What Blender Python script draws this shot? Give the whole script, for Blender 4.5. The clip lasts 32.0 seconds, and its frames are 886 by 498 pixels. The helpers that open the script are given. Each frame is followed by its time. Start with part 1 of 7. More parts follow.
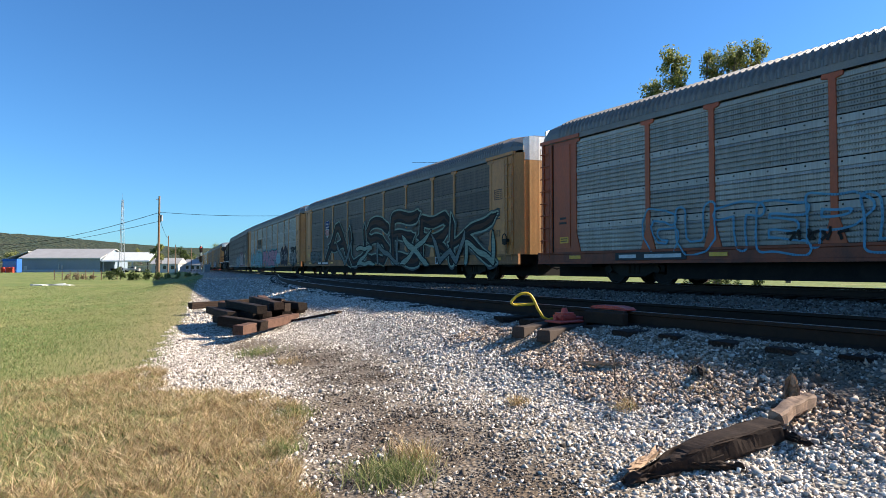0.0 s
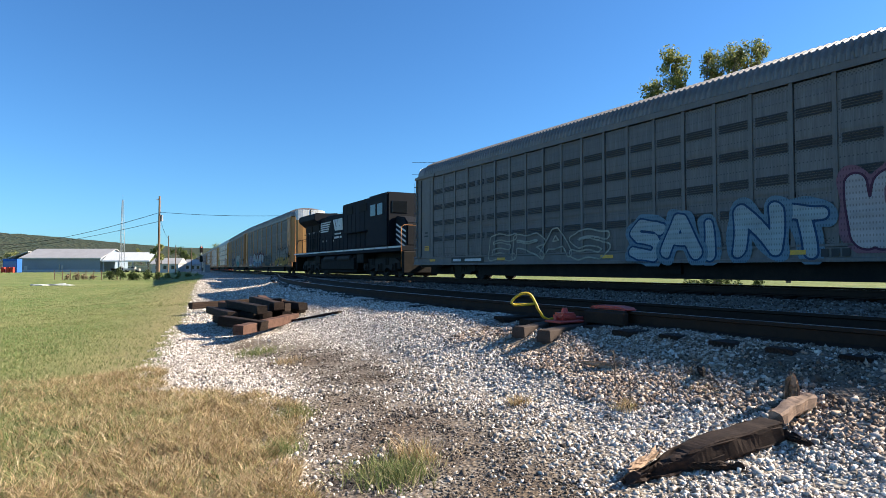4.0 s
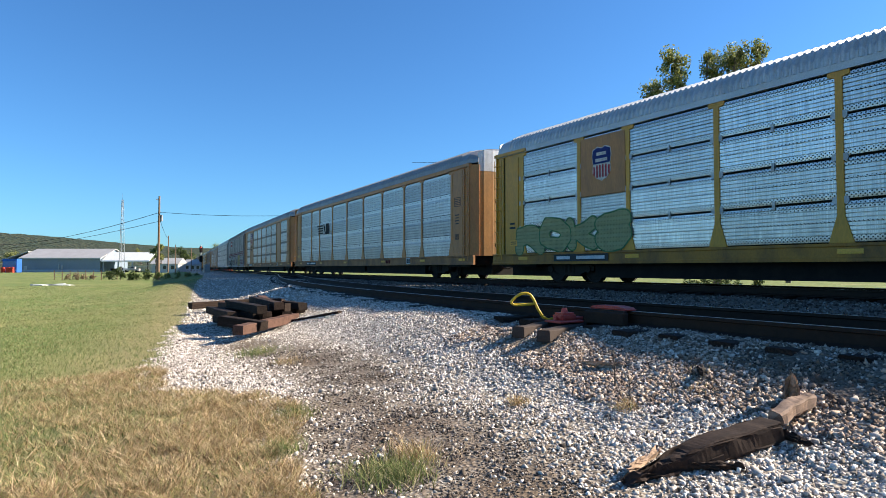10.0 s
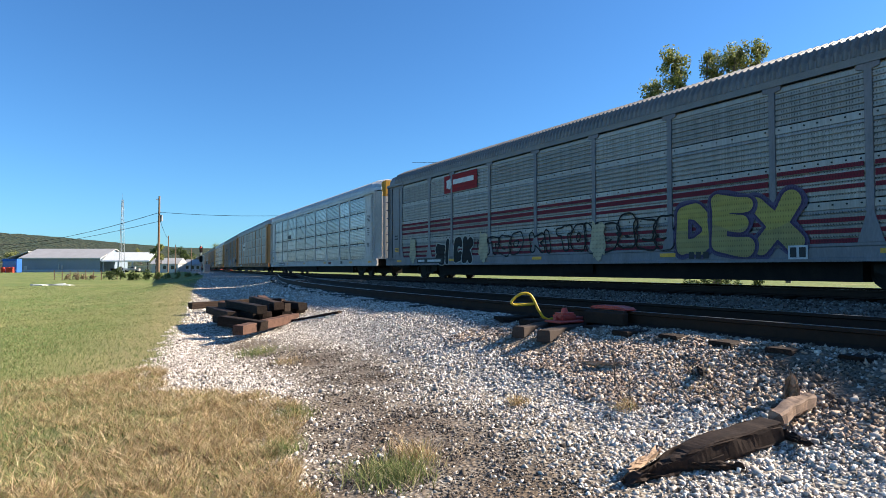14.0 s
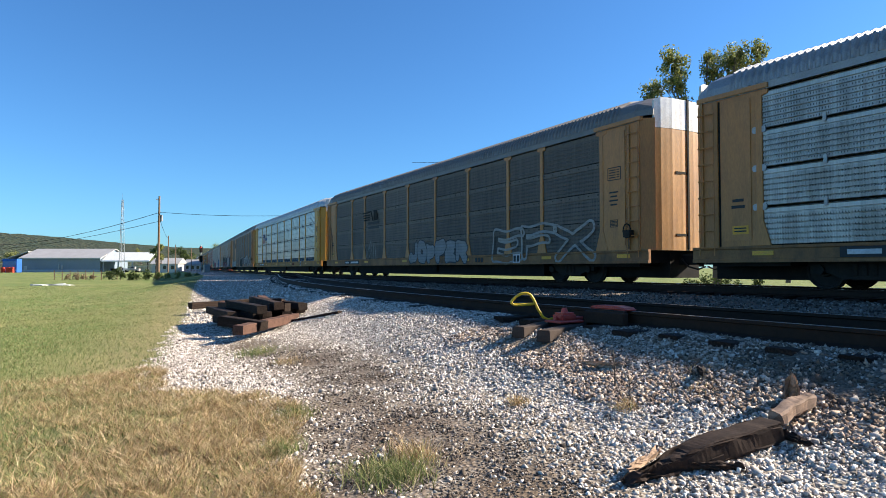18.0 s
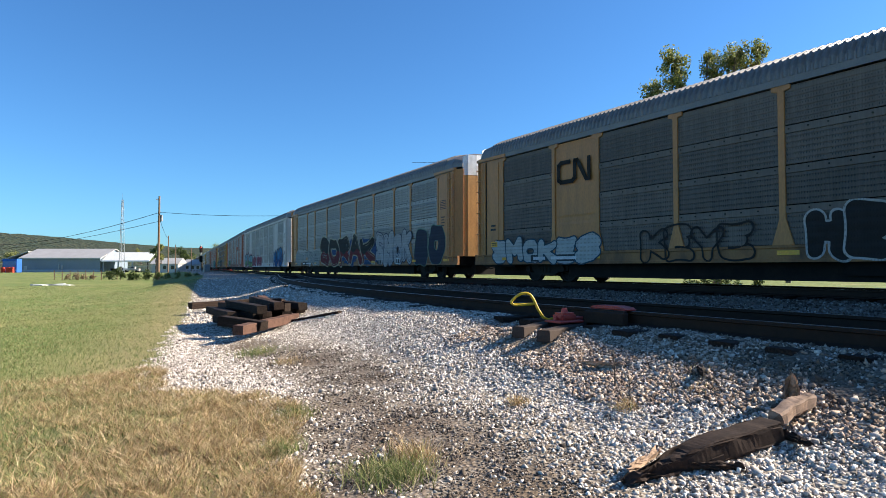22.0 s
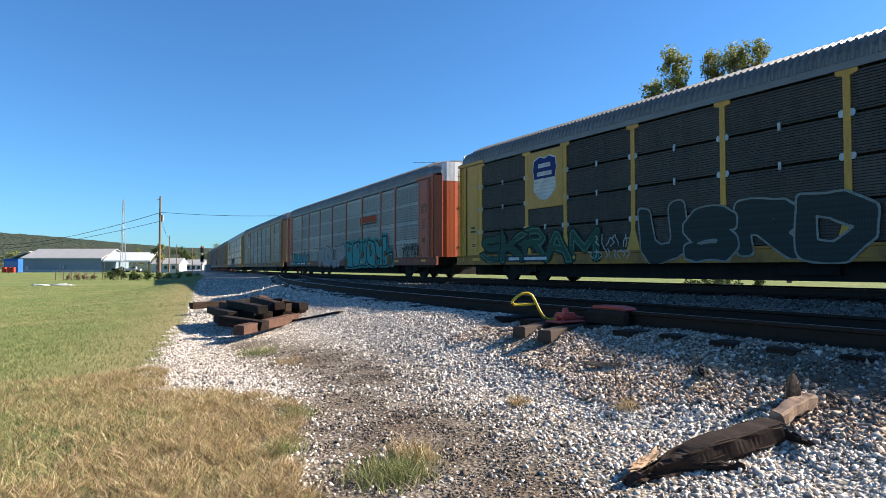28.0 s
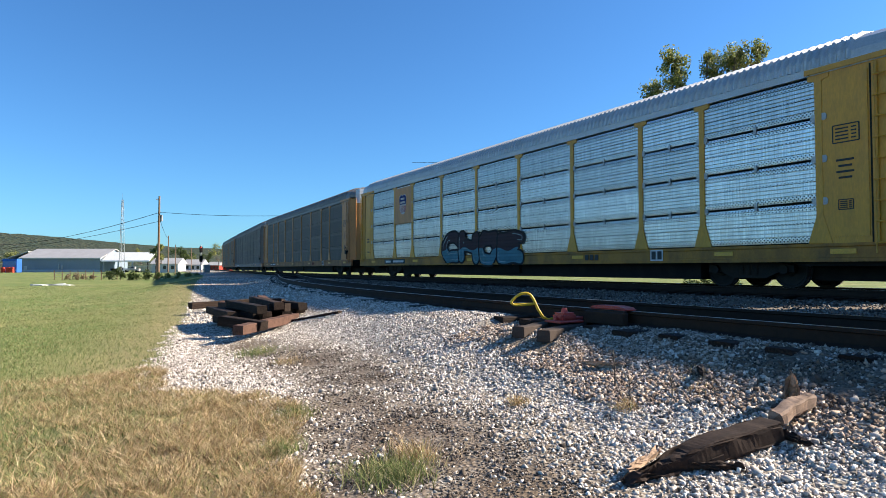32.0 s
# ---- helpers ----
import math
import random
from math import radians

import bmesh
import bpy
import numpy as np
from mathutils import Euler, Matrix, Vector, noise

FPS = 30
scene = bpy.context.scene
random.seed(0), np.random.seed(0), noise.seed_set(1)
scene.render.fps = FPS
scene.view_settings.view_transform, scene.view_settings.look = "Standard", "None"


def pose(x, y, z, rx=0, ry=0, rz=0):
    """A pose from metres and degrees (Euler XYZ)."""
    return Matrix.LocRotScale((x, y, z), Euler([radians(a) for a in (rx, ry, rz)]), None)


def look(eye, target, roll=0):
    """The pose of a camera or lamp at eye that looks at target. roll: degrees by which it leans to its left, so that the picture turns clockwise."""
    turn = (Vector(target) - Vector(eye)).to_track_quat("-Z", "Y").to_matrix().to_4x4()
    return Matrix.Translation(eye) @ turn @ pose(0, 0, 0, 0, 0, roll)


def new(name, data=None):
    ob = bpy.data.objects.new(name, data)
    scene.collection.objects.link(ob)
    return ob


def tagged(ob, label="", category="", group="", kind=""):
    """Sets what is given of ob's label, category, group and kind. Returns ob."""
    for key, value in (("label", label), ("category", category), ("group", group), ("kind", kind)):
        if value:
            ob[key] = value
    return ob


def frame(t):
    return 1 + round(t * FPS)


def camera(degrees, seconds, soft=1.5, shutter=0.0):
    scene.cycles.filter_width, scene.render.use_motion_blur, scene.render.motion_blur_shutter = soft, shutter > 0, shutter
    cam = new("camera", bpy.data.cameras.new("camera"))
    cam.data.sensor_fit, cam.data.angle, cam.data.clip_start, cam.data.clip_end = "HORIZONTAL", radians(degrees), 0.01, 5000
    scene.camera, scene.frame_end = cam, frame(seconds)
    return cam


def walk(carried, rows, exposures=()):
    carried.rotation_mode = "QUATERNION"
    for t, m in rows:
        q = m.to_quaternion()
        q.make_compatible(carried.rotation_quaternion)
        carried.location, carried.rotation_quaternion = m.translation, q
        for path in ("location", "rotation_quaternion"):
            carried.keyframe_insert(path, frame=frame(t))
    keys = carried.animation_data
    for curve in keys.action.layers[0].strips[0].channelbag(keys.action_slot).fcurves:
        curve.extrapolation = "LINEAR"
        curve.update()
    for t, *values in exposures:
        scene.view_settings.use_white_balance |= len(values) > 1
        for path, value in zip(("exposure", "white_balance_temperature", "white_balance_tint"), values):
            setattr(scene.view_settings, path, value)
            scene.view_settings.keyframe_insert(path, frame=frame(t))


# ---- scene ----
# x runs across the tracks, y along them, z is height above the main line's rail top
PHI = 0.55035
TILT = 0.03115
EYE = Vector((0.0, 0.0, 0.46))


def heading(yaw):
    a = PHI - radians(yaw)
    return EYE + Vector((math.sin(a) * math.cos(TILT), math.cos(a) * math.cos(TILT), math.sin(TILT)))


cam = camera(72.04, 32.0, soft=0.7)
walk(cam, [(t, look(EYE, heading(yaw))) for t, yaw in (
    (0, 0), (3.5, 0), (5.3, 0.09), (7.2, 0.08), (7.9, 0), (16, 0), (27.2, 0), (28.0, 0.08), (29.2, 0.16), (30.0, 0.02), (32, 0))])

# ---- light ----
SUN_TURN = 20.0
SUN_HEIGHT = 30.3
world = bpy.data.worlds.new("sky")
scene.world = world
world.use_nodes = True
sky = world.node_tree.nodes.new("ShaderNodeTexSky")
sky.sky_type = "NISHITA"
sky.sun_disc = False
sky.sun_elevation = radians(SUN_HEIGHT)
sky.sun_rotation = radians(90 + SUN_TURN)
sky.air_density = 1.0
sky.dust_density = 0.4
sky.ozone_density = 3.0
back = world.node_tree.nodes["Background"]
back.inputs[1].default_value = 0.05
tint = world.node_tree.nodes.new("ShaderNodeMix")
tint.data_type, tint.blend_type = "RGBA", "MULTIPLY"
tint.inputs[0].default_value = 1.0
tint.inputs[7].default_value = (0.54, 1.0, 1.42, 1)
world.node_tree.links.new(sky.outputs[0], tint.inputs[6])
world.node_tree.links.new(tint.outputs[2], back.inputs[0])
lamp = bpy.data.lights.new("sun", "SUN")
lamp.energy = 5.0
lamp.angle = radians(0.5)
lamp.color = (1.0, 0.90, 0.76)
sun = new("sun", lamp)
to_sun = Vector((math.cos(radians(SUN_TURN)) * math.cos(radians(SUN_HEIGHT)), -math.sin(radians(SUN_TURN)) * math.cos(radians(SUN_HEIGHT)), math.sin(radians(SUN_HEIGHT))))
sun.matrix_world = look(to_sun * 60, (0, 0, 0))
scene.view_settings.exposure = 1.42


# ---- materials ----
def link(m, a, b):
    m.node_tree.links.new(a, b)


def node(m, kind, **inputs):
    n = m.node_tree.nodes.new(kind)
    for key, value in inputs.items():
        n.inputs[key.replace("_", " ")].default_value = value
    return n


def ramp(m, source, stops):
    r = m.node_tree.nodes.new("ShaderNodeValToRGB")
    els = r.color_ramp.elements
    while len(els) < len(stops):
        els.new(0.5)
    for e, (p, c) in zip(els, stops):
        e.position, e.color = p, (*c, 1)
    link(m, source, r.inputs[0])
    return r.outputs[0]


def blend(m, fac, a, b, mode="MIX"):
    x = m.node_tree.nodes.new("ShaderNodeMix")
    x.data_type, x.blend_type = "RGBA", mode
    for socket, value in ((x.inputs[0], fac), (x.inputs[6], a), (x.inputs[7], b)):
        if isinstance(value, bpy.types.NodeSocket):
            link(m, value, socket)
        else:
            socket.default_value = value if isinstance(value, (int, float)) else (*value, 1)
    return x.outputs[2]


def coords(m, which="Object", scale=(1, 1, 1)):
    c = m.node_tree.nodes.new("ShaderNodeTexCoord")
    p = m.node_tree.nodes.new("ShaderNodeMapping")
    p.inputs["Scale"].default_value = scale
    link(m, c.outputs[which], p.inputs[0])
    return p.outputs[0]


def bare(name, rough=0.6, metal=0.0):
    m = bpy.data.materials.new(name)
    m.use_nodes = True
    b = m.node_tree.nodes["Principled BSDF"]
    b.inputs["Roughness"].default_value, b.inputs["Metallic"].default_value = rough, metal
    if rough > 0.7:
        b.inputs["Specular IOR Level"].default_value = 0.15
    return m, b


def bump(m, b, height, strength=0.3, distance=0.01):
    n = node(m, "ShaderNodeBump", Strength=strength, Distance=distance)
    link(m, height, n.inputs["Height"])
    link(m, n.outputs[0], b.inputs["Normal"])


def worn(name, colour, rough=0.6, metal=0.0, dirt=(0.06, 0.045, 0.03), amount=0.35, scale=2.5, streak=1.0, spread=0.08, grain=30.0):
    """Paint or bare stuff with blotches of dirt, fine grain and a small change from piece to piece."""
    m, b = bare(name, rough, metal)
    at = coords(m, "Object", (1, 1, streak))
    big = node(m, "ShaderNodeTexNoise", Scale=scale, Detail=6.0, Roughness=0.65)
    fine = node(m, "ShaderNodeTexNoise", Scale=grain, Detail=3.0)
    link(m, at, big.inputs[0])
    link(m, at, fine.inputs[0])
    mask = ramp(m, big.outputs[0], ((0.42, (0, 0, 0)), (0.75, (amount,) * 3)))
    c = blend(m, mask, colour, dirt)
    f = ramp(m, fine.outputs[0], ((0.3, (0.86,) * 3), (0.7, (1.08,) * 3)))
    c = blend(m, 1.0, c, f, "MULTIPLY")
    if spread:
        info = m.node_tree.nodes.new("ShaderNodeObjectInfo")
        v = ramp(m, info.outputs["Random"], ((0.0, (1 - spread,) * 3), (1.0, (1 + spread,) * 3)))
        c = blend(m, 1.0, c, v, "MULTIPLY")
    link(m, c, b.inputs["Base Color"])
    bump(m, b, fine.outputs[0], 0.15, 0.004)
    return m


def sheet(name, colour, dark, rough, metal, holes, amount, slots=False, span=0.71):
    """Perforated side sheet: staggered holes along its edges or rows of upright slots, streaks of rust and road dirt."""
    m, b = bare(name, rough, metal)
    at = coords(m, "Object", (1, 1, 0.25))
    big = node(m, "ShaderNodeTexNoise", Scale=2.2, Detail=7.0, Roughness=0.7)
    link(m, at, big.inputs[0])
    mask = ramp(m, big.outputs[0], ((0.4, (0, 0, 0)), (0.72, (amount,) * 3)))
    c = blend(m, mask, colour, dark)
    fine = node(m, "ShaderNodeTexNoise", Scale=9.0, Detail=5.0, Roughness=0.7)
    link(m, coords(m, "Object", (1, 3, 0.15)), fine.inputs[0])
    c = blend(m, 1.0, c, ramp(m, fine.outputs[0], ((0.3, (0.58,) * 3), (0.7, (1.2,) * 3))), "MULTIPLY")
    info = m.node_tree.nodes.new("ShaderNodeObjectInfo")
    v = ramp(m, info.outputs["Random"], ((0.0, (0.76,) * 3), (1.0, (1.14,) * 3)))
    c = blend(m, 1.0, c, v, "MULTIPLY")
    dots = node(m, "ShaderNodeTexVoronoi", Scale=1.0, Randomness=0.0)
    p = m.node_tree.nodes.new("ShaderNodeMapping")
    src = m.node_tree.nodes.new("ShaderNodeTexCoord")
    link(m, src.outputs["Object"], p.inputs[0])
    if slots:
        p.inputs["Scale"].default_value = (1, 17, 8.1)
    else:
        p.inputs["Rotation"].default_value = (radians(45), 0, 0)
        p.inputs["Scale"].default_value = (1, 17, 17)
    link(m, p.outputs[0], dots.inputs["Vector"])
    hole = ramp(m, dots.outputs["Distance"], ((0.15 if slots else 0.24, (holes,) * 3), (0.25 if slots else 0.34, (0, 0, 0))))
    # height within one sheet, 0 to 1
    axes = m.node_tree.nodes.new("ShaderNodeSeparateXYZ")
    link(m, src.outputs["Object"], axes.inputs[0])
    rel = node(m, "ShaderNodeMath")
    rel.operation = "SUBTRACT"
    link(m, axes.outputs[2], rel.inputs[0])
    rel.inputs[1].default_value = 0.97
    part_of = node(m, "ShaderNodeMath")
    part_of.operation = "WRAP"
    link(m, rel.outputs[0], part_of.inputs[0])
    part_of.inputs[1].default_value, part_of.inputs[2].default_value = span, 0.0
    unit = node(m, "ShaderNodeMath")
    unit.operation = "DIVIDE"
    link(m, part_of.outputs[0], unit.inputs[0])
    unit.inputs[1].default_value = span
    one, nil = (1, 1, 1), (0, 0, 0)
    stops = ((0.0, nil), (0.04, one), (0.19, nil), (0.48, one), (0.53, nil), (0.80, one), (0.97, nil)) if not slots else ((0.0, nil), (0.02, one), (0.79, nil))
    if slots:
        # the smooth strip along the top of each sheet stays cleaner
        c = blend(m, ramp(m, unit.outputs[0], ((0.78, nil), (0.8, (0.3,) * 3))), c, tuple(min(0.9, k * 1.4) for k in colour))
    band = ramp(m, unit.outputs[0], stops)
    band.node.color_ramp.interpolation = "CONSTANT"
    if slots:
        # slots are punched in upright columns with plain strips between
        column = node(m, "ShaderNodeTexNoise", Scale=4.5, Detail=3.0, Roughness=0.7)
        link(m, coords(m, "Object", (0, 1, 0)), column.inputs["Vector"])
        band = blend(m, 1.0, band, ramp(m, column.outputs[0], ((0.42, (0.25,) * 3), (0.52, one))), "MULTIPLY")
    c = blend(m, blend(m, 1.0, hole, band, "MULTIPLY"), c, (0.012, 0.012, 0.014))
    link(m, c, b.inputs["Base Color"])
    bump(m, b, big.outputs[0], 0.12, 0.02)
    return m


def island(name, stops, rough=0.85, bump_scale=60.0, translucent=0.0):
    """Colour that changes from one loose piece to the next."""
    m, b = bare(name, rough)
    g = m.node_tree.nodes.new("ShaderNodeNewGeometry")
    c = ramp(m, g.outputs["Random Per Island"], stops)
    n = node(m, "ShaderNodeTexNoise", Scale=bump_scale, Detail=3.0)
    link(m, coords(m, "Object"), n.inputs[0])
    c = blend(m, 1.0, c, ramp(m, n.outputs[0], ((0.3, (0.8,) * 3), (0.7, (1.15,) * 3))), "MULTIPLY")
    link(m, c, b.inputs["Base Color"])
    if translucent:
        b.inputs["Transmission Weight"].default_value = 0.0
        b.inputs["Subsurface Weight"].default_value = 0.0
        t = node(m, "ShaderNodeBsdfTranslucent")
        link(m, c, t.inputs[0])
        mix = node(m, "ShaderNodeMixShader", Fac=translucent)
        link(m, b.outputs[0], mix.inputs[1])
        link(m, t.outputs[0], mix.inputs[2])
        link(m, mix.outputs[0], m.node_tree.nodes["Material Output"].inputs[0])
    return m


PAINT = {
    "tan": worn("tan paint", (0.52, 0.212, 0.055), 0.5, amount=0.35, streak=0.3),
    # sunlit copy of the tan above, for the end doors that face the sun
    "door": worn("sunlit tan paint", (0.50, 0.26, 0.085), 0.5, dirt=(0.16, 0.07, 0.03), amount=0.55, scale=1.8, streak=0.3),
    "yellow": worn("yellow paint", (0.62, 0.285, 0.018), 0.45, amount=0.25, streak=0.3),
    "orange": worn("orange paint", (0.42, 0.078, 0.018), 0.5, amount=0.3, streak=0.3),
    "grey": worn("grey paint", (0.15, 0.13, 0.118), 0.55, amount=0.4, streak=0.3),
    "lilac": worn("lilac grey paint", (0.19, 0.175, 0.18), 0.5, amount=0.45, streak=0.3),
    "white": worn("dull white paint", (0.55, 0.50, 0.455), 0.5, amount=0.3, streak=0.3),
    "sand": worn("sand brown paint", (0.36, 0.17, 0.06), 0.5, amount=0.3, streak=0.3),
}
# sill copies of the paints, darkened for both road grime and shade
SHADED_GRIMY = {
    "tan": worn("grimy shaded tan paint", (0.36, 0.155, 0.045), 0.65, dirt=(0.035, 0.025, 0.018), amount=0.8, scale=1.6, streak=0.6),
    "yellow": worn("grimy shaded yellow paint", (0.46, 0.19, 0.016), 0.6, dirt=(0.045, 0.03, 0.018), amount=0.75, scale=1.6, streak=0.6),
    "orange": worn("grimy shaded orange paint", (0.27, 0.056, 0.018), 0.6, dirt=(0.04, 0.022, 0.015), amount=0.75, scale=1.6, streak=0.6),
    "sand": worn("grimy shaded sand paint", (0.27, 0.13, 0.05), 0.65, dirt=(0.04, 0.028, 0.02), amount=0.7, scale=1.6, streak=0.6),
}
CAP = worn("white end cap", (0.72, 0.72, 0.71), 0.5, dirt=(0.2, 0.18, 0.16), amount=0.4)
SHEETS = {
    "bright": sheet("banded bright sheet", (0.66, 0.64, 0.61), (0.38, 0.35, 0.32), 0.36, 0.6, 0.85, 0.35, slots=True, span=0.8875),
    "silver": sheet("galvanised sheet", (0.74, 0.72, 0.69), (0.42, 0.38, 0.34), 0.32, 0.72, 0.95, 0.35, span=0.8875),
    "banded": sheet("punched bright sheet", (0.66, 0.645, 0.62), (0.40, 0.37, 0.33), 0.34, 0.68, 0.95, 0.35, span=0.8875),
    "slate": sheet("dull blue-grey sheet", (0.48, 0.455, 0.42), (0.17, 0.15, 0.13), 0.42, 0.55, 0.85, 0.85, slots=True, span=0.8875),
    "pale": sheet("dull galvanised sheet", (0.345, 0.315, 0.28), (0.18, 0.155, 0.13), 0.5, 0.4, 0.8, 0.5, slots=True, span=0.8875),
    "dark": sheet("weathered sheet", (0.15, 0.115, 0.088), (0.065, 0.05, 0.038), 0.6, 0.2, 0.8, 0.6, slots=True, span=0.8875),
    "brown": sheet("rusted brown sheet", (0.085, 0.066, 0.052), (0.035, 0.025, 0.018), 0.65, 0.2, 0.5, 0.6, span=0.8875),
    "closed": sheet("grey vented sheet", (0.15, 0.13, 0.118), (0.08, 0.068, 0.06), 0.55, 0.1, 0.6, 0.5),
}
ROOF = worn("corrugated roof", (0.52, 0.52, 0.52), 0.45, 0.3, dirt=(0.25, 0.23, 0.21), amount=0.4, scale=1.2)
ROOF_MID = worn("grey corrugated roof", (0.30, 0.295, 0.29), 0.45, 0.35, dirt=(0.15, 0.13, 0.115), amount=0.45, scale=1.2)
ROOF_DARK = worn("dull corrugated roof", (0.20, 0.178, 0.16), 0.5, 0.3, dirt=(0.10, 0.08, 0.066), amount=0.5, scale=1.2)
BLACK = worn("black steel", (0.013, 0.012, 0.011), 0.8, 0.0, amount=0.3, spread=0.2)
RUNNING = worn("dusty running gear", (0.028, 0.025, 0.022), 0.75, 0.1, dirt=(0.06, 0.047, 0.035), amount=0.5)
TREAD = worn("polished wheel steel", (0.20, 0.195, 0.19), 0.4, 0.7, amount=0.2)
STEEL_CLIP = worn("dull steel clip", (0.42, 0.41, 0.40), 0.5, 0.5, amount=0.4)
RUST = worn("rusty rail steel", (0.035, 0.022, 0.016), 0.75, 0.1, dirt=(0.07, 0.036, 0.02), amount=0.5, scale=6)
SHINE = worn("bright rail head", (0.4, 0.39, 0.38), 0.32, 0.95, amount=0.2)
LOCO = worn("black engine paint", (0.007, 0.009, 0.014), 0.72, 0.0, dirt=(0.022, 0.02, 0.018), amount=0.3)
CREAM = worn("off-white stencil", (0.62, 0.62, 0.60), 0.55, amount=0.3)
INK = worn("dark stencil", (0.02, 0.018, 0.018), 0.6, amount=0.1)
AMBER = worn("amber reflector", (0.75, 0.36, 0.02), 0.35, amount=0.15)
GLASS, _b = bare("dark cab glass", 0.08)
_b.inputs["Base Color"].default_value = (0.01, 0.012, 0.014, 1)
SPRAYS = {}


def spray(colour):
    """Matt spray paint, one material for each colour; the slots and ribs of the sheets stay open in it."""
    if colour not in SPRAYS:
        m, b = bare("spray paint", 0.75)
        at = coords(m, "Object")
        big = node(m, "ShaderNodeTexNoise", Scale=2.2, Detail=6.0, Roughness=0.7)
        link(m, at, big.inputs[0])
        dusty = tuple(k * 0.97 + d for k, d in zip(colour, (0.006, 0.003, 0.0)))
        # warms each spray colour to offset the blue skylight on the shaded side
        dusty = (dusty[0] * 1.06, dusty[1] * 0.97, dusty[2] * 0.84)
        c = blend(m, ramp(m, big.outputs[0], ((0.38, (0, 0, 0)), (0.75, (0.65,) * 3))), dusty, tuple(k * 0.45 + 0.03 for k in dusty))
        dots = node(m, "ShaderNodeTexVoronoi", Scale=1.0, Randomness=0.0)
        link(m, coords(m, "Object", (0, 17, 8.1)), dots.inputs["Vector"])
        c = blend(m, ramp(m, dots.outputs["Distance"], ((0.16, (0.4,) * 3), (0.26, (0, 0, 0)))), c, (0.015, 0.014, 0.014))
        ribs = node(m, "ShaderNodeTexWave", Scale=1.29, Distortion=0.0)
        ribs.bands_direction = "Z"
        link(m, at, ribs.inputs[0])
        link(m, c, b.inputs["Base Color"])
        bump(m, b, ribs.outputs["Fac"], 0.5, 0.02)
        SPRAYS[colour] = m
    return SPRAYS[colour]


# ---- helpers for shapes ----
def part(name, bm, material, parent, label="", at=None):
    """Links a bmesh or a finished mesh as one object under a thing or a part."""
    if isinstance(bm, bmesh.types.BMesh):
        data = bpy.data.meshes.new(name)
        bm.to_mesh(data)
        bm.free()
    else:
        data = bm
    if material is not None and not data.materials:
        data.materials.append(material)
    ob = new(name, data)
    if material is not None and data.materials[0] is not material:
        ob.material_slots[0].link = "OBJECT"
        ob.material_slots[0].material = material
    ob.parent = parent
    if at is not None:
        ob.matrix_basis = at
    if label:
        ob["label"] = label
    return ob


def thing(name, at, label, category, group="", kind=""):
    ob = new(name)
    ob.empty_display_size = 0.2
    ob.matrix_basis = at
    return tagged(ob, label, category, group, kind)


def box(bm, x0, x1, y0, y1, z0, z1):
    v = [bm.verts.new((x, y, z)) for x in (x0, x1) for y in (y0, y1) for z in (z0, z1)]
    for f in ((0, 1, 3, 2), (4, 6, 7, 5), (0, 4, 5, 1), (2, 3, 7, 6), (0, 2, 6, 4), (1, 5, 7, 3)):
        bm.faces.new([v[i] for i in f])
    return v


def soft_box(x0, x1, y0, y1, z0, z1, r=0.02, seg=1):
    bm = bmesh.new()
    box(bm, x0, x1, y0, y1, z0, z1)
    bmesh.ops.bevel(bm, geom=bm.edges[:], offset=r, segments=seg, affect="EDGES")
    return bm


def prism(bm, outline, a, b, axis="x"):
    """Extrudes a flat outline (pairs) from a to b along an axis."""
    def spot(u, v, w):
        return {"x": (w, u, v), "y": (u, w, v), "z": (u, v, w)}[axis]
    lo = [bm.verts.new(spot(u, v, a)) for u, v in outline]
    hi = [bm.verts.new(spot(u, v, b)) for u, v in outline]
    n = len(outline)
    bm.faces.new(lo)
    bm.faces.new(hi[::-1])
    for i in range(n):
        bm.faces.new((lo[i], hi[i], hi[(i + 1) % n], lo[(i + 1) % n]))
    bmesh.ops.recalc_face_normals(bm, faces=bm.faces[:])


def rod(bm, a, b, r, n=8, r2=None):
    a, b = Vector(a), Vector(b)
    turn = (b - a).to_track_quat("Z", "Y")
    ends = []
    for p, q in ((a, r), (b, r if r2 is None else r2)):
        ends.append([bm.verts.new(p + turn @ Vector((q * math.cos(2 * math.pi * i / n), q * math.sin(2 * math.pi * i / n), 0))) for i in range(n)])
    for i in range(n):
        bm.faces.new((ends[0][i], ends[0][(i + 1) % n], ends[1][(i + 1) % n], ends[1][i]))
    bm.faces.new(ends[0][::-1])
    bm.faces.new(ends[1])


def tube(bm, spots, r, n=8):
    """A bent bar through the given spots."""
    rings = []
    for i, p in enumerate(spots):
        p = Vector(p)
        d = (Vector(spots[min(i + 1, len(spots) - 1)]) - Vector(spots[max(i - 1, 0)])).normalized()
        turn = d.to_track_quat("Z", "Y")
        rings.append([bm.verts.new(p + turn @ Vector((r * math.cos(2 * math.pi * k / n), r * math.sin(2 * math.pi * k / n), 0))) for k in range(n)])
    for a, b in zip(rings, rings[1:]):
        shift = min(range(n), key=lambda s: (a[0].co - b[s].co).length)
        for k in range(n):
            bm.faces.new((a[k], a[(k + 1) % n], b[(k + 1 + shift) % n], b[(k + shift) % n]))
    bm.faces.new(rings[0][::-1])
    bm.faces.new(rings[-1])


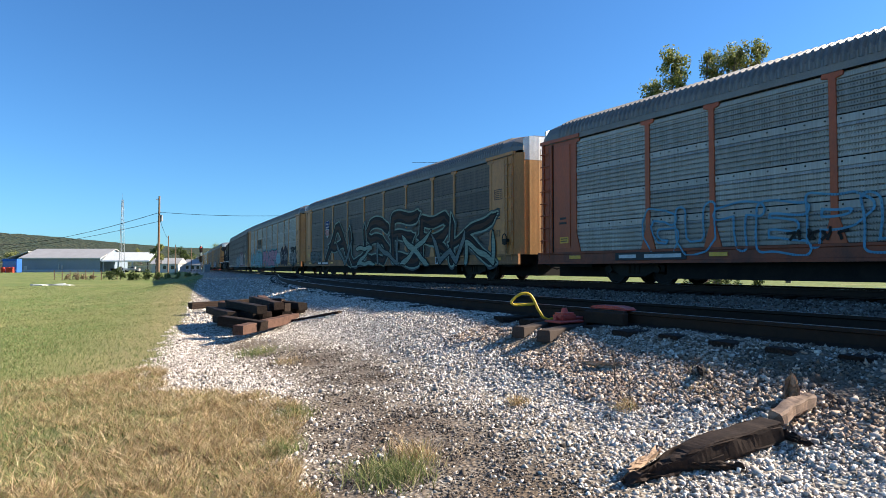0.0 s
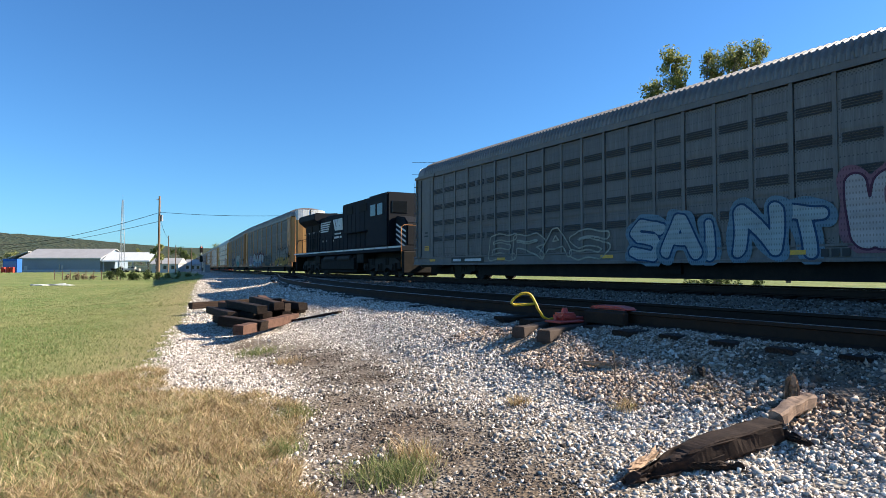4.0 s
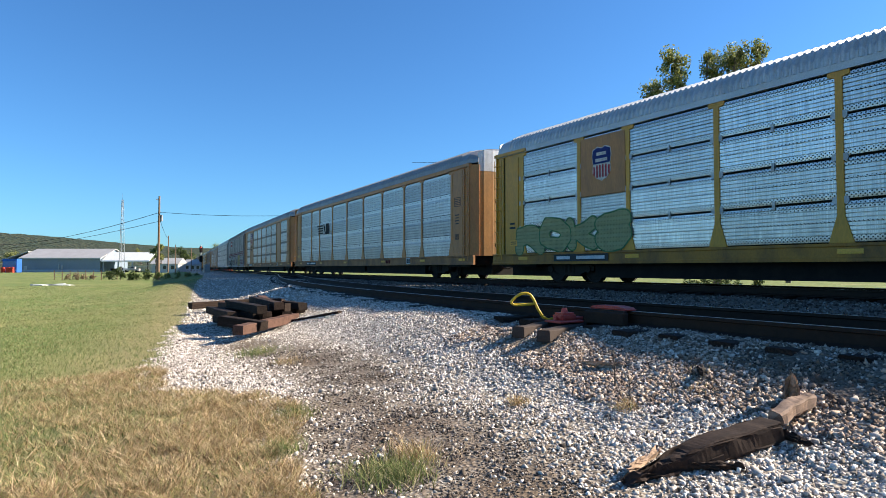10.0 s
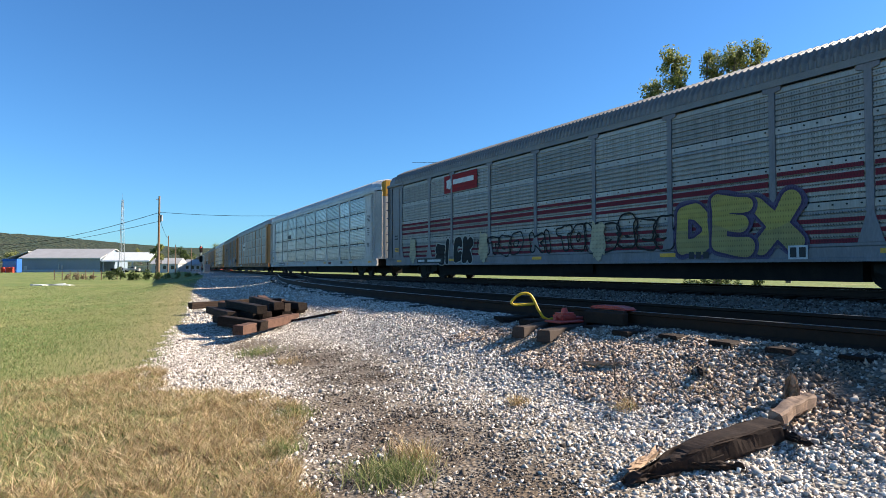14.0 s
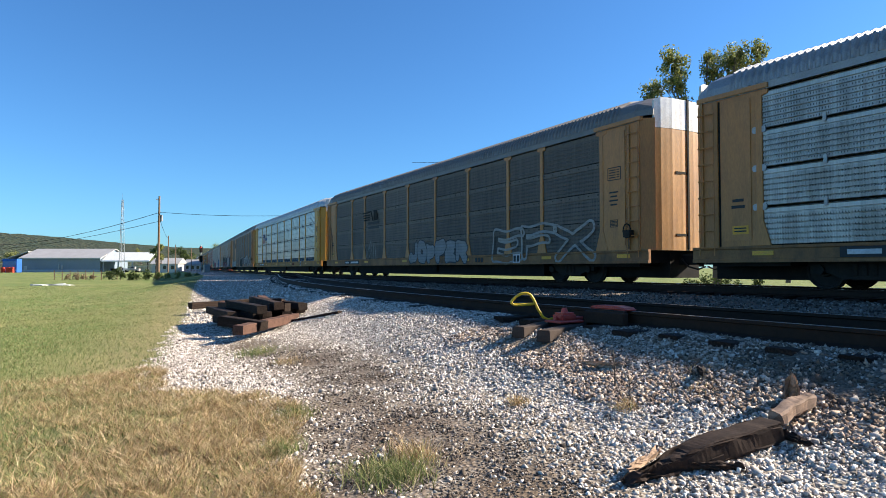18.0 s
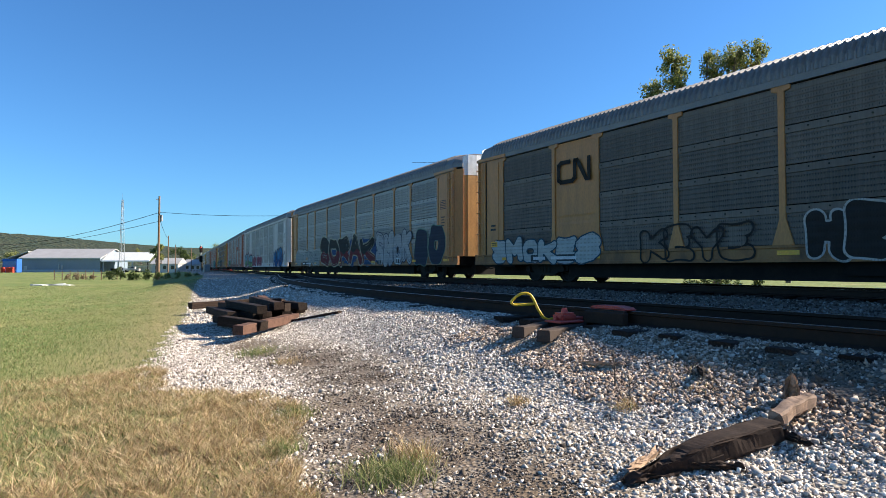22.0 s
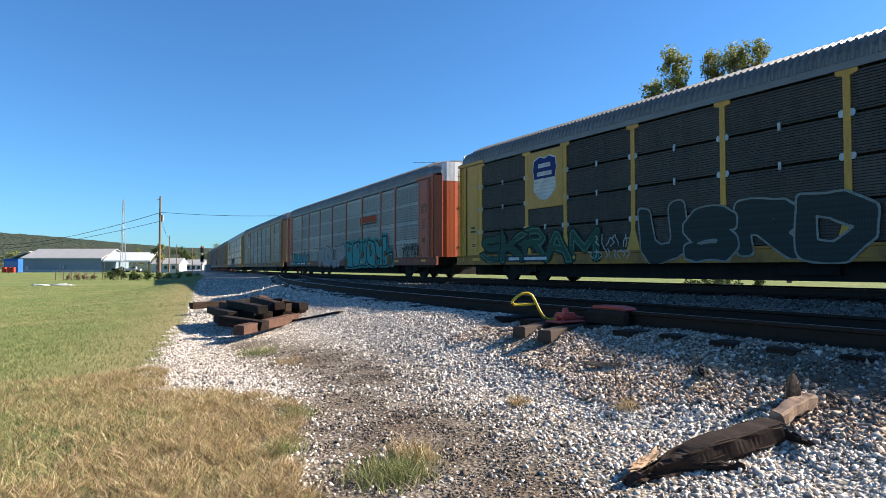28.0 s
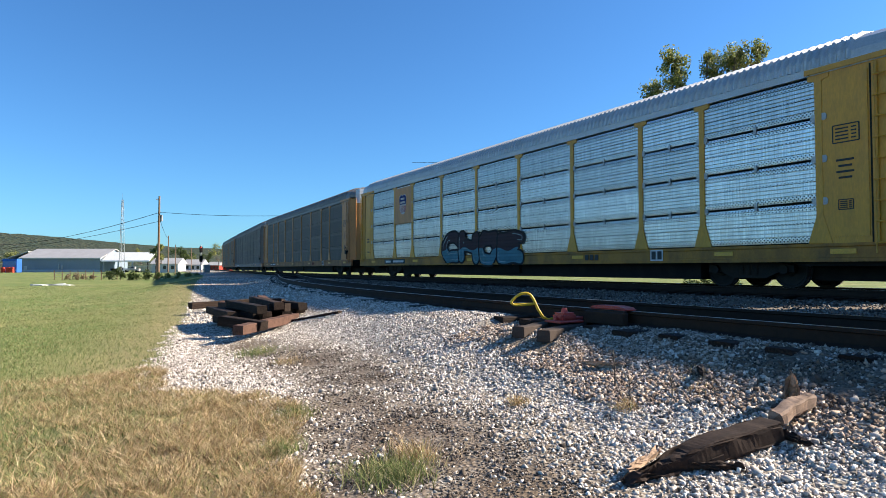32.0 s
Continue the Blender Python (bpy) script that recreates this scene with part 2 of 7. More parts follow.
def bulk(name, verts, faces, material):
    """A mesh from arrays of vertices and of triangles or quads."""
    verts, faces = np.asarray(verts, np.float32), np.asarray(faces, np.int32)
    data = bpy.data.meshes.new(name)
    data.vertices.add(len(verts))
    data.vertices.foreach_set("co", verts.ravel())
    k = faces.shape[1]
    data.loops.add(faces.size)
    data.loops.foreach_set("vertex_index", faces.ravel())
    data.polygons.add(len(faces))
    data.polygons.foreach_set("loop_start", np.arange(0, faces.size, k, dtype=np.int32))
    data.update(calc_edges=True)
    data.materials.append(material)
    return data


# ---- plan of the tracks ----
SIDE = 13.407
MAIN = SIDE + 1.5
BEND, BEND_END = 0.0017, 83.0


def along(s):
    """Centre of the main line at the distance s along it: x, y, heading."""
    if s <= 0:
        return MAIN, s, 0.0
    a = BEND * min(s, BEND_END)
    x, y = MAIN + (1 - math.cos(a)) / BEND, math.sin(a) / BEND
    if s > BEND_END:
        x, y = x + (s - BEND_END) * math.sin(a), y + (s - BEND_END) * math.cos(a)
    return x, y, a


def main_x(y):
    end = math.sin(BEND * BEND_END) / BEND
    if y <= 0:
        return MAIN
    if y <= end:
        return MAIN + (1 - math.sqrt(1 - (BEND * y) ** 2)) / BEND
    return along(BEND_END)[0] + (y - end) * math.tan(BEND * BEND_END)


def siding_x(y):
    t = min(max((y - 6) / 58, 0), 1)
    t = t * t * (3 - 2 * t)
    return 6.45 + (main_x(y) - 6.45) * t


def edge_x(y):
    """Where the grass ends and the gravel begins."""
    spots = ((-8, 0.6), (2.5, 0.9), (3.9, 1.15), (5.6, 1.75), (6.7, 1.5), (7.3, 0.85), (9, 0.95), (15.6, 2.3), (34, 5.6), (75, 13.4), (400, 54))
    for (a, p), (b, q) in zip(spots, spots[1:]):
        if y <= b:
            return p + (q - p) * (max(y, a) - a) / (b - a)
    return 54 + (y - 400) * 0.13


FALL = ((0, -0.225), (1.0, -0.238), (1.2, -0.262), (1.6, -0.365), (2.3, -0.565), (2.9, -0.72), (4.2, -0.84), (6.5, -0.93), (10, -1.0), (1e5, -1.0))


def lie(x, y):
    """Height of the ground."""
    m, s = main_x(y), siding_x(y)
    if s <= x <= m:
        return -0.235
    d = s - x if x < s else x - m
    for (a, p), (b, q) in zip(FALL, FALL[1:]):
        if d <= b:
            z = p + (q - p) * (d - a) / (b - a)
            # the ballast bank widens where the siding joins the main line
            rise = min(max((y - 16) / 30, 0), 1) * (1 - min(max((d - 6) / 5, 0), 1)) if x < s else 0.0
            z += 0.07 * min(max((y - 4.2) / 1.5, 0), 1) * min(max((d - 1.0) / 0.5, 0), 1) * min(max((3.6 - d) / 1.5, 0), 1)
            if 4.4 < x < 6.2 and 5.1 < y < 7.0:
                # shallow bed round the lever ties
                z = min(z, -0.29 - 0.06 * max(0.0, 5.3 - x))
            return z + max(0.0, -0.35 - z) * rise * rise * (3 - 2 * rise)
    return -1.0


# ---- ground ----
def ground_material():
    m, b = bare("ground", 0.95)
    at = coords(m, "Object")
    grass = m.node_tree.nodes.new("ShaderNodeAttribute")
    grass.attribute_name = "grassy"
    soil = m.node_tree.nodes.new("ShaderNodeAttribute")
    soil.attribute_name = "soil"
    wide = node(m, "ShaderNodeTexNoise", Scale=0.35, Detail=6.0, Roughness=0.6)
    mid = node(m, "ShaderNodeTexNoise", Scale=2.4, Detail=8.0, Roughness=0.7)
    fine = node(m, "ShaderNodeTexNoise", Scale=45.0, Detail=4.0)
    cell = node(m, "ShaderNodeTexVoronoi", Scale=30.0)
    for n in (wide, mid, fine, cell):
        link(m, at, n.inputs["Vector"])
    pebble = ramp(m, cell.outputs["Color"], ((0.0, (0.22, 0.20, 0.18)), (0.5, (0.44, 0.42, 0.39)), (1.0, (0.68, 0.66, 0.62))))
    # pebble rims are darkened: the shade between pebbles is put into the colour
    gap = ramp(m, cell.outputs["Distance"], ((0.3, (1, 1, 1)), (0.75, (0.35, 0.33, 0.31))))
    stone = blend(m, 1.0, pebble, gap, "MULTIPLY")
    earth = ramp(m, fine.outputs[0], ((0.3, (0.06, 0.046, 0.035)), (0.7, (0.19, 0.148, 0.112))))
    stone = blend(m, soil.outputs["Fac"], stone, earth)
    stone = blend(m, 1.0, stone, (1.0, 0.93, 0.84), "MULTIPLY")
    green = ramp(m, mid.outputs[0], ((0.3, (0.075, 0.115, 0.028)), (0.5, (0.135, 0.175, 0.05)), (0.7, (0.225, 0.23, 0.085))))
    straw = ramp(m, fine.outputs[0], ((0.3, (0.30, 0.23, 0.10)), (0.7, (0.46, 0.37, 0.18))))
    green = blend(m, ramp(m, wide.outputs[0], ((0.45, (0, 0, 0)), (0.7, (0.38,) * 3))), green, straw)
    green = blend(m, 1.0, green, ramp(m, fine.outputs[0], ((0.3, (0.75,) * 3), (0.7, (1.2,) * 3))), "MULTIPLY")
    parched = m.node_tree.nodes.new("ShaderNodeAttribute")
    parched.attribute_name = "parched"
    brown = ramp(m, fine.outputs[0], ((0.3, (0.17, 0.115, 0.06)), (0.7, (0.42, 0.31, 0.175))))
    green = blend(m, parched.outputs["Fac"], green, brown)
    # ragged border between gravel and grass
    lift = node(m, "ShaderNodeMath")
    link(m, grass.outputs["Fac"], lift.inputs[0])
    half = node(m, "ShaderNodeMath")
    half.operation = "MULTIPLY_ADD"
    link(m, mid.outputs[0], half.inputs[0])
    half.inputs[1].default_value, half.inputs[2].default_value = 1.2, -0.6
    link(m, half.outputs[0], lift.inputs[1])
    mask = ramp(m, lift.outputs[0], ((0.42, (0, 0, 0)), (0.6, (1, 1, 1))))
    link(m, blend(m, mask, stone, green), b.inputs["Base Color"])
    bump(m, b, cell.outputs["Distance"], 0.5, 0.03)
    return m


def brown_side(x, y):
    """The darker, stained ballast on the slope below the siding."""
    return x > 4.1 + 0.05 * (y - 4) + 0.5 * noise.noise((x * 0.9, y * 0.9, 4)) and y < 6.8


SOIL = ((2.6, 10.2), (2.75, 9.0), (2.85, 8.0), (2.9, 7.1), (2.8, 6.3), (2.35, 5.4), (2.4, 4.6), (2.45, 3.9), (2.35, 3.3), (2.2, 2.8), (1.75, 3.4), (1.9, 4.4), (2.0, 3.1), (4.9, 2.1), (5.1, 2.7))


def soil_at(x, y):
    d = min(math.hypot(x - p, (y - q) * 0.7) for p, q in SOIL)
    return max(0.0, min(1.0, 1.3 - d / 0.85))


def dry(x, y):
    """How far the grass has dried out to straw, 0 to 1."""
    near = edge_x(y) - x
    rim = 0.55 * max(0.0, min(1.0, 1.3 - near / 1.6)) if -8 < y < 40 else 0.0
    return max(rim, 1 / (1 + math.exp(-(x + 0.35 * (y - 5) * -1 + 1.1 * noise.noise((x * 0.8, y * 0.8, 7))) * 1.9)) * (1.0 if y < 7.2 else max(0.0, 1 - (y - 7.2) / 2.0)))


def lines(spans):
    out = []
    for a, b, step in spans:
        out += list(np.arange(a, b, step))
    return out + [spans[-1][1]]


def make_ground():
    xs = lines(((-2500, -300, 275), (-300, -60, 30), (-60, -10, 3), (-10, -2, 0.6), (-2, 20, 0.22), (20, 60, 1.2), (60, 300, 20), (300, 2500, 220)))
    ys = lines(((-2500, -300, 275), (-300, -40, 26), (-40, -4, 2.0), (-4, 16, 0.25), (16, 40, 0.6), (40, 100, 2.5), (100, 320, 10), (320, 3200, 288)))
    verts, grassy, soil, parched = [], [], [], []
    for y in ys:
        e, m = edge_x(y), main_x(y)
        for x in xs:
            z = lie(x, y)
            if -2 < x < 20 and -4 < y < 40:
                z += 0.035 * noise.noise((x * 0.9, y * 0.9, 0)) + 0.018 * noise.noise((x * 3.1, y * 3.1, 5))
            verts.append((x, y, z))
            parched.append(dry(x, y) * min(1.0, max(0.0, (y + 6) / 6)) * min(1.0, max(0.0, (x + 12) / 6)) if -12 < x < 8 and -6 < y < 40 else 0.0)
            grassy.append(max(0.0, min(1.0, 0.5 + (e - x) / 1.0)) if x < m else max(0.0, min(1.0, 0.5 + (x - m - 4.2) / 1.2)))
            # dark base under brown ballast and, for the train's shade, between the tracks
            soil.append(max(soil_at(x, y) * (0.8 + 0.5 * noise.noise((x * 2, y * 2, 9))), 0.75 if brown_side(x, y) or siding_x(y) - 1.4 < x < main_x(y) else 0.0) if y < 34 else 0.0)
    n = len(xs)
    faces = [(j * n + i, j * n + i + 1, (j + 1) * n + i + 1, (j + 1) * n + i) for j in range(len(ys) - 1) for i in range(n - 1)]
    data = bulk("ground", verts, faces, ground_material())
    for name, values in (("grassy", grassy), ("soil", soil), ("parched", parched)):
        data.attributes.new(name, "FLOAT", "POINT").data.foreach_set("value", np.array(values, np.float32))
    data.polygons.foreach_set("use_smooth", np.ones(len(faces), bool))
    tagged(new("ground", data), "pale gravel and mown grass running out to a far field", "ground", kind="structure")


make_ground()


# ---- tracks ----
RAIL = ((-0.07, -0.175), (0.07, -0.175), (0.07, -0.165), (0.012, -0.14), (0.01, -0.045), (0.036, -0.035), (0.036, -0.004), (0.03, 0.0), (-0.03, 0.0), (-0.036, -0.004), (-0.036, -0.035), (-0.01, -0.045), (-0.012, -0.14), (-0.07, -0.165))


def rail_mesh(centre, offset, ys, top, name):
    """A rail swept beside a centre line."""
    bm = bmesh.new()
    rings = []
    for y in ys:
        a = math.atan2(centre(y + 0.5) - centre(y - 0.5), 1.0)
        x0, c, s = centre(y), math.cos(a), math.sin(a)
        rings.append([bm.verts.new((x0 + (offset + u) * c, y - (offset + u) * s, top + v)) for u, v in RAIL])
    n = len(RAIL)
    for a, b in zip(rings, rings[1:]):
        for k in range(n):
            f = bm.faces.new((a[k], b[k], b[(k + 1) % n], a[(k + 1) % n]))
            f.material_index = 1 if k == 7 else 0
    bm.faces.new(rings[0])
    bm.faces.new(rings[-1][::-1])
    bmesh.ops.recalc_face_normals(bm, faces=bm.faces[:])
    data = bpy.data.meshes.new(name)
    bm.to_mesh(data)
    bm.free()
    data.materials.append(RUST)
    data.materials.append(SHINE)
    return data


def tie_material():
    m, b = bare("creosoted timber", 0.85)
    at = coords(m, "Object", (1.5, 22, 22))
    n = node(m, "ShaderNodeTexNoise", Scale=2.0, Detail=7.0, Roughness=0.7)
    link(m, at, n.inputs[0])
    c = ramp(m, n.outputs[0], ((0.3, (0.010, 0.007, 0.0055)), (0.55, (0.026, 0.018, 0.014)), (0.78, (0.065, 0.046, 0.035))))
    info = m.node_tree.nodes.new("ShaderNodeObjectInfo")
    c = blend(m, 1.0, c, ramp(m, info.outputs["Random"], ((0.0, (0.7,) * 3), (1.0, (1.5, 1.35, 1.25)))), "MULTIPLY")
    link(m, c, b.inputs["Base Color"])
    bump(m, b, n.outputs[0], 0.6, 0.012)
    return m


TIMBER = tie_material()


def timber_mesh(name, length=2.6, wide=0.23, high=0.18, rough=0.008, seed=1, ends=0.0):
    """A sawn sleeper along x, with worn edges and a split or two; ends: how ragged its ends are."""
    bm = bmesh.new()
    box(bm, -length / 2, length / 2, -wide / 2, wide / 2, -high, 0)
    cuts = [e for e in bm.edges if abs(e.verts[0].co.x - e.verts[1].co.x) > length * 0.9]
    bmesh.ops.bevel(bm, geom=cuts, offset=0.012, segments=1, affect="EDGES")
    longs = [e for e in bm.edges if abs(e.verts[0].co.x - e.verts[1].co.x) > length * 0.9]
    bmesh.ops.subdivide_edges(bm, edges=longs, cuts=9, use_grid_fill=False)
    for v in bm.verts:
        p = v.co
        v.co = p + Vector((0, noise.noise(p * 3 + Vector((seed, 0, 0))), noise.noise(p * 4 + Vector((0, seed, 0))))) * rough
        if ends and abs(p.x) > length * 0.3:
            v.co.x += ends * noise.noise(p * 14 + Vector((0, 0, seed)))
    data = bpy.data.meshes.new(name)
    bm.to_mesh(data)
    bm.free()
    data.materials.append(TIMBER)
    return data


TIE = timber_mesh("tie")


def make_track(name, label, centre, y0, y1, top, ties):
    base = thing(name, Matrix(), label, "railway track", kind="structure")
    ys = list(np.arange(y0, 80, 2.0)) + list(np.arange(80, y1 + 1, 20.0))
    for side in (-0.755, 0.755):
        part("rail", rail_mesh(centre, side, [y for y in ys if y <= y1], top, "rail"), None, base)
    rng = random.Random(3)
    for y in ties:
        a = math.atan2(centre(y + 0.5) - centre(y - 0.5), 1.0)
        part("tie", TIE, TIMBER, base, at=pose(centre(y) + rng.uniform(-0.06, 0.06), y, top - 0.172, 0, 0, -math.degrees(a) + rng.uniform(-1.5, 1.5)))
    return base


main_track = make_track("main_track", "polished steel rails on dark timber sleepers in ballast", main_x, -60, 700, 0.0, np.arange(-12, 62, 0.52))
siding_track = make_track("siding_track", "rusty siding rails on dark timber sleepers", siding_x, -60, 63, -0.05, np.arange(-6, 50, 0.56))

# ---- train ----
SPEED = 18.92
# distance along the line, at the start, of the joint behind each vehicle
JOINTS = (16.5, 44.7, 72.9, 101.6, 123.6, 151.6, 179.9, 208.4, 237.1, 265.4, 293.95, 322.4, 351.05, 379.65, 408.1, 436.7, 465.3, 493.85, 522.9, 551.9, 580.9, 609.6, 638.4, 667.0, 695.6, 724.2)
BODY = 27.3
HALF = BODY / 2
WIDTHS = (2.85, 1.98, 2.82, 2.82, 2.82, 2.82, 2.82, 1.98, 2.85)
END = (BODY - sum(WIDTHS)) / 2
STARTS = [-HALF + END + sum(WIDTHS[:i]) for i in range(10)]
FLOOR, TOP, EAVE = 0.97, 4.52, 4.70
SKIN = 1.47
CACHE = {}


def kept(key, make):
    if key not in CACHE:
        bm = make()
        data = bpy.data.meshes.new(key.split("|")[0])
        bm.to_mesh(data)
        bm.free()
        CACHE[key] = data
    return CACHE[key]


LAYERS = {"bright": (4, 7, 0.014), "silver": (4, 8, 0.017), "banded": (4, 6, 0.017), "slate": (4, 7, 0.012), "pale": (4, 7, 0.013), "dark": (4, 7, 0.003), "brown": (4, 14, 0.014), "closed": (1, 3, 0.004)}


def sheet_bm(width, style, k):
    """Sheet k of a side panel, counted from below: ribbed, with a gap to the next; its face looks to -x, it starts at y = 0."""
    bm = bmesh.new()
    w = width - 0.12
    sheets, ribs, deep = LAYERS[style]
    step = (TOP - FLOOR) / sheets
    gap = 0.022 if style in ("silver", "brown", "slate") else 0.012
    z0, z1 = FLOOR + k * step + gap, FLOOR + (k + 1) * step - gap
    if style == "banded" and k < 3:
        z1 -= 0.17
    n = ribs * 4
    low, high = (z0 + 0.07, z1 - 0.07) if style in ("silver", "banded") else (z0, z1)
    # flat faces with narrow grooves between them
    steps = (0.0, 0.74, 0.82, 0.94)
    zs = [(low + (high - low) * (i // 4 + steps[i % 4]) / ribs, 1.6 * deep if i % 4 > 1 else -deep) for i in range(n)] + [(high, -deep)]
    if style in ("silver", "banded", "slate", "brown"):
        zs = [(z, d) for z, d in zs if z0 + 0.01 < z < z1 - 0.01]
        zs = [(z0, 0.02), (z0 + 0.008, -0.012)] + zs + [(z1 - 0.008, -0.012), (z1, 0.02)]
    if style in ("pale", "dark", "bright") and k < 3:
        # a smooth band along the top of each sheet
        cut = z1 - step * 0.2
        zs = [(z, d) for z, d in zs if z < cut] + [(cut, 0.0), (cut + 0.01, -0.022), (z1 - 0.01, -0.022), (z1, 0.0)]
    a = [bm.verts.new((d, 0.06, z)) for z, d in zs]
    b = [bm.verts.new((d, 0.06 + w, z)) for z, d in zs]
    c = [bm.verts.new((0.05, y, z)) for y in (0.06, 0.06 + w) for z in (z0, z1)]
    for i in range(len(zs) - 1):
        bm.faces.new((a[i], a[i + 1], b[i + 1], b[i]))
    bm.faces.new((c[0], c[2], c[3], c[1]))
    bm.faces.new((*a, c[1], c[0]))
    bm.faces.new((*b[::-1], c[2], c[3]))
    bm.faces.new((a[0], b[0], c[2], c[0]))
    bm.faces.new((a[-1], c[1], c[3], b[-1]))
    bmesh.ops.recalc_face_normals(bm, faces=bm.faces[:])
    return bm


def band_bm(width):
    """Flat bolted strip that covers the joint between two sheets."""
    bm = bmesh.new()
    box(bm, -0.012, 0.03, 0.06, width - 0.06, -0.085, 0.085)
    for i in range(6):
        y = 0.2 + (width - 0.4) * i / 5
        rod(bm, (-0.012, y, 0.0), (-0.026, y, 0.0), 0.02, 6)
    return bm


def bolts_bm(width):
    """Row of bolt heads along a smooth band."""
    bm = bmesh.new()
    for i in range(7):
        y = 0.16 + (width - 0.32) * i / 6
        rod(bm, (-0.01, y, 0.0), (-0.034, y, 0.0), 0.02, 6)
    return bm


def post_bm():
    """An upright with a spread foot and a T head, seen face on from -x, centred at y = 0."""
    bm = bmesh.new()
    prism(bm, ((-0.075, 1.55), (-0.075, 4.40), (-0.22, 4.44), (-0.22, 4.54), (0.22, 4.54), (0.22, 4.44), (0.075, 4.40), (0.075, 1.55), (0.25, 0.97), (-0.25, 0.97)), -0.045, 0.01)
    bmesh.ops.bevel(bm, geom=bm.edges[:], offset=0.008, segments=1, affect="EDGES")
    return bm


def slim_bm():
    bm = bmesh.new()
    prism(bm, ((-0.045, 0.97), (-0.045, 4.54), (0.045, 4.54), (0.045, 0.97)), -0.04, 0.01)
    return bm


def clip_bm():
    bm = bmesh.new()
    prism(bm, ((-0.165, -0.035), (-0.165, 0.035), (-0.135, 0.075), (0.135, 0.075), (0.165, 0.035), (0.165, -0.035), (0.135, -0.075), (-0.135, -0.075)), -0.03, 0.0)
    return bm


ARCH = ((-1.52, 4.70), (-1.50, 4.86), (-1.36, 5.10), (-0.95, 5.30), (-0.4, 5.41), (0, 5.43), (0.4, 5.41), (0.95, 5.30), (1.36, 5.10), (1.50, 4.86), (1.52, 4.70))


def arch_z(x):
    for (a, p), (b, q) in zip(ARCH, ARCH[1:]):
        if a <= x <= b:
            return p + (q - p) * (x - a) / (b - a)
    return 4.7


def roof_bm():
    bm = bmesh.new()
    n = int((BODY - 2.2) / 0.042)
    rings = []
    for i in range(n + 1):
        y = -HALF + 1.1 + (BODY - 2.2) * i / n
        lift = (0.0, 0.06, 0.06, 0.0)[i % 4]
        rings.append([bm.verts.new((x * (1 + lift * 0.35), y, z + (lift if 0 < k < 10 else 0))) for k, (x, z) in enumerate(ARCH)])
    for a, b in zip(rings, rings[1:]):
        for k in range(10):
            bm.faces.new((a[k], b[k], b[k + 1], a[k + 1]))
    bmesh.ops.recalc_face_normals(bm, faces=bm.faces[:])
    return bm


def hood_bm():
    """Plain sloped roof end, front one; reaches from the ribbed roof to the end doors."""
    bm = bmesh.new()
    rings = []
    for y, drop, inset in ((-HALF + 1.1, 0.0, 1.0), (-HALF + 0.45, 0.02, 1.0), (-HALF + 0.02, 0.16, 0.83)):
        rings.append([bm.verts.new((x * inset, y, z - (drop if 1 < k < 9 else 0))) for k, (x, z) in enumerate(ARCH)])
    for a, b in zip(rings, rings[1:]):
        for k in range(10):
            bm.faces.new((a[k], b[k], b[k + 1], a[k + 1]))
    bm.faces.new(rings[-1])
    bmesh.ops.recalc_face_normals(bm, faces=bm.faces[:])
    return bm


def leaf_bm(z0, z1, side):
    """Half of the bowed end door, front end; side -1 is the near half."""
    bm = bmesh.new()
    cols = []
    for i in range(13):
        u = i / 12
        x = side * (0.03 + 1.18 * u)
        y = -HALF - 0.10 + 0.12 * u ** 3 - (0.006 if i in (2, 6, 10) else 0.0)
        top = min(z1, arch_z(x) - 0.05)
        cols.append([bm.verts.new((x, y, z)) for z in (z0, (z0 + top) / 2, top)])
    for a, b in zip(cols, cols[1:]):
        for k in range(2):
            bm.faces.new((a[k], b[k], b[k + 1], a[k + 1]))
    ext = bmesh.ops.extrude_face_region(bm, geom=bm.faces[:])
    bmesh.ops.translate(bm, vec=(0, 0.06, 0), verts=[v for v in ext["geom"] if isinstance(v, bmesh.types.BMVert)])
    bmesh.ops.recalc_face_normals(bm, faces=bm.faces[:])
    return bm


def strip(x0, x1, y0, y1, z0, z1):
    bm = bmesh.new()
    box(bm, x0, x1, y0, y1, z0, z1)
    return bm


# pieces of the end section of a side, front near corner: name and extents
CORNER = (
    ("corner_panel", (-0.03, 0.03, -HALF + 0.27, -HALF + END - 0.02, FLOOR - 0.02, 4.56)),
    ("corner_post", (-0.075, -0.03, -HALF + 0.26, -HALF + 0.34, FLOOR - 0.02, 4.56)),
    ("ladder_post", (-0.065, -0.03, -HALF + 0.64, -HALF + 0.74, FLOOR - 0.02, 4.50)),
    ("end_header", (-0.10, 0.03, -HALF + 0.2, -HALF + END + 0.25, 4.56, 4.67)),
    # black strip laid on for the shade in the gap beside the ladder
    ("corner_gap", (-0.034, 0.0, -HALF + 0.745, -HALF + 0.79, FLOOR - 0.02, 4.5)),
    ("side_door", (-0.05, -0.03, -HALF + 0.82, -HALF + END - 0.2, 1.1, 4.4)),
)


def chamfer_bm():
    """Slanting corner plate between a side and the end doors."""
    bm = bmesh.new()
    prism(bm, ((-0.03, -HALF + 0.26), (0.26, -HALF - 0.01), (0.31, -HALF + 0.05), (0.03, -HALF + 0.31)), FLOOR - 0.02, 4.62, "z")
    return bm


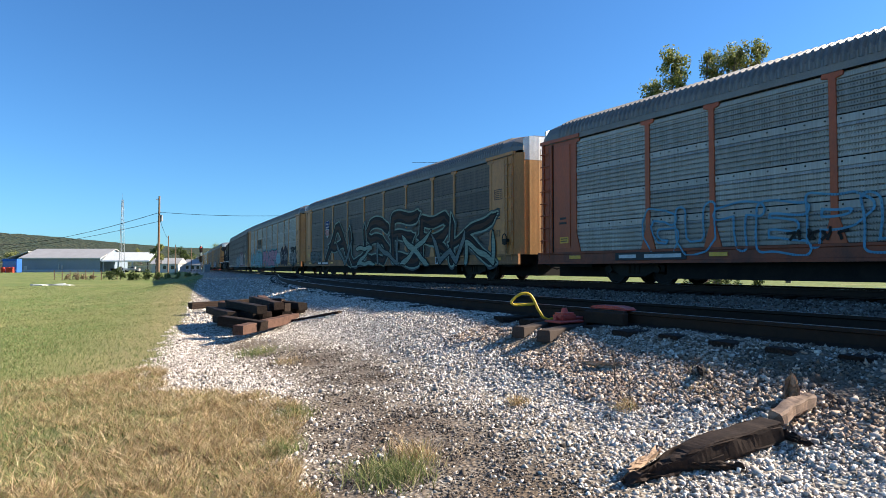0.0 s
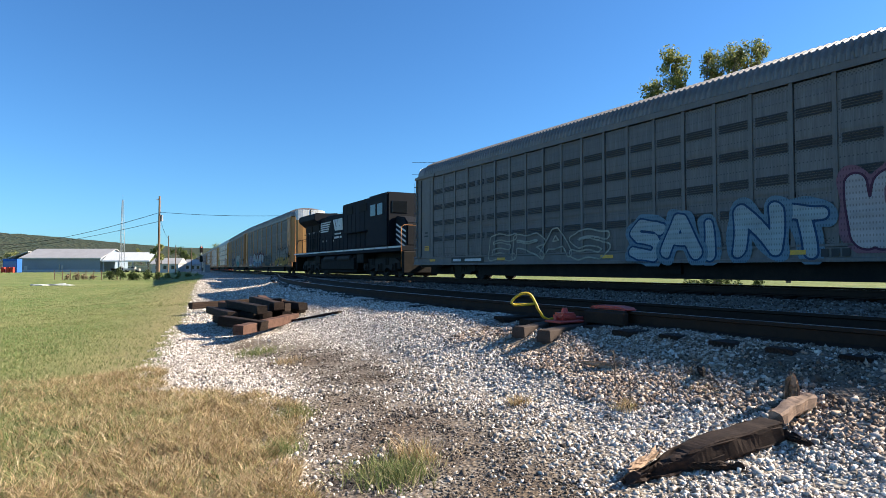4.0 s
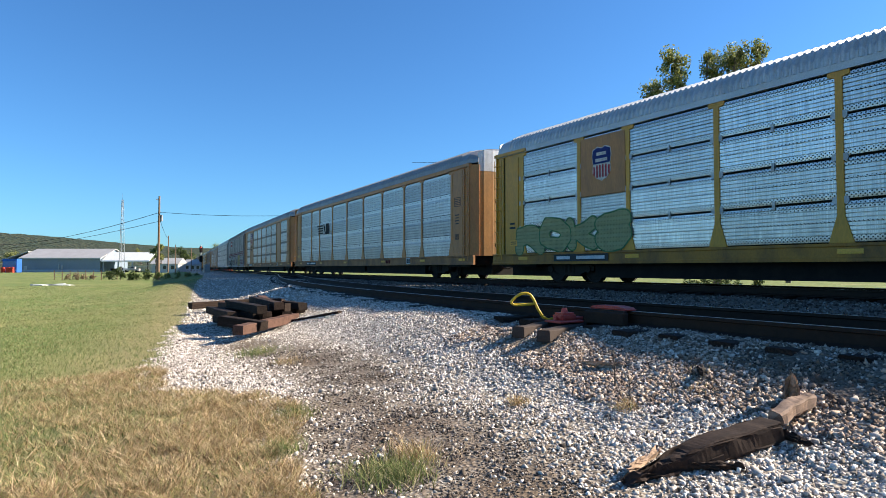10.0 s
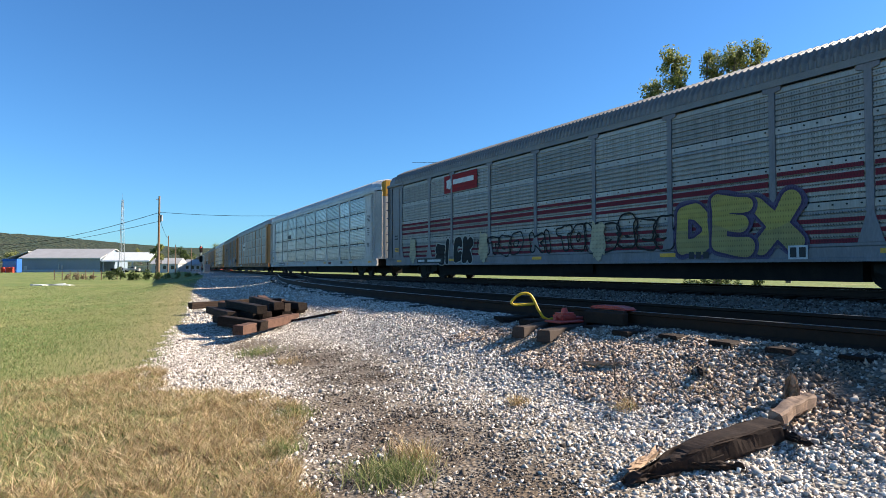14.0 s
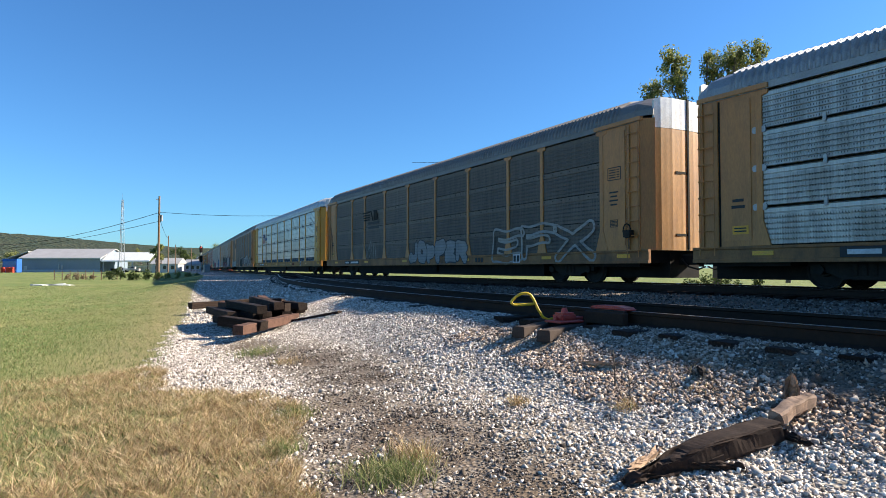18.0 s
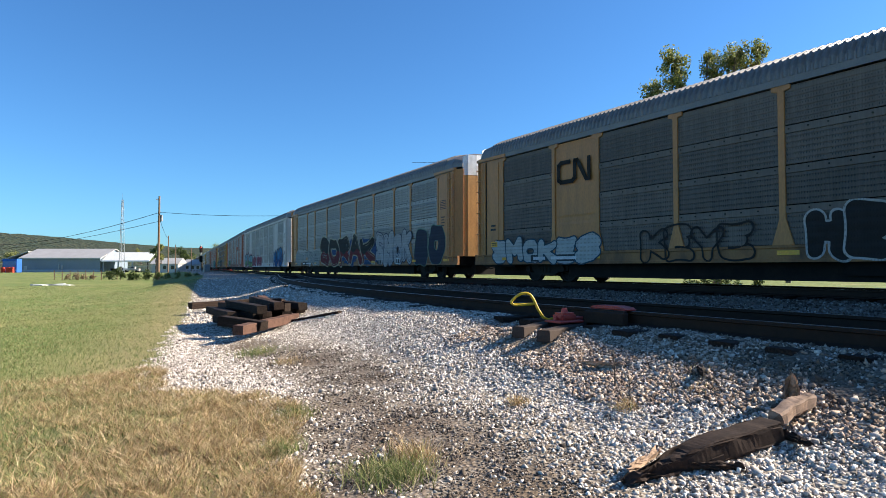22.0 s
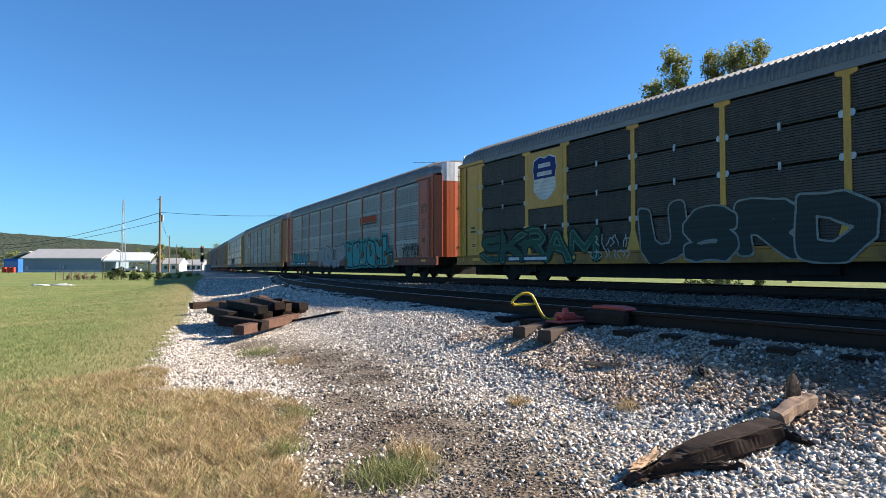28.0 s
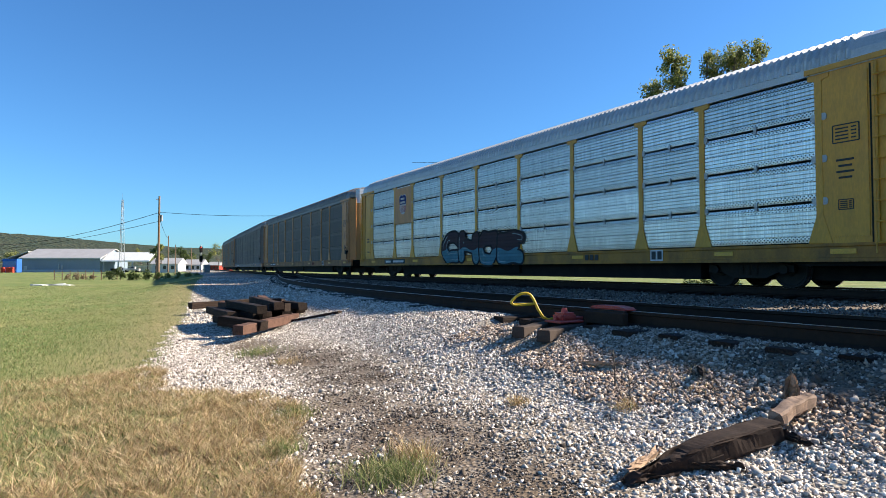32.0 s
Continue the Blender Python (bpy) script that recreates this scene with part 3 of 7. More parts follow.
def ladder_bm():
    bm = bmesh.new()
    y0 = -HALF + 0.22
    for y in (y0 + 0.05, y0 + 0.45):
        rod(bm, (-0.13, y, 0.75), (-0.13, y, 4.45), 0.014, 6)
    for i in range(9):
        z = 0.95 + i * 0.41
        rod(bm, (-0.14, y0 + 0.03, z), (-0.14, y0 + 0.47, z), 0.019, 6)
        rod(bm, (-0.03, y0 + 0.05, z), (-0.14, y0 + 0.05, z), 0.012, 5)
    return bm


def wheelset_bm():
    """Two wheels on an axle along x, turning about it."""
    bm = bmesh.new()
    for side in (-1, 1):
        prof = ((0.04, 0.075), (0.12, 0.08), (0.14, 0.04), (0.34, 0.035), (0.365, 0.065), (0.405, 0.065), (0.412, -0.05), (0.435, -0.06), (0.435, -0.085), (0.36, -0.085), (0.34, -0.03), (0.14, -0.035), (0.12, -0.06), (0.04, -0.06))
        n = 28
        rings = [[bm.verts.new((side * (0.755 + w), r * math.cos(2 * math.pi * i / n), r * math.sin(2 * math.pi * i / n))) for r, w in prof] for i in range(n)]
        for i in range(n):
            a, b = rings[i], rings[(i + 1) % n]
            for k in range(len(prof) - 1):
                f = bm.faces.new((a[k], b[k], b[k + 1], a[k + 1]))
                f.material_index = 1 if k == 5 else 0
    rod(bm, (-1.0, 0, 0), (1.0, 0, 0), 0.075, 10)
    bmesh.ops.recalc_face_normals(bm, faces=bm.faces[:])
    return bm


def bogie_bm(base=1.75):
    """Cast side frames with springs and bolster, centred, wheels not included."""
    bm = bmesh.new()
    h = base / 2
    for side in (-1, 1):
        x = side * 0.98
        prism(bm, ((-h - 0.22, 0.36), (-h - 0.22, 0.52), (-h + 0.15, 0.58), (-0.35, 0.72), (0.35, 0.72), (h - 0.15, 0.58), (h + 0.22, 0.52), (h + 0.22, 0.36), (h - 0.15, 0.36), (0.42, 0.22), (-0.42, 0.22), (-h + 0.15, 0.36)), x - 0.07, x + 0.07)
        for y in (-h, h):
            rod(bm, (x - 0.1, y, 0.42), (x + side * 0.14, y, 0.42), 0.11, 10)
        for y in (-0.18, 0, 0.18):
            rod(bm, (x + side * 0.06, y, 0.3), (x + side * 0.06, y, 0.55), 0.065, 8)
    box(bm, -1.0, 1.0, -0.2, 0.2, 0.42, 0.62)
    return bm


def coupler_bm():
    bm = bmesh.new()
    box(bm, -0.1, 0.1, -HALF - 0.45, -HALF + 0.5, 0.68, 0.86)
    box(bm, -0.2, 0.17, -HALF - 0.72, -HALF - 0.4, 0.62, 0.94)
    tube(bm, [(-0.3, -HALF - 0.1, 0.72), (-0.34, -HALF - 0.35, 0.5), (-0.25, -HALF - 0.6, 0.42), (-0.1, -HALF - 0.72, 0.5)], 0.025, 6)
    return bm


def under_bm():
    bm = bmesh.new()
    box(bm, -0.25, 0.25, -HALF + 0.2, HALF - 0.2, 0.56, 0.9)
    box(bm, -1.35, 1.35, -HALF + 0.1, HALF - 0.1, 0.88, 0.95)
    for y in np.arange(-HALF + 1.0, HALF, 1.9):
        box(bm, -1.3, 1.3, y - 0.05, y + 0.05, 0.72, 0.88)
    # solid filler boxes added to keep the underside dark and hide the field behind
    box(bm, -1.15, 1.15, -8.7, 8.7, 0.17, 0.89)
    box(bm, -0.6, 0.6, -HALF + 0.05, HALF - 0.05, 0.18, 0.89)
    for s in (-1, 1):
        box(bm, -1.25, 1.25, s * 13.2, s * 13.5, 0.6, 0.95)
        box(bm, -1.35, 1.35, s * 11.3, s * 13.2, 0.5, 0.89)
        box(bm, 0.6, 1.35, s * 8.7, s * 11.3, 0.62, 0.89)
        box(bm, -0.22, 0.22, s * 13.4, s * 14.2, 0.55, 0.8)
    box(bm, -1.25, -0.6, -1.1, 0.3, 0.30, 0.85)
    box(bm, 0.3, 0.9, -2.6, -1.6, 0.5, 0.85)
    return bm


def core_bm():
    """Black box standing in for the shaded decks and inner faces behind the sheets."""
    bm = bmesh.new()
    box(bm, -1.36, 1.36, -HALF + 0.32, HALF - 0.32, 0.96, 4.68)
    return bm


def sill_bm():
    bm = bmesh.new()
    prism(bm, ((-0.05, 0.59), (-0.05, 0.66), (-0.03, 0.68), (-0.03, 0.89), (-0.05, 0.91), (-0.05, 0.97), (0.06, 0.97), (0.06, 0.59)), -HALF, HALF, "y")
    return bm


def chord_bm():
    bm = bmesh.new()
    box(bm, -0.06, 0.05, -HALF + 0.28, HALF - 0.28, 4.54, 4.70)
    return bm


def brake_bm():
    bm = bmesh.new()
    tube(bm, [(-0.2, -HALF + 0.62 + 0.14 * math.cos(a), 1.5 + 0.2 * math.sin(a)) for a in np.linspace(0, 2 * math.pi, 13)], 0.018, 6)
    box(bm, -0.22, -0.06, -HALF + 0.5, -HALF + 0.74, 1.32, 1.52)
    rod(bm, (-0.12, -HALF + 0.62, 1.0), (-0.12, -HALF + 0.62, 1.5), 0.015, 6)
    return bm


def louvre_bm(w):
    """A bank of four slanting vent slats, face to -x."""
    bm = bmesh.new()
    for i in range(4):
        z = 0.055 * i - 0.11
        prism(bm, ((-0.022, z), (0.0, z + 0.04), (0.0, z)), -w / 2, w / 2, "y")
    return bm


def plate_bm(w, h):
    bm = bmesh.new()
    box(bm, -0.004, 0.0, -w / 2, w / 2, -h / 2, h / 2)
    return bm


def frame_bm(w, h, t):
    """A thin rectangular outline with a few bars of small writing inside."""
    bm = bmesh.new()
    for z in (-h / 2, h / 2):
        box(bm, -0.004, 0.0, -w / 2, w / 2, z - t / 2, z + t / 2)
    for y in (-w / 2, w / 2):
        box(bm, -0.004, 0.0, y - t / 2, y + t / 2, -h / 2, h / 2)
    for i in range(4):
        z = h * (0.3 - 0.2 * i)
        box(bm, -0.004, 0.0, -w * 0.1, w * 0.4, z - t * 0.6, z + t * 0.6)
        box(bm, -0.004, 0.0, -w * 0.4, -w * 0.2, z - t * 0.6, z + t * 0.6)
    return bm


FRONT, REAR = Matrix(), Matrix.Rotation(math.pi, 4, "Z")
MIRROR_NEAR = Matrix.Translation((-SKIN, 0, 0))
WHEELS = []


def text_mesh(words, bold, deep=0.004, spacing=1.0, slant=0.0, line=0.0):
    """Flat lettering one unit high, starting at the origin, as a mesh."""
    key = "lettering|%s|%g|%g|%g" % (words, bold, slant, line)
    if key not in CACHE:
        curve = bpy.data.curves.new("lettering", "FONT")
        curve.body, curve.size, curve.offset, curve.extrude = words, 1.35, bold, deep / 2
        curve.space_character, curve.shear, curve.resolution_u = spacing, slant, 2
        if line:
            # the bare outline as a thin sprayed line
            curve.fill_mode, curve.extrude, curve.bevel_depth, curve.bevel_resolution = "NONE", 0.0, line, 0
        ob = bpy.data.objects.new("lettering", curve)
        CACHE[key] = bpy.data.meshes.new_from_object(ob)
        bpy.data.objects.remove(ob)
        bpy.data.curves.remove(curve)
    return CACHE[key]


FACE = Matrix(((0, 0, -1, 0), (-1, 0, 0, 0), (0, 1, 0, 0), (0, 0, 0, 1)))


def lettered(car, name, words, y, z, wide, high, material, bold=0.02, out=0.06, label="", slant=0.0, line=0.0):
    """Writing on the near side: y is where it begins (it runs towards the front), z its foot."""
    data = text_mesh(words, bold, slant=slant, line=line)
    xs = [v.co.x for v in data.vertices]
    zs = [v.co.y for v in data.vertices]
    w, h = max(xs) - min(xs), max(zs) - min(zs)
    fit = Matrix.Translation((-SKIN - out, y, z)) @ FACE @ Matrix.Diagonal((wide / w, high / h, 0.05 if line else 1, 1)) @ Matrix.Translation((-min(xs), -min(zs), 0))
    return part(name, data, material, car, label, fit)


def blob_bm(seed, wide, high, n=40):
    """A cloud-like flat shape behind graffiti."""
    rng = random.Random(seed)
    bm = bmesh.new()
    ph = [rng.uniform(0, 6.28) for _ in range(4)]
    ring = []
    for i in range(n):
        a = 2 * math.pi * i / n
        r = 1 + 0.10 * math.sin(5 * a + ph[0]) + 0.08 * math.sin(9 * a + ph[1]) + 0.05 * math.sin(14 * a + ph[2])
        c, s = math.cos(a), math.sin(a)
        ring.append((-wide / 2 * r * math.copysign(abs(c) ** 0.6, c), high / 2 * r * math.copysign(abs(s) ** 0.7, s)))
    prism(bm, ring, -0.003, 0.0)
    return bm


def stroke_bm(seed, wide, high, count, thick):
    """Loose sprayed strokes within a box."""
    rng = random.Random(seed)
    bm = bmesh.new()
    for i in range(count):
        y = -wide / 2 + wide * (i + 0.5) / count
        spots = [(y + rng.uniform(-0.5, 0.5) * wide / count, z + rng.uniform(-0.1, 0.1) * high) for z in (-high / 2, -high / 6, high / 6, high / 2)]
        if rng.random() < 0.5:
            spots[-1] = (spots[-1][0] + rng.uniform(-1, 1) * wide / count * 1.2, spots[-1][1] - high * 0.3)
        for (a, b), (c, d) in zip(spots, spots[1:]):
            u = Vector((c - a, d - b)).normalized() * thick
            p = Vector((-u.y, u.x))
            prism(bm, ((a + p.x - u.x * 0.3, b + p.y - u.y * 0.3), (c + p.x + u.x * 0.3, d + p.y + u.y * 0.3), (c - p.x + u.x * 0.3, d - p.y + u.y * 0.3), (a - p.x - u.x * 0.3, b - p.y - u.y * 0.3)), -0.004 - i * 0.0002, -0.001)
    return bm


def on_side(y, z, out=0.052):
    return Matrix.Translation((-SKIN - out, y, z))


# strokes of block letters: pairs of digits are x and height, a comma lifts the can
STROKES = {
    "A": "00 49 59 90,24 74", "B": "00 09 79 86 75 05,75 92 70 00", "C": "98 79 29 06 03 20 70 91", "D": "00 09 59 96 93 50 00", "E": "99 09 00 90,05 75",
    "F": "99 09 00,05 75", "G": "98 79 29 06 03 20 70 93 94 54", "H": "00 09,90 99,05 95", "I": "50 59", "J": "99 93 70 20 02", "K": "00 09,99 04,35 90",
    "L": "09 00 90", "M": "00 09 54 99 90", "N": "00 09 90 99", "O": "29 06 03 20 70 93 96 79 29", "P": "00 09 79 97 75 04", "R": "00 09 79 97 75 05,45 90",
    "S": "98 79 29 07 25 75 93 70 20 01", "T": "09 99,59 50", "U": "09 02 20 70 92 99", "V": "09 50 99", "W": "09 20 55 70 99", "X": "09 90,00 99",
    "Y": "09 54 99,54 50", "Z": "09 99 00 90",
}


def region(field, ys, zs, x, verts, faces):
    """Adds the part of a grid where the field is negative as flat faces at x, its border drawn smoothly."""
    inside = field < 0
    for j in range(len(zs) - 1):
        run = None
        for i in range(len(ys)):
            full = i < len(ys) - 1 and inside[i, j] and inside[i + 1, j] and inside[i, j + 1] and inside[i + 1, j + 1]
            if full and run is None:
                run = i
            if not full and run is not None:
                n = len(verts)
                verts += [(x, ys[run], zs[j]), (x, ys[i], zs[j]), (x, ys[i], zs[j + 1]), (x, ys[run], zs[j + 1])]
                faces.append((n, n + 1, n + 2, n + 3))
                run = None
            if full or i == len(ys) - 1:
                continue
            spots = ((i, j), (i + 1, j), (i + 1, j + 1), (i, j + 1))
            if not any(inside[p] for p in spots):
                continue
            poly = []
            for p, q in zip(spots, spots[1:] + spots[:1]):
                if inside[p]:
                    poly.append((x, ys[p[0]], zs[p[1]]))
                if inside[p] != inside[q]:
                    k = field[p] / (field[p] - field[q])
                    poly.append((x, ys[p[0]] + (ys[q[0]] - ys[p[0]]) * k, zs[p[1]] + (zs[q[1]] - zs[p[1]]) * k))
            if len(poly) > 2:
                n = len(verts)
                verts += poly
                faces.append(tuple(range(n, n + len(poly))))


def letter(car, key, y, z, wide, high, fill, edge, low=None, cloud=None, core=None, shine=None, r=0.13, square=2.0, rim=0.05, wild=0.0, lean=0.0, seed=1, out=0.052, halo=0.16):
    """One sprayed letter in car space: y is its left end, z its foot; fill None leaves a bare outline."""
    rng = random.Random(seed)
    r *= min(high, wide * 1.3)
    pad = rim + (halo if cloud else 0.0) + (0.4 * high if wild else 0.0) + 0.06
    step = 0.035
    ys, zs = np.arange(-pad, wide + pad, step), np.arange(-pad * 0.6, high + pad, step)
    gy, gz = np.meshgrid(ys, zs, indexing="ij")
    py = gy + 0.03 * high * np.sin(gz * 4.3 / high + seed) - lean * (gz - high / 2)
    pz = gz + 0.04 * high * np.sin(gy * 5.1 / high + seed * 1.7)
    field = np.full(gy.shape, 9.0)
    for line in STROKES[key].split(","):
        pts = [(r + (wide - 2 * r) * int(c[0]) / 9, r + (high - 2 * r) * int(c[1]) / 9) for c in line.split()]
        radii = [r * rng.uniform(0.8, 1.15) for _ in pts]
        if wild:
            # strokes shoot out into points
            for at, nxt in ((0, 1), (-1, -2)):
                a, b = Vector(pts[at]), Vector(pts[nxt])
                d = (a - b).normalized() * wild * high + Vector((rng.uniform(-0.3, 0.3), rng.uniform(-0.1, 0.25))) * wild * high
                tip = (a.x + d.x, max(0.0, a.y + d.y))
                if at == 0:
                    pts, radii = [tip] + pts, [0.02] + radii
                else:
                    pts, radii = pts + [tip], radii + [0.02]
        for (a, b), (c, d), q0, q1 in zip(pts, pts[1:], radii, radii[1:]):
            l2 = max(1e-6, (c - a) ** 2 + (d - b) ** 2)
            t = np.clip(((py - a) * (c - a) + (pz - b) * (d - b)) / l2, 0, 1)
            u, v = np.abs(py - a - t * (c - a)), np.abs(pz - b - t * (d - b))
            field = np.minimum(field, (u ** square + v ** square) ** (1 / square) - q0 - (q1 - q0) * t)
    made = []

    def lay_on(f, colour, name):
        verts, faces = [], []
        region(f, ys, zs, -0.0012 * len(made), verts, faces)
        data = bpy.data.meshes.new(name)
        # the side is read from -x, so the writing runs towards -y
        data.from_pydata([(a, y - b, z + c) for a, b, c in verts], [], faces)
        if made:
            made.append(part(name, data, spray(colour), made[0]))
        else:
            made.append(part(name, data, spray(colour), car, at=Matrix.Translation((-SKIN - out, 0, 0))))
    if cloud:
        lay_on(field - rim - halo * (0.75 + 0.4 * np.sin(gy * 6 + seed) * np.sin(gz * 5 + 2 * seed)), cloud, "graffiti_letter")
    if fill:
        lay_on(field - rim, edge, "letter_outline" if cloud else "graffiti_letter")
        lay_on(field, fill, "letter_fill")
        if low:
            lay_on(np.maximum(field, gz - high * (0.46 + 0.06 * np.sin(gy * 5 + seed))), low, "letter_shade")
        if core:
            lay_on(field + r * (0.62 + 0.3 * np.sin(gy * 3 + seed) * np.sin(gz * 4)), core, "letter_core")
        if shine:
            lay_on(np.maximum(np.abs(field + 0.38 * r) - 0.018, 0.35 - np.sin(gy * 2.3 + gz * 2.9 + seed)), shine, "letter_shine")
            tagged(made[-1], kind="stuff")
    else:
        lay_on(np.abs(field) - rim * 0.55, edge, "graffiti_letter")
    return made[0]


def bow(car, words, y, z, wide, high, fill, edge, cloud=None, seed=1, slant=0.0, line=0.03, **more):
    """A sprayed word, letter by letter; y is its middle."""
    rng = random.Random(seed * 7 + 1)
    step = wide / len(words)
    for i, k in enumerate(words):
        if k == " ":
            continue
        h, w = high * rng.uniform(0.85, 1.06), step * (0.7 if k == "I" else rng.uniform(1.04, 1.18))
        ob = letter(car, k, y + wide / 2 - step * i, z + rng.uniform(-0.03, 0.05) * high, w, h, fill, edge, cloud=cloud, lean=slant + rng.uniform(-0.1, 0.1), rim=max(0.045, line * 1.6), seed=seed * 5 + i, out=0.05 + 0.007 * (i % 2), **more)
        if i == 0:
            ob["label"] = "sprayed lettering"


def scrawl(car, y, z, wide, high, colour, count=8, seed=1, thick=0.03, out=0.06):
    tagged(part("graffiti", stroke_bm(seed, wide, high, count, thick), spray(colour), car, "sprayed scrawl", on_side(y, z + high / 2, out)), kind="stuff")


def bubbles(car, words, y, z, wide, high, fill, edge, seed, **more):
    """A throw-up: fat round letters in one fill; y is the middle."""
    bow(car, words, y, z, wide, high, fill, edge, None, seed, r=0.185, **more)


def autorack(paint, style, ends=None, doors=None, plain=(), label="", slim=False, clips=False, cap=True, roof=None):
    """A covered car carrier in parts, its front at -y and its near side at -x."""
    car = thing("autorack_car", Matrix(), label, "railway car", "cars of the train")
    col = PAINT[paint]
    end = PAINT[ends or paint]
    skin = roof or (ROOF if style == "silver" else ROOF_DARK)
    chord = col if style in ("bright", "banded") or paint in ("white", "sand", "grey") else skin
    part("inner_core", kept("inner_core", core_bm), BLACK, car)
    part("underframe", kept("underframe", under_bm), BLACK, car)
    part("roof", kept("roof", roof_bm), roof or (ROOF if style == "silver" else ROOF_DARK), car, "corrugated metal roof")
    for turn in (FRONT, REAR):
        near = turn @ MIRROR_NEAR
        part("side_sill", kept("side_sill", sill_bm), SHADED_GRIMY[paint] if paint in SHADED_GRIMY else col, car, "sill with road grime and painted-in shade" if turn is FRONT else "", at=near)
        part("top_chord", kept("top_chord", chord_bm), chord, car, at=near)
        for i, w in enumerate(WIDTHS):
            j = i if turn is FRONT else 8 - i
            at = near @ Matrix.Translation((0, STARTS[i], 0))
            if j in plain:
                part("solid_panel", kept("solid_panel|%g" % w, lambda: sheet_bm(w, "closed", 0)), col, car, at=at)
                continue
            for k in range(LAYERS[style][0]):
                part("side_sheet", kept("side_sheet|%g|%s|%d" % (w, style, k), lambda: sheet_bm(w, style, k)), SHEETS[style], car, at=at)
                if k < 3 and turn is FRONT:
                    seam = at @ Matrix.Translation((0, 0, FLOOR + (k + 1) * 0.8875 - 0.09))
                    if style == "banded":
                        part("joint_strip", kept("joint_strip|%g" % w, lambda: band_bm(w)), ROOF_DARK, car, at=seam)
                    elif style in ("silver", "slate", "brown"):
                        part("seam_latch", kept("seam_latch", lambda: strip(-0.045, 0.0, -0.035, 0.035, -0.09, 0.09)), STEEL_CLIP, car, at=seam @ Matrix.Translation((0, w / 2, 0.09)))
                    elif style in ("pale", "dark", "bright"):
                        tagged(part("seam_bolting", kept("seam_bolting|%g" % w, lambda: bolts_bm(w)), RUNNING, car, at=seam), kind="stuff")
        for y in STARTS:
            part("post", kept("slim_post", slim_bm) if slim else kept("post", post_bm), col, car, at=near @ Matrix.Translation((0, y, 0)))
            if (clips or style == "silver") and turn is FRONT:
                for z in (1.857, 2.745, 3.632):
                    part("clip", kept("clip", clip_bm), STEEL_CLIP, car, at=near @ Matrix.Translation((-0.012, y, z)))
        for flip in (Matrix(), Matrix.Diagonal((1, -1, 1, 1))):
            for name, extents in CORNER:
                part(name, kept(name, lambda: strip(*extents)), BLACK if name == "corner_gap" else end, car, at=near @ flip)
            part("corner_plate", kept("corner_plate", chamfer_bm), end, car, at=near @ flip)
            part("ladder", kept("ladder", ladder_bm), end, car, at=near @ flip)
        part("roof_end", kept("roof_end", hood_bm), roof or (ROOF if style == "silver" else ROOF_DARK), car, "sloped metal roof end", at=turn)
        for side, name in ((-1, "end_door|near"), (1, "end_door|far")):
            part("end_door", kept(name + ("" if cap else "|tall"), lambda: leaf_bm(0.95, 4.35 if cap else 5.2, side)), PAINT[doors] if doors else PAINT["door"] if (ends or paint) == "tan" else end, car, at=turn)
            if cap:
                if side < 0:
                    part("door_seam", kept("door_seam", lambda: strip(-0.035, 0.035, -HALF - 0.125, -HALF, 0.98, 5.25)), BLACK, car, "dark joint between the end doors", at=turn)
                    for z in (3.1, 1.35):
                        part("door_latch", kept("door_latch|%g" % z, lambda: strip(-0.5, -0.05, -HALF - 0.108, -HALF, z, z + 0.07)), BLACK, car, at=turn)
                part("door_top", kept(name.replace("end_door", "door_top"), lambda: leaf_bm(4.36, 5.22, side)), CAP if cap is True else PAINT[cap], car, "upper end panel", at=turn)
        part("coupler", kept("coupler", coupler_bm), RUNNING, car, at=turn)
        if style == "dark":
            part("brake_wheel", kept("brake_wheel", brake_bm), RUNNING, car, at=near)
        bogie = part("bogie", kept("bogie", bogie_bm), RUNNING, car, "dusty cast bogie", Matrix.Translation((0, -9.95 if turn is FRONT else 9.95, 0)))
        for y in (-0.875, 0.875):
            data = kept("wheelset", wheelset_bm)
            if not data.materials:
                data.materials.append(RUNNING)
                data.materials.append(TREAD)
            ws = part("wheelset", data, None, bogie, at=Matrix.Translation((0, y, 0.405)))
            WHEELS.append((ws, (-9.95 if turn is FRONT else 9.95) + y, y, 0.405))
    return car


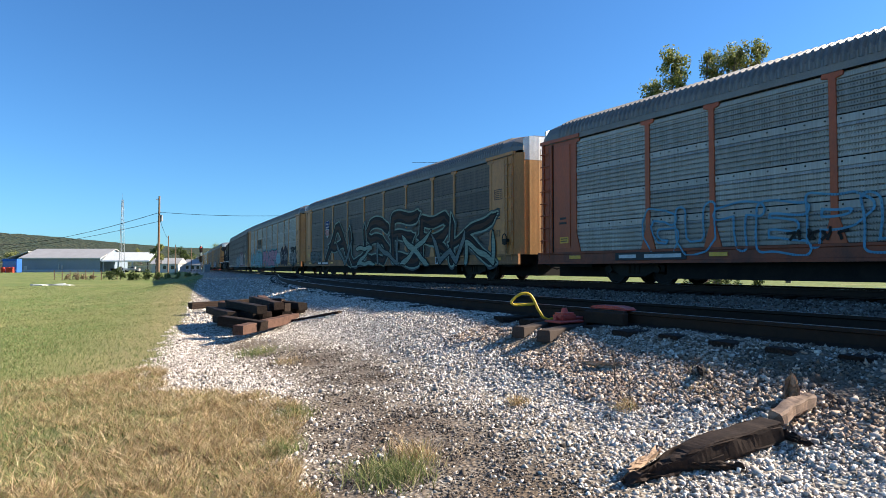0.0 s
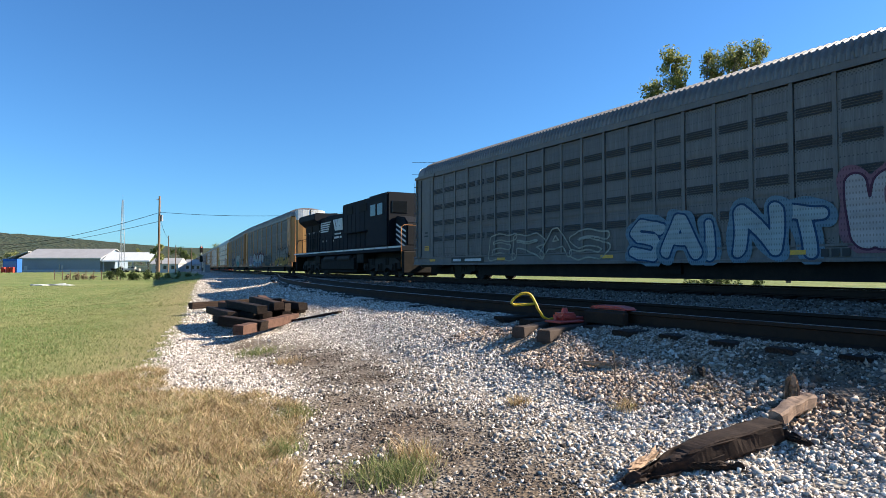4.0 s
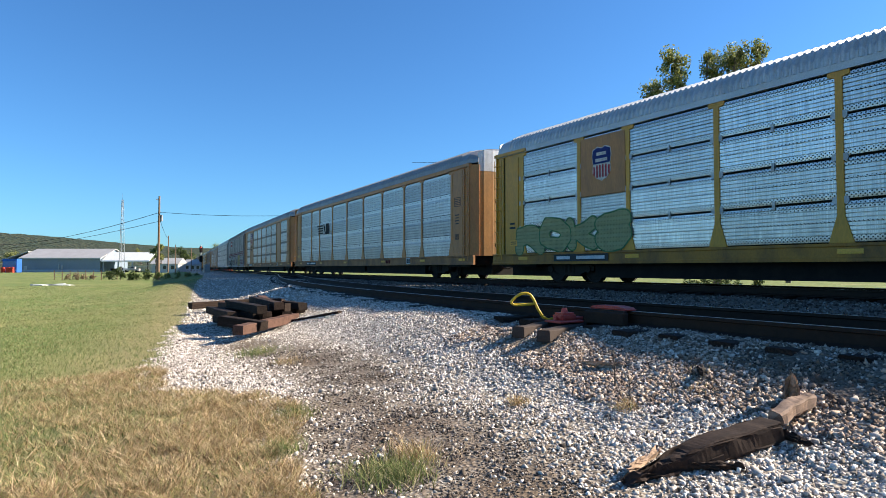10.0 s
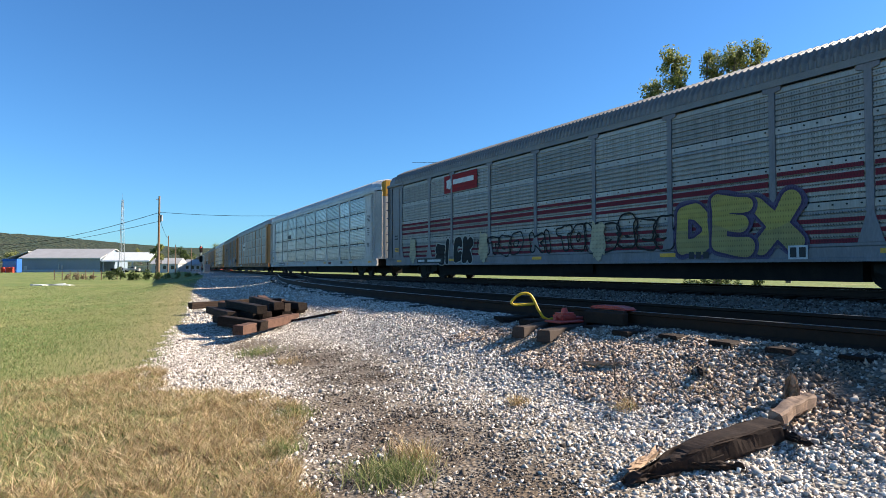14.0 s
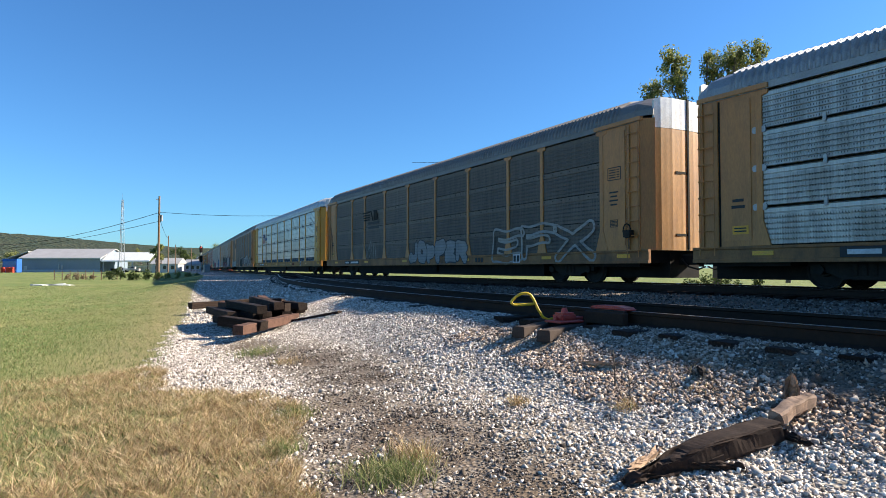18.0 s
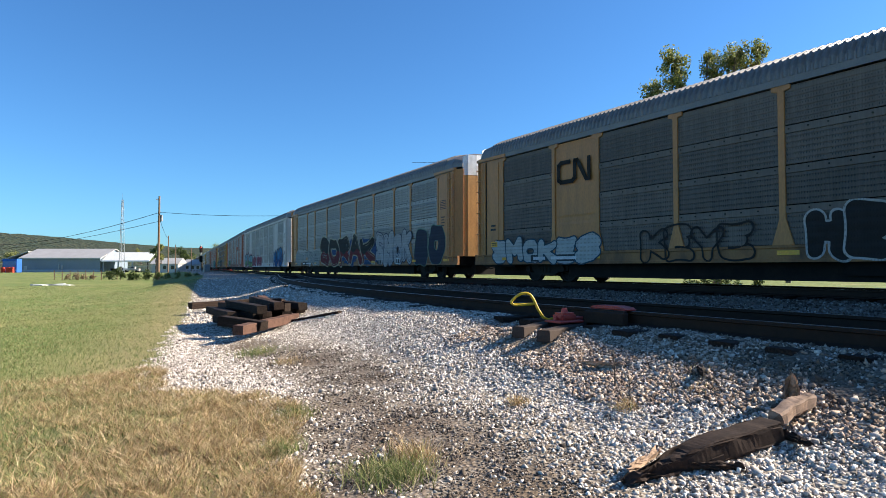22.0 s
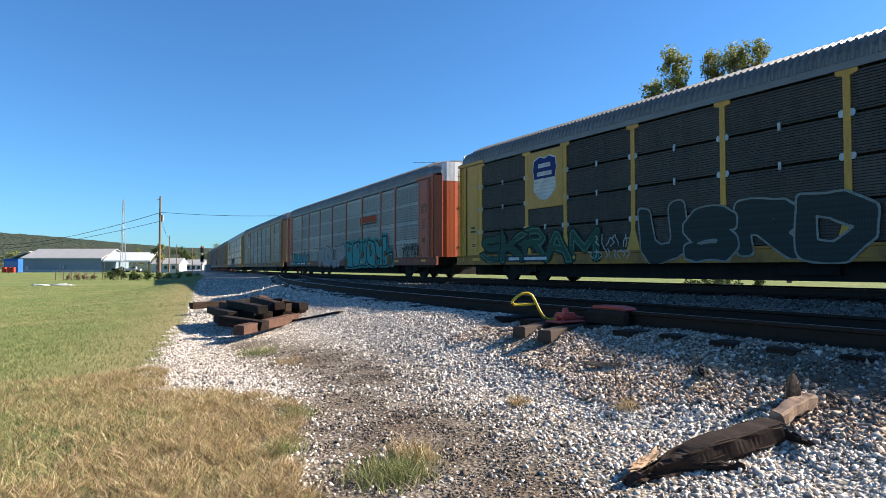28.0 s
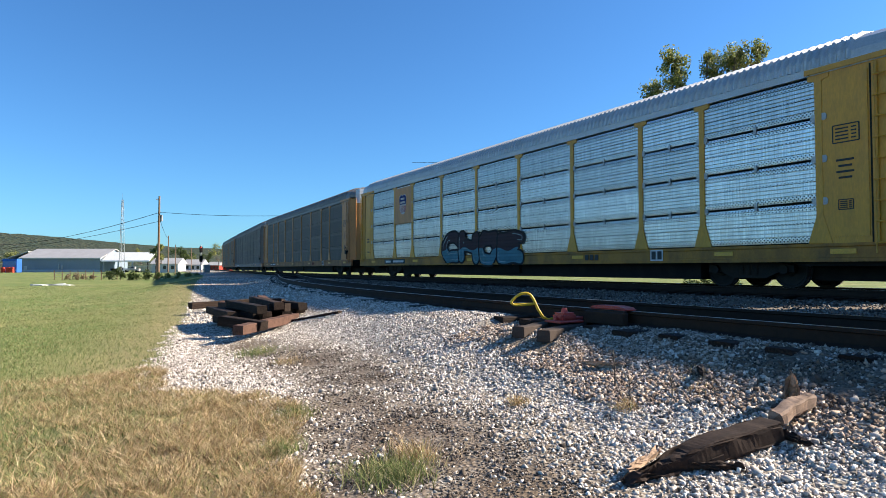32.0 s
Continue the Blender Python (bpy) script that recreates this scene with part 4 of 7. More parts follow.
def fittings(car, seed, mark=True):
    """Reflectors, data boxes and number plates of a car; writing as bars."""
    rng = random.Random(seed)
    for y in (-12.6, -9.4, -4.2, 1.5, 6.9, 11.9):
        part("reflector", kept("reflector", lambda: plate_bm(0.5, 0.1)), AMBER, car, at=on_side(y + rng.uniform(-0.3, 0.3), 0.8, 0.05))
    tagged(part("data_box", kept("data_box", lambda: frame_bm(0.5, 0.36, 0.025)), INK, car, at=on_side(-12.42, 3.2, 0.054)), kind="stuff")
    tagged(part("data_box", kept("data_box_small", lambda: frame_bm(0.28, 0.2, 0.02)), INK, car, at=on_side(-12.4, 1.75, 0.054)), kind="stuff")
    for k in range(3):
        part("sill_mark", kept("sill_mark", lambda: plate_bm(0.15, 0.17)), spray((0.14, 0.015, 0.015)) if seed % 3 == 2 else INK, car, at=on_side(-4.9 - 0.21 * k, 0.78, 0.05))
    part("warning_plate", kept("warning_plate", lambda: plate_bm(0.4, 0.2)), AMBER, car, "yellow warning plate", on_side(12.35, 1.35, 0.056))
    for z in (1.32, 1.39):
        part("warning_bar", kept("warning_bar", lambda: plate_bm(0.3, 0.03)), INK, car, at=on_side(12.35, z, 0.062))
    for k, z in enumerate((1.9, 2.05)):
        part("corner_stencil", kept("corner_stencil|%d" % k, lambda: plate_bm(0.34 - 0.06 * k, 0.07)), INK, car, at=on_side(12.4, z, 0.056))
    for k in range(4):
        part("door_stencil", kept("door_stencil|%d" % (k % 2), lambda: plate_bm(0.26 + 0.08 * (k % 2), 0.045)), INK, car, at=on_side(-12.4, 2.3 + 0.12 * k, 0.056))
    part("placard", kept("placard", lambda: plate_bm(0.42, 0.3)), CREAM, car, "white placard with dark squares", on_side(-7.6, 0.8, 0.05))
    for y in (-7.7, -7.5):
        part("placard_square", kept("placard_square", lambda: plate_bm(0.14, 0.22)), INK, car, at=on_side(y, 0.8, 0.056))
    if mark:
        part("number_plate", kept("number_plate", lambda: plate_bm(2.4, 0.22)), INK, car, at=on_side(9.0, 0.79, 0.05))
        for y, w in ((9.75, 0.62), (8.55, 1.2)):
            part("number_bar", kept("number_bar|%g" % w, lambda: plate_bm(w, 0.1)), CREAM, car, at=on_side(y, 0.79, 0.056))


def shield(car, y, z, wide=1.05, high=1.4, plain_low=False):
    """A shield badge: blue head over red and white bars."""
    def shape(k):
        w, h = wide / 2 * k, high / 2 * k
        return ((-w * 0.9, h * 0.85), (-w * 0.4, h), (0, h * 0.9), (w * 0.4, h), (w * 0.9, h * 0.85), (w, h * 0.45), (w * 0.88, 0), (w * 0.92, -h * 0.5), (w * 0.5, -h * 0.85), (0, -h), (-w * 0.5, -h * 0.85), (-w * 0.92, -h * 0.5), (-w * 0.88, 0), (-w, h * 0.45))
    bm = bmesh.new()
    prism(bm, shape(1.0), -0.006, 0.0)
    part("badge", bm, spray((0.65, 0.65, 0.66)), car, "blue and white shield badge", on_side(y, z, 0.054))
    bm = bmesh.new()
    top = [p for p in shape(0.94) if p[1] > -0.01 * high]
    prism(bm, top, -0.01, 0.0)
    part("badge_head", bm, spray((0.02, 0.04, 0.20)), car, "", on_side(y, z, 0.056))
    for k, w in ((0.28, 0.5), (0.1, 0.6)):
        part("badge_bar", plate_bm(wide * w, high * 0.09), spray((0.65, 0.65, 0.66)), car, at=on_side(y, z + high * k, 0.067))
    if not plain_low:
        for i in range(6):
            part("badge_stripe", plate_bm(wide * 0.07, high * (0.36 if 0 < i < 5 else 0.26)), spray((0.42, 0.03, 0.05)), car, at=on_side(y + wide * (-0.375 + 0.15 * i), z - high * (0.22 if 0 < i < 5 else 0.2), 0.061))


def arrow_mark(car, y, z, wide, colour):
    """A speed-line mark: stacked bars that end in a slanted block."""
    h = wide * 0.26
    for i in range(4):
        part("mark_bar", plate_bm(wide * (0.5 - 0.03 * i), h * 0.12), spray(colour), car, at=on_side(y + wide * (0.25 - 0.015 * i), z + h * (0.36 - 0.24 * i), 0.05))
    for k, s in ((-0.13, 1), (-0.36, -1)):
        bm = bmesh.new()
        prism(bm, ((wide * (k + 0.1), h * 0.5), (wide * (k + 0.03), h * 0.5), (wide * (k - 0.12), -h * 0.5), (wide * (k - 0.04), -h * 0.5)) if s > 0 else ((wide * (k + 0.12), h * 0.5), (wide * (k - 0.1), h * 0.5), (wide * (k - 0.12), -h * 0.5), (wide * (k + 0.1), -h * 0.5)), -0.004, 0)
        part("mark_block", bm, spray(colour), car, at=on_side(y, z, 0.05))


def worm_mark(car, y, z, wide, colour):
    """A mark of one thick bent line."""
    high = wide * 0.5
    line = [(0.14, 0.42), (0.40, 0.42), (0.48, 0.32), (0.48, -0.32), (0.40, -0.42), (0.06, -0.42), (-0.02, -0.30), (-0.02, 0.42), (-0.10, 0.42), (-0.36, -0.42), (-0.44, -0.42), (-0.44, 0.45)]
    bm = bmesh.new()
    for (a, b), (c, d) in zip(line, line[1:]):
        p, q = Vector((a * wide, b * high)), Vector((c * wide, d * high))
        u = (q - p).normalized() * wide * 0.045
        n = Vector((-u.y, u.x))
        prism(bm, [tuple(p + n - u * 0.6), tuple(q + n + u * 0.6), tuple(q - n + u * 0.6), tuple(p - n - u * 0.6)], -0.006, 0)
    part("mark", bm, spray(colour), car, "bent-line mark", on_side(y, z, 0.05))


WHITE, GREY_W, DARK, PALE_B, GREEN_S = (0.55, 0.56, 0.56), (0.33, 0.35, 0.36), (0.02, 0.02, 0.022), (0.28, 0.48, 0.58), (0.10, 0.22, 0.10)

CARS = []


def car_row(paint, style, label, seed, **options):
    car = autorack(paint, style, label=label, **options)
    fittings(car, seed)
    CARS.append(car)
    return car


STEEL_W, SAND_W = (0.45, 0.47, 0.48), (0.5, 0.45, 0.33)

# the cars in order, from the front of the visible train to its end
c = car_row("orange", "pale", "orange car carrier with grey perforated side panels and blue tags", 1)
bow(c, "GUTEPL", 5.9, 0.8, 6.6, 1.15, None, (0.12, 0.34, 0.55), None, 2, 0, 0.03)
scrawl(c, 4.6, 1.05, 1.1, 0.25, DARK, 7, 3)
bubbles(c, "OC", -2.2, 0.85, 2.6, 1.3, (0.20, 0.22, 0.24), (0.02, 0.06, 0.05), 4)
for y, z in ((2.2, 1.5), (0.9, 1.6)):
    part("graffiti", blob_bm(5, 0.5, 0.6), spray((0.06, 0.05, 0.16)), c, "sprayed blot", on_side(y, z))

c = car_row("tan", "dark", "tan car carrier with dark panels and large dark angular graffiti", 2)
shield(c, 8.04, 3.05, 0.85, 1.15)
MINT, SMOKE = (0.27, 0.37, 0.33), (0.10, 0.115, 0.12)
bow(c, "REACH", 10.6, 0.8, 2.6, 0.8, (0.16, 0.19, 0.20), DARK, None, 20, 0.1)
for i, (k, y, w, h) in enumerate((("A", 8.5, 4.9, 2.75), ("U", 3.9, 2.9, 2.15), ("S", 1.2, 3.5, 2.5), ("E", -2.5, 3.3, 2.6), ("R", -5.8, 3.2, 2.2), ("K", -8.7, 3.4, 1.95))):
    letter(c, k, y, 0.62, w, h, DARK, MINT, core=(0.075, 0.042, 0.032), cloud=SMOKE if i % 2 else None, r=0.105, rim=0.075, wild=0.2, halo=0.1, seed=21 + i, out=0.05 + 0.008 * (i % 2))
for i, (k, y, w, h) in enumerate((("V", 6.0, 2.6, 1.3), ("Z", 2.4, 2.4, 1.1), ("N", -0.6, 2.8, 1.2), ("X", -4.0, 2.6, 1.4), ("W", -7.2, 2.8, 1.2), ("N", -10.0, 2.2, 1.0))):
    letter(c, k, y, 0.6, w, h, MINT if i % 2 else (0.16, 0.21, 0.22), DARK, r=0.105, rim=0.06, wild=0.32, seed=41 + i, out=0.066 + 0.007 * (i % 2))

c = car_row("tan", "pale", "tan car carrier with pale panels and pink and teal graffiti", 3)
part("mark_panel", plate_bm(2.55, 0.95), spray((0.13, 0.12, 0.11)), c, "grey panel behind a dark mark", on_side(5.64, 2.95, 0.026))
arrow_mark(c, 5.5, 3.1, 2.0, DARK)
part("mark_bar", plate_bm(1.7, 0.12), INK, c, "", on_side(5.55, 2.66, 0.05))
bow(c, "LAYSER", 7.7, 0.64, 7.4, 1.4, (0.20, 0.40, 0.48), (0.10, 0.02, 0.035), (0.13, 0.34, 0.36), 4, r=0.16, shine=(0.42, 0.52, 0.54))
bow(c, "PAZER", -0.5, 0.64, 7.4, 1.5, (0.46, 0.23, 0.32), (0.025, 0.02, 0.035), (0.12, 0.30, 0.36), 5, r=0.17, shine=(0.56, 0.40, 0.46))
part("graffiti_cloud", blob_bm(6, 1.8, 0.9), spray(PALE_B), c, at=on_side(-4.6, 1.25))
for y, w, h in ((-6.5, 1.5, 1.5), (-7.9, 1.7, 1.6)):
    part("graffiti", blob_bm(7 + int(h * 10), w, h), spray((0.045, 0.03, 0.045)), c, "dark sprayed bubble shape", on_side(y, 1.45))
    scrawl(c, y, 1.1, w * 0.6, h * 0.5, WHITE, 4, 8, 0.02, 0.06)
part("graffiti", blob_bm(17, 2.4, 1.6), spray((0.02, 0.02, 0.022)), c, "dark round sprayed shape", on_side(-11.0, 1.4))
scrawl(c, -11.0, 0.8, 2.0, 1.2, WHITE, 9, 18, 0.035, 0.06)

c = car_row("grey", "closed", "all-grey closed car carrier with ribbed sides and graffiti", 4, slim=True)
# slats are darker than the grey car: their shade is in the colour
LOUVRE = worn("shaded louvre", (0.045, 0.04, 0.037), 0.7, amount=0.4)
for y in STARTS[:-1]:
    for k in (0.33, 0.66):
        part("rib", kept("slim_post", slim_bm), PAINT["grey"], c, at=MIRROR_NEAR @ Matrix.Translation((0.012, y + 2.9 * k, 0)))
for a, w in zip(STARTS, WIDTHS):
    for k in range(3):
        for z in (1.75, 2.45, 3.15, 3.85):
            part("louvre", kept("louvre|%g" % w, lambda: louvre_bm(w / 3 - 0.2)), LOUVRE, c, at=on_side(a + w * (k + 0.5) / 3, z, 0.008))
bow(c, "ERAS", 4.4, 0.75, 6.0, 1.0, None, (0.36, 0.37, 0.34), None, 9, 0, 0.025)
bow(c, "SAINT", -2.3, 0.7, 5.4, 1.2, (0.34, 0.42, 0.48), (0.02, 0.06, 0.16), (0.14, 0.24, 0.34), 10)
bow(c, "WUX", -6.8, 0.85, 3.0, 1.45, (0.46, 0.42, 0.45), (0.09, 0.03, 0.07), (0.24, 0.12, 0.17), 11, r=0.17)
part("corner_plate", soft_box(-0.03, 0.0, -13.2, -12.35, 1.0, 2.9, 0.01), PAINT["grey"], c, "", on_side(0, 0, 0.03))
part("notice", plate_bm(0.5, 0.4), CREAM, c, "white notice plate", on_side(-10.4, 1.9))
part("warning_strip", plate_bm(0.12, 1.5), AMBER, c, "amber upright reflector", on_side(-11.9, 1.5))
for y in (-6.6, -8.2, -9.9, -11.3):
    for i in range(3):
        part("stripe_patch", kept("stripe_patch|%d" % (i % 2), lambda: plate_bm(0.16, 0.1)), spray((0.4, 0.03, 0.03) if i % 2 == 0 else WHITE), c, at=on_side(y + i * 0.17, 0.80, 0.06))

LOCO_AT = 4
loco = thing("diesel_locomotive", Matrix(), "black diesel locomotive with white mark coupled mid-train", "locomotive", "cars of the train")


def build_loco():
    part("frame", soft_box(-1.5, 1.5, -10.2, 10.2, 1.30, 1.58, 0.03), LOCO, loco)
    part("hood", soft_box(-1.0, 1.0, -5.6, 9.0, 1.58, 4.02, 0.06, 2), LOCO, loco)
    bm = bmesh.new()
    prism(bm, ((-1.0, 3.55), (-1.5, 3.95), (-1.5, 4.30), (-1.35, 4.42), (1.35, 4.42), (1.5, 4.30), (1.5, 3.95), (1.0, 3.55)), 5.0, 9.25, "y")
    bmesh.ops.bevel(bm, geom=bm.edges[:], offset=0.03, segments=1, affect="EDGES")
    part("radiator_wing", bm, LOCO, loco, "overhanging radiator housing")
    for y in (6.1, 8.0):
        part("radiator_grille", soft_box(-1.06, -0.98, y - 0.85, y + 0.85, 3.15, 3.62, 0.02), BLACK, loco)
    part("intake_block", soft_box(-1.28, 1.28, -5.6, -0.6, 2.6, 4.46, 0.05, 2), LOCO, loco)
    for y in (-4.4, -2.0):
        part("intake_grille", soft_box(-1.32, -1.27, y - 0.6, y + 0.6, 3.75, 4.2, 0.015), BLACK, loco)
    part("cab", soft_box(-1.5, 1.5, -8.5, -5.6, 1.58, 4.46, 0.09, 2), LOCO, loco)
    for y, w in ((-7.5, 0.75), (-6.5, 0.75)):
        part("cab_window", soft_box(-1.53, -1.49, y - w / 2, y + w / 2, 3.3, 3.95, 0.02), GLASS, loco, "dark cab side window")
    for x in (-0.8, 0.8):
        part("windscreen", soft_box(x - 0.45, x + 0.45, -8.53, -8.49, 3.35, 4.0, 0.02), GLASS, loco, "dark windscreen")
    bm = bmesh.new()
    prism(bm, ((-8.5, 1.58), (-10.0, 1.58), (-10.0, 2.75), (-9.6, 3.05), (-8.5, 3.2)), -1.05, 1.05, "x")
    bmesh.ops.bevel(bm, geom=bm.edges[:], offset=0.06, segments=2, affect="EDGES")
    part("nose", bm, LOCO, loco)
    for i in range(4):
        part("nose_stripe", plate_bm(1.3, 0.09), CREAM, loco, "", Matrix.Translation((-1.062, -9.25, 1.75 + 0.26 * i)) @ Matrix.Rotation(radians(20), 4, "X"))
    part("exhaust", soft_box(-0.35, 0.35, 0.6, 1.7, 4.0, 4.36, 0.05), BLACK, loco)
    part("fan_hatch", soft_box(-0.7, 0.7, 2.4, 4.6, 4.0, 4.16, 0.05), LOCO, loco)
    for i, y in enumerate(np.arange(5.4, 8.9, 0.62)):
        part("hood_door", kept("hood_door", lambda: soft_box(-1.05, -0.99, -0.26, 0.26, 1.7, 3.05, 0.02)), LOCO, loco, at=Matrix.Translation((0, y, 0)))
        part("door_vent", kept("door_vent", lambda: soft_box(-1.07, -1.04, -0.18, 0.18, 1.9, 2.9, 0.01)), BLACK, loco, at=Matrix.Translation((0, y, 0)))
    for y in np.arange(-5.2, 5.0, 0.78):
        part("hood_door", kept("hood_door_plain", lambda: soft_box(-1.025, -0.99, -0.35, 0.35, 1.7, 2.55, 0.015)), LOCO, loco, at=Matrix.Translation((0, y, 0)))
    for y, z in ((7.9, 3.05), (6.6, 3.05), (5.2, 3.1), (4.3, 2.35), (3.6, 2.35), (-0.3, 3.2), (1.9, 2.3)):
        part("label_plate", kept("label_plate", lambda: plate_bm(0.16, 0.1)), CREAM, loco, at=Matrix.Translation((-1.06, y, z)))
    for y in np.arange(-0.2, 5.0, 0.62):
        part("hood_seam", kept("hood_seam", lambda: strip(-1.012, -0.99, -0.012, 0.012, 2.62, 3.92)), BLACK, loco, at=Matrix.Translation((0, y, 0)))
        part("hood_latch", kept("hood_latch", lambda: strip(-1.03, -0.99, -0.03, 0.03, 3.2, 3.28)), RUNNING, loco, at=Matrix.Translation((0, y + 0.3, 0)))
    for y in np.arange(-5.3, -0.7, 0.75):
        part("hood_seam", kept("hood_seam_block", lambda: strip(-1.29, -1.27, -0.012, 0.012, 2.64, 4.4)), BLACK, loco, at=Matrix.Translation((0, y, 0)))
    # white mark on the hood: bars ending in a slanted block, and two bars of lettering under it
    for i in range(5):
        part("mark_bar", plate_bm(2.3 - 0.12 * i, 0.085), CREAM, loco, "", Matrix.Translation((-1.012, 3.9 + 0.06 * i, 3.62 - 0.15 * i)))
    for k, top, low in ((0, (2.2, 1.9), (1.75, 1.45)), (1, (1.75, 1.35), (1.4, 0.95)), (2, (1.25, 0.25), (1.0, 0.1))):
        bm = bmesh.new()
        prism(bm, ((top[0], 3.72), (top[1], 3.72), (low[1], 2.96), (low[0], 2.96)), -1.018, -1.0)
        part("mark_block", bm, CREAM, loco)
    for z, a, b in ((2.72, 0.4, 1.75), (2.5, 0.3, 1.85)):
        part("mark_bar", plate_bm(b - a, 0.13), CREAM, loco, "", Matrix.Translation((-1.03, (a + b) / 2, z)))
    for y in np.arange(-9.4, 10.0, 1.75):
        part("edge_stripe", kept("edge_stripe", lambda: plate_bm(1.65, 0.09)), CREAM, loco, at=Matrix.Translation((-1.502, y, 1.53)))
    for side in (-1, 1):
        bm = bmesh.new()
        tube(bm, [(side * 1.42, y, 2.6) for y in np.arange(-5.4, 10.1, 1.5)] + [(side * 1.42, 10.15, 2.3)], 0.02, 6)
        part("handrail", bm, LOCO, loco)
        for y in np.arange(-5.0, 10.0, 1.5):
            part("stanchion", kept("stanchion", lambda: strip(-0.018, 0.018, -0.018, 0.018, 1.58, 2.6)), LOCO, loco, at=Matrix.Translation((side * 1.42, y, 0)))
        for end in (-1, 1):
            for k in range(4):
                part("step", kept("step", lambda: soft_box(-0.28, 0.28, -0.12, 0.12, -0.02, 0.02, 0.008)), BLACK, loco, at=Matrix.Translation((side * 1.2, end * 10.05, 0.42 + 0.3 * k)))
            bm = bmesh.new()
            tube(bm, [(side * 1.46, end * 10.2, 0.5), (side * 1.46, end * 10.2, 2.5), (side * 1.3, end * 10.2, 2.6), (side * 0.5, end * 10.2, 2.6)], 0.022, 6)
            part("grab_rail", bm, PAINT["tan"] if end < 0 else LOCO, loco)
    bm = soft_box(-1.45, 1.45, -3.4, 3.6, 0.22, 1.25, 0.18, 3)
    part("fuel_tank", bm, BLACK, loco)
    # black filler added between the bogies to block the bright field behind
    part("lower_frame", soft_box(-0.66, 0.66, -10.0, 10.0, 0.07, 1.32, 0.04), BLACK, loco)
    for y in (4.4, -4.2):
        part("equipment_box", kept("equipment_box", lambda: soft_box(-1.42, -0.7, -0.55, 0.55, 0.75, 1.3, 0.04)), BLACK, loco, at=Matrix.Translation((0, y, 0)))
    for y in (-1.4, 1.5):
        bm = bmesh.new()
        rod(bm, (-1.32, y - 1.2, 1.05), (-1.32, y + 1.2, 1.05), 0.2, 14)
        part("air_reservoir", bm, RUNNING, loco)
    for end in (-1, 1):
        bm = bmesh.new()
        for side in (-1, 1):
            x = side * 1.02
            prism(bm, ((-2.6, 0.42), (-2.6, 0.78), (-2.1, 0.98), (2.1, 0.98), (2.6, 0.78), (2.6, 0.42), (1.6, 0.3), (0.9, 0.5), (0.6, 0.3), (-0.6, 0.3), (-0.9, 0.5), (-1.6, 0.3)), x - 0.09, x + 0.09)
            for y in (-1.95, 0, 1.95):
                prism(bm, ((y - 0.28, 0.33), (y - 0.28, 0.72), (y + 0.28, 0.72), (y + 0.28, 0.33)), x + side * 0.08, x + side * 0.2)
                rod(bm, (x, y, 0.53), (x + side * 0.28, y, 0.53), 0.16, 12)
            for y in (-1.0, 1.0):
                rod(bm, (x + side * 0.1, y - 0.12, 0.62), (x + side * 0.1, y - 0.12, 0.98), 0.08, 8)
                rod(bm, (x + side * 0.1, y + 0.12, 0.62), (x + side * 0.1, y + 0.12, 0.98), 0.08, 8)
        box(bm, -1.0, 1.0, -2.4, 2.4, 0.7, 0.95)
        bogie = part("bogie", bm, RUNNING, loco, "three-axle dusty bogie", Matrix.Translation((0, end * 6.6, 0)))
        for y in (-1.95, 0, 1.95):
            data = kept("wheelset", wheelset_bm)
            ws = part("wheelset", data, None, bogie, at=Matrix.Translation((0, y, 0.405)))
            WHEELS.append((ws, end * 6.6 + y, y, 0.405))
        part("plough", soft_box(-1.4, 1.4, end * 10.25 - 0.1, end * 10.25 + 0.1, 0.2, 1.3, 0.04), BLACK, loco)
        bm = bmesh.new()
        box(bm, -0.1, 0.1, end * 10.2 - 0.3, end * 10.9 if end > 0 else end * 10.2, 0.68, 0.86) if end > 0 else box(bm, -0.1, 0.1, -10.9, -9.9, 0.68, 0.86)
        part("coupler", bm, RUNNING, loco)


build_loco()
CARS.append(loco)

c = car_row("tan", "dark", "tan car carrier with dark panels and large dark outlined letters", 5)
bow(c, "JAKEO", -9.2, 0.68, 6.0, 1.5, (0.22, 0.21, 0.20), DARK, None, 12, 0, 0.06, low=(0.36, 0.22, 0.045), r=0.15, square=3.0)
scrawl(c, -12.6, 1.6, 0.9, 1.0, DARK, 6, 13, 0.03, 0.06)
bow(c, "YEK", 8.9, 0.66, 3.7, 1.15, (0.30, 0.26, 0.36), DARK, (0.20, 0.22, 0.23), 14, r=0.17)
bow(c, "SHVRF", 3.6, 0.62, 6.6, 1.35, (0.45, 0.45, 0.46), DARK, (0.13, 0.03, 0.04), 114, low=(0.20, 0.36, 0.48), r=0.17, square=4.0)
scrawl(c, 1.5, 2.05, 2.6, 0.2, DARK, 12, 115, 0.014)
bow(c, "TUDER", -2.1, 0.7, 4.8, 0.95, (0.10, 0.10, 0.10), DARK, None, 15, r=0.15)

c = car_row("tan", "dark", "tan car carrier with dark panels and teal bubble lettering", 6)
for z, w in ((3.05, 1.75), (2.8, 1.5)):
    part("mark", plate_bm(w, 0.06 if z < 3 else 0.34), spray((0.42, 0.27, 0.06)), c, "ochre mark", on_side(6.4, z, 0.03))
bow(c, "KOBE", -4.2, 0.62, 4.8, 1.6, (0.40, 0.44, 0.45), DARK, None, 16, 0, 0.045, low=(0.05, 0.30, 0.33), r=0.18, shine=(0.5, 0.52, 0.52))
bow(c, "GEAT", 3.3, 0.64, 6.2, 1.2, (0.035, 0.03, 0.06), (0.34, 0.34, 0.37), None, 17, shine=(0.45, 0.45, 0.48), r=0.17)
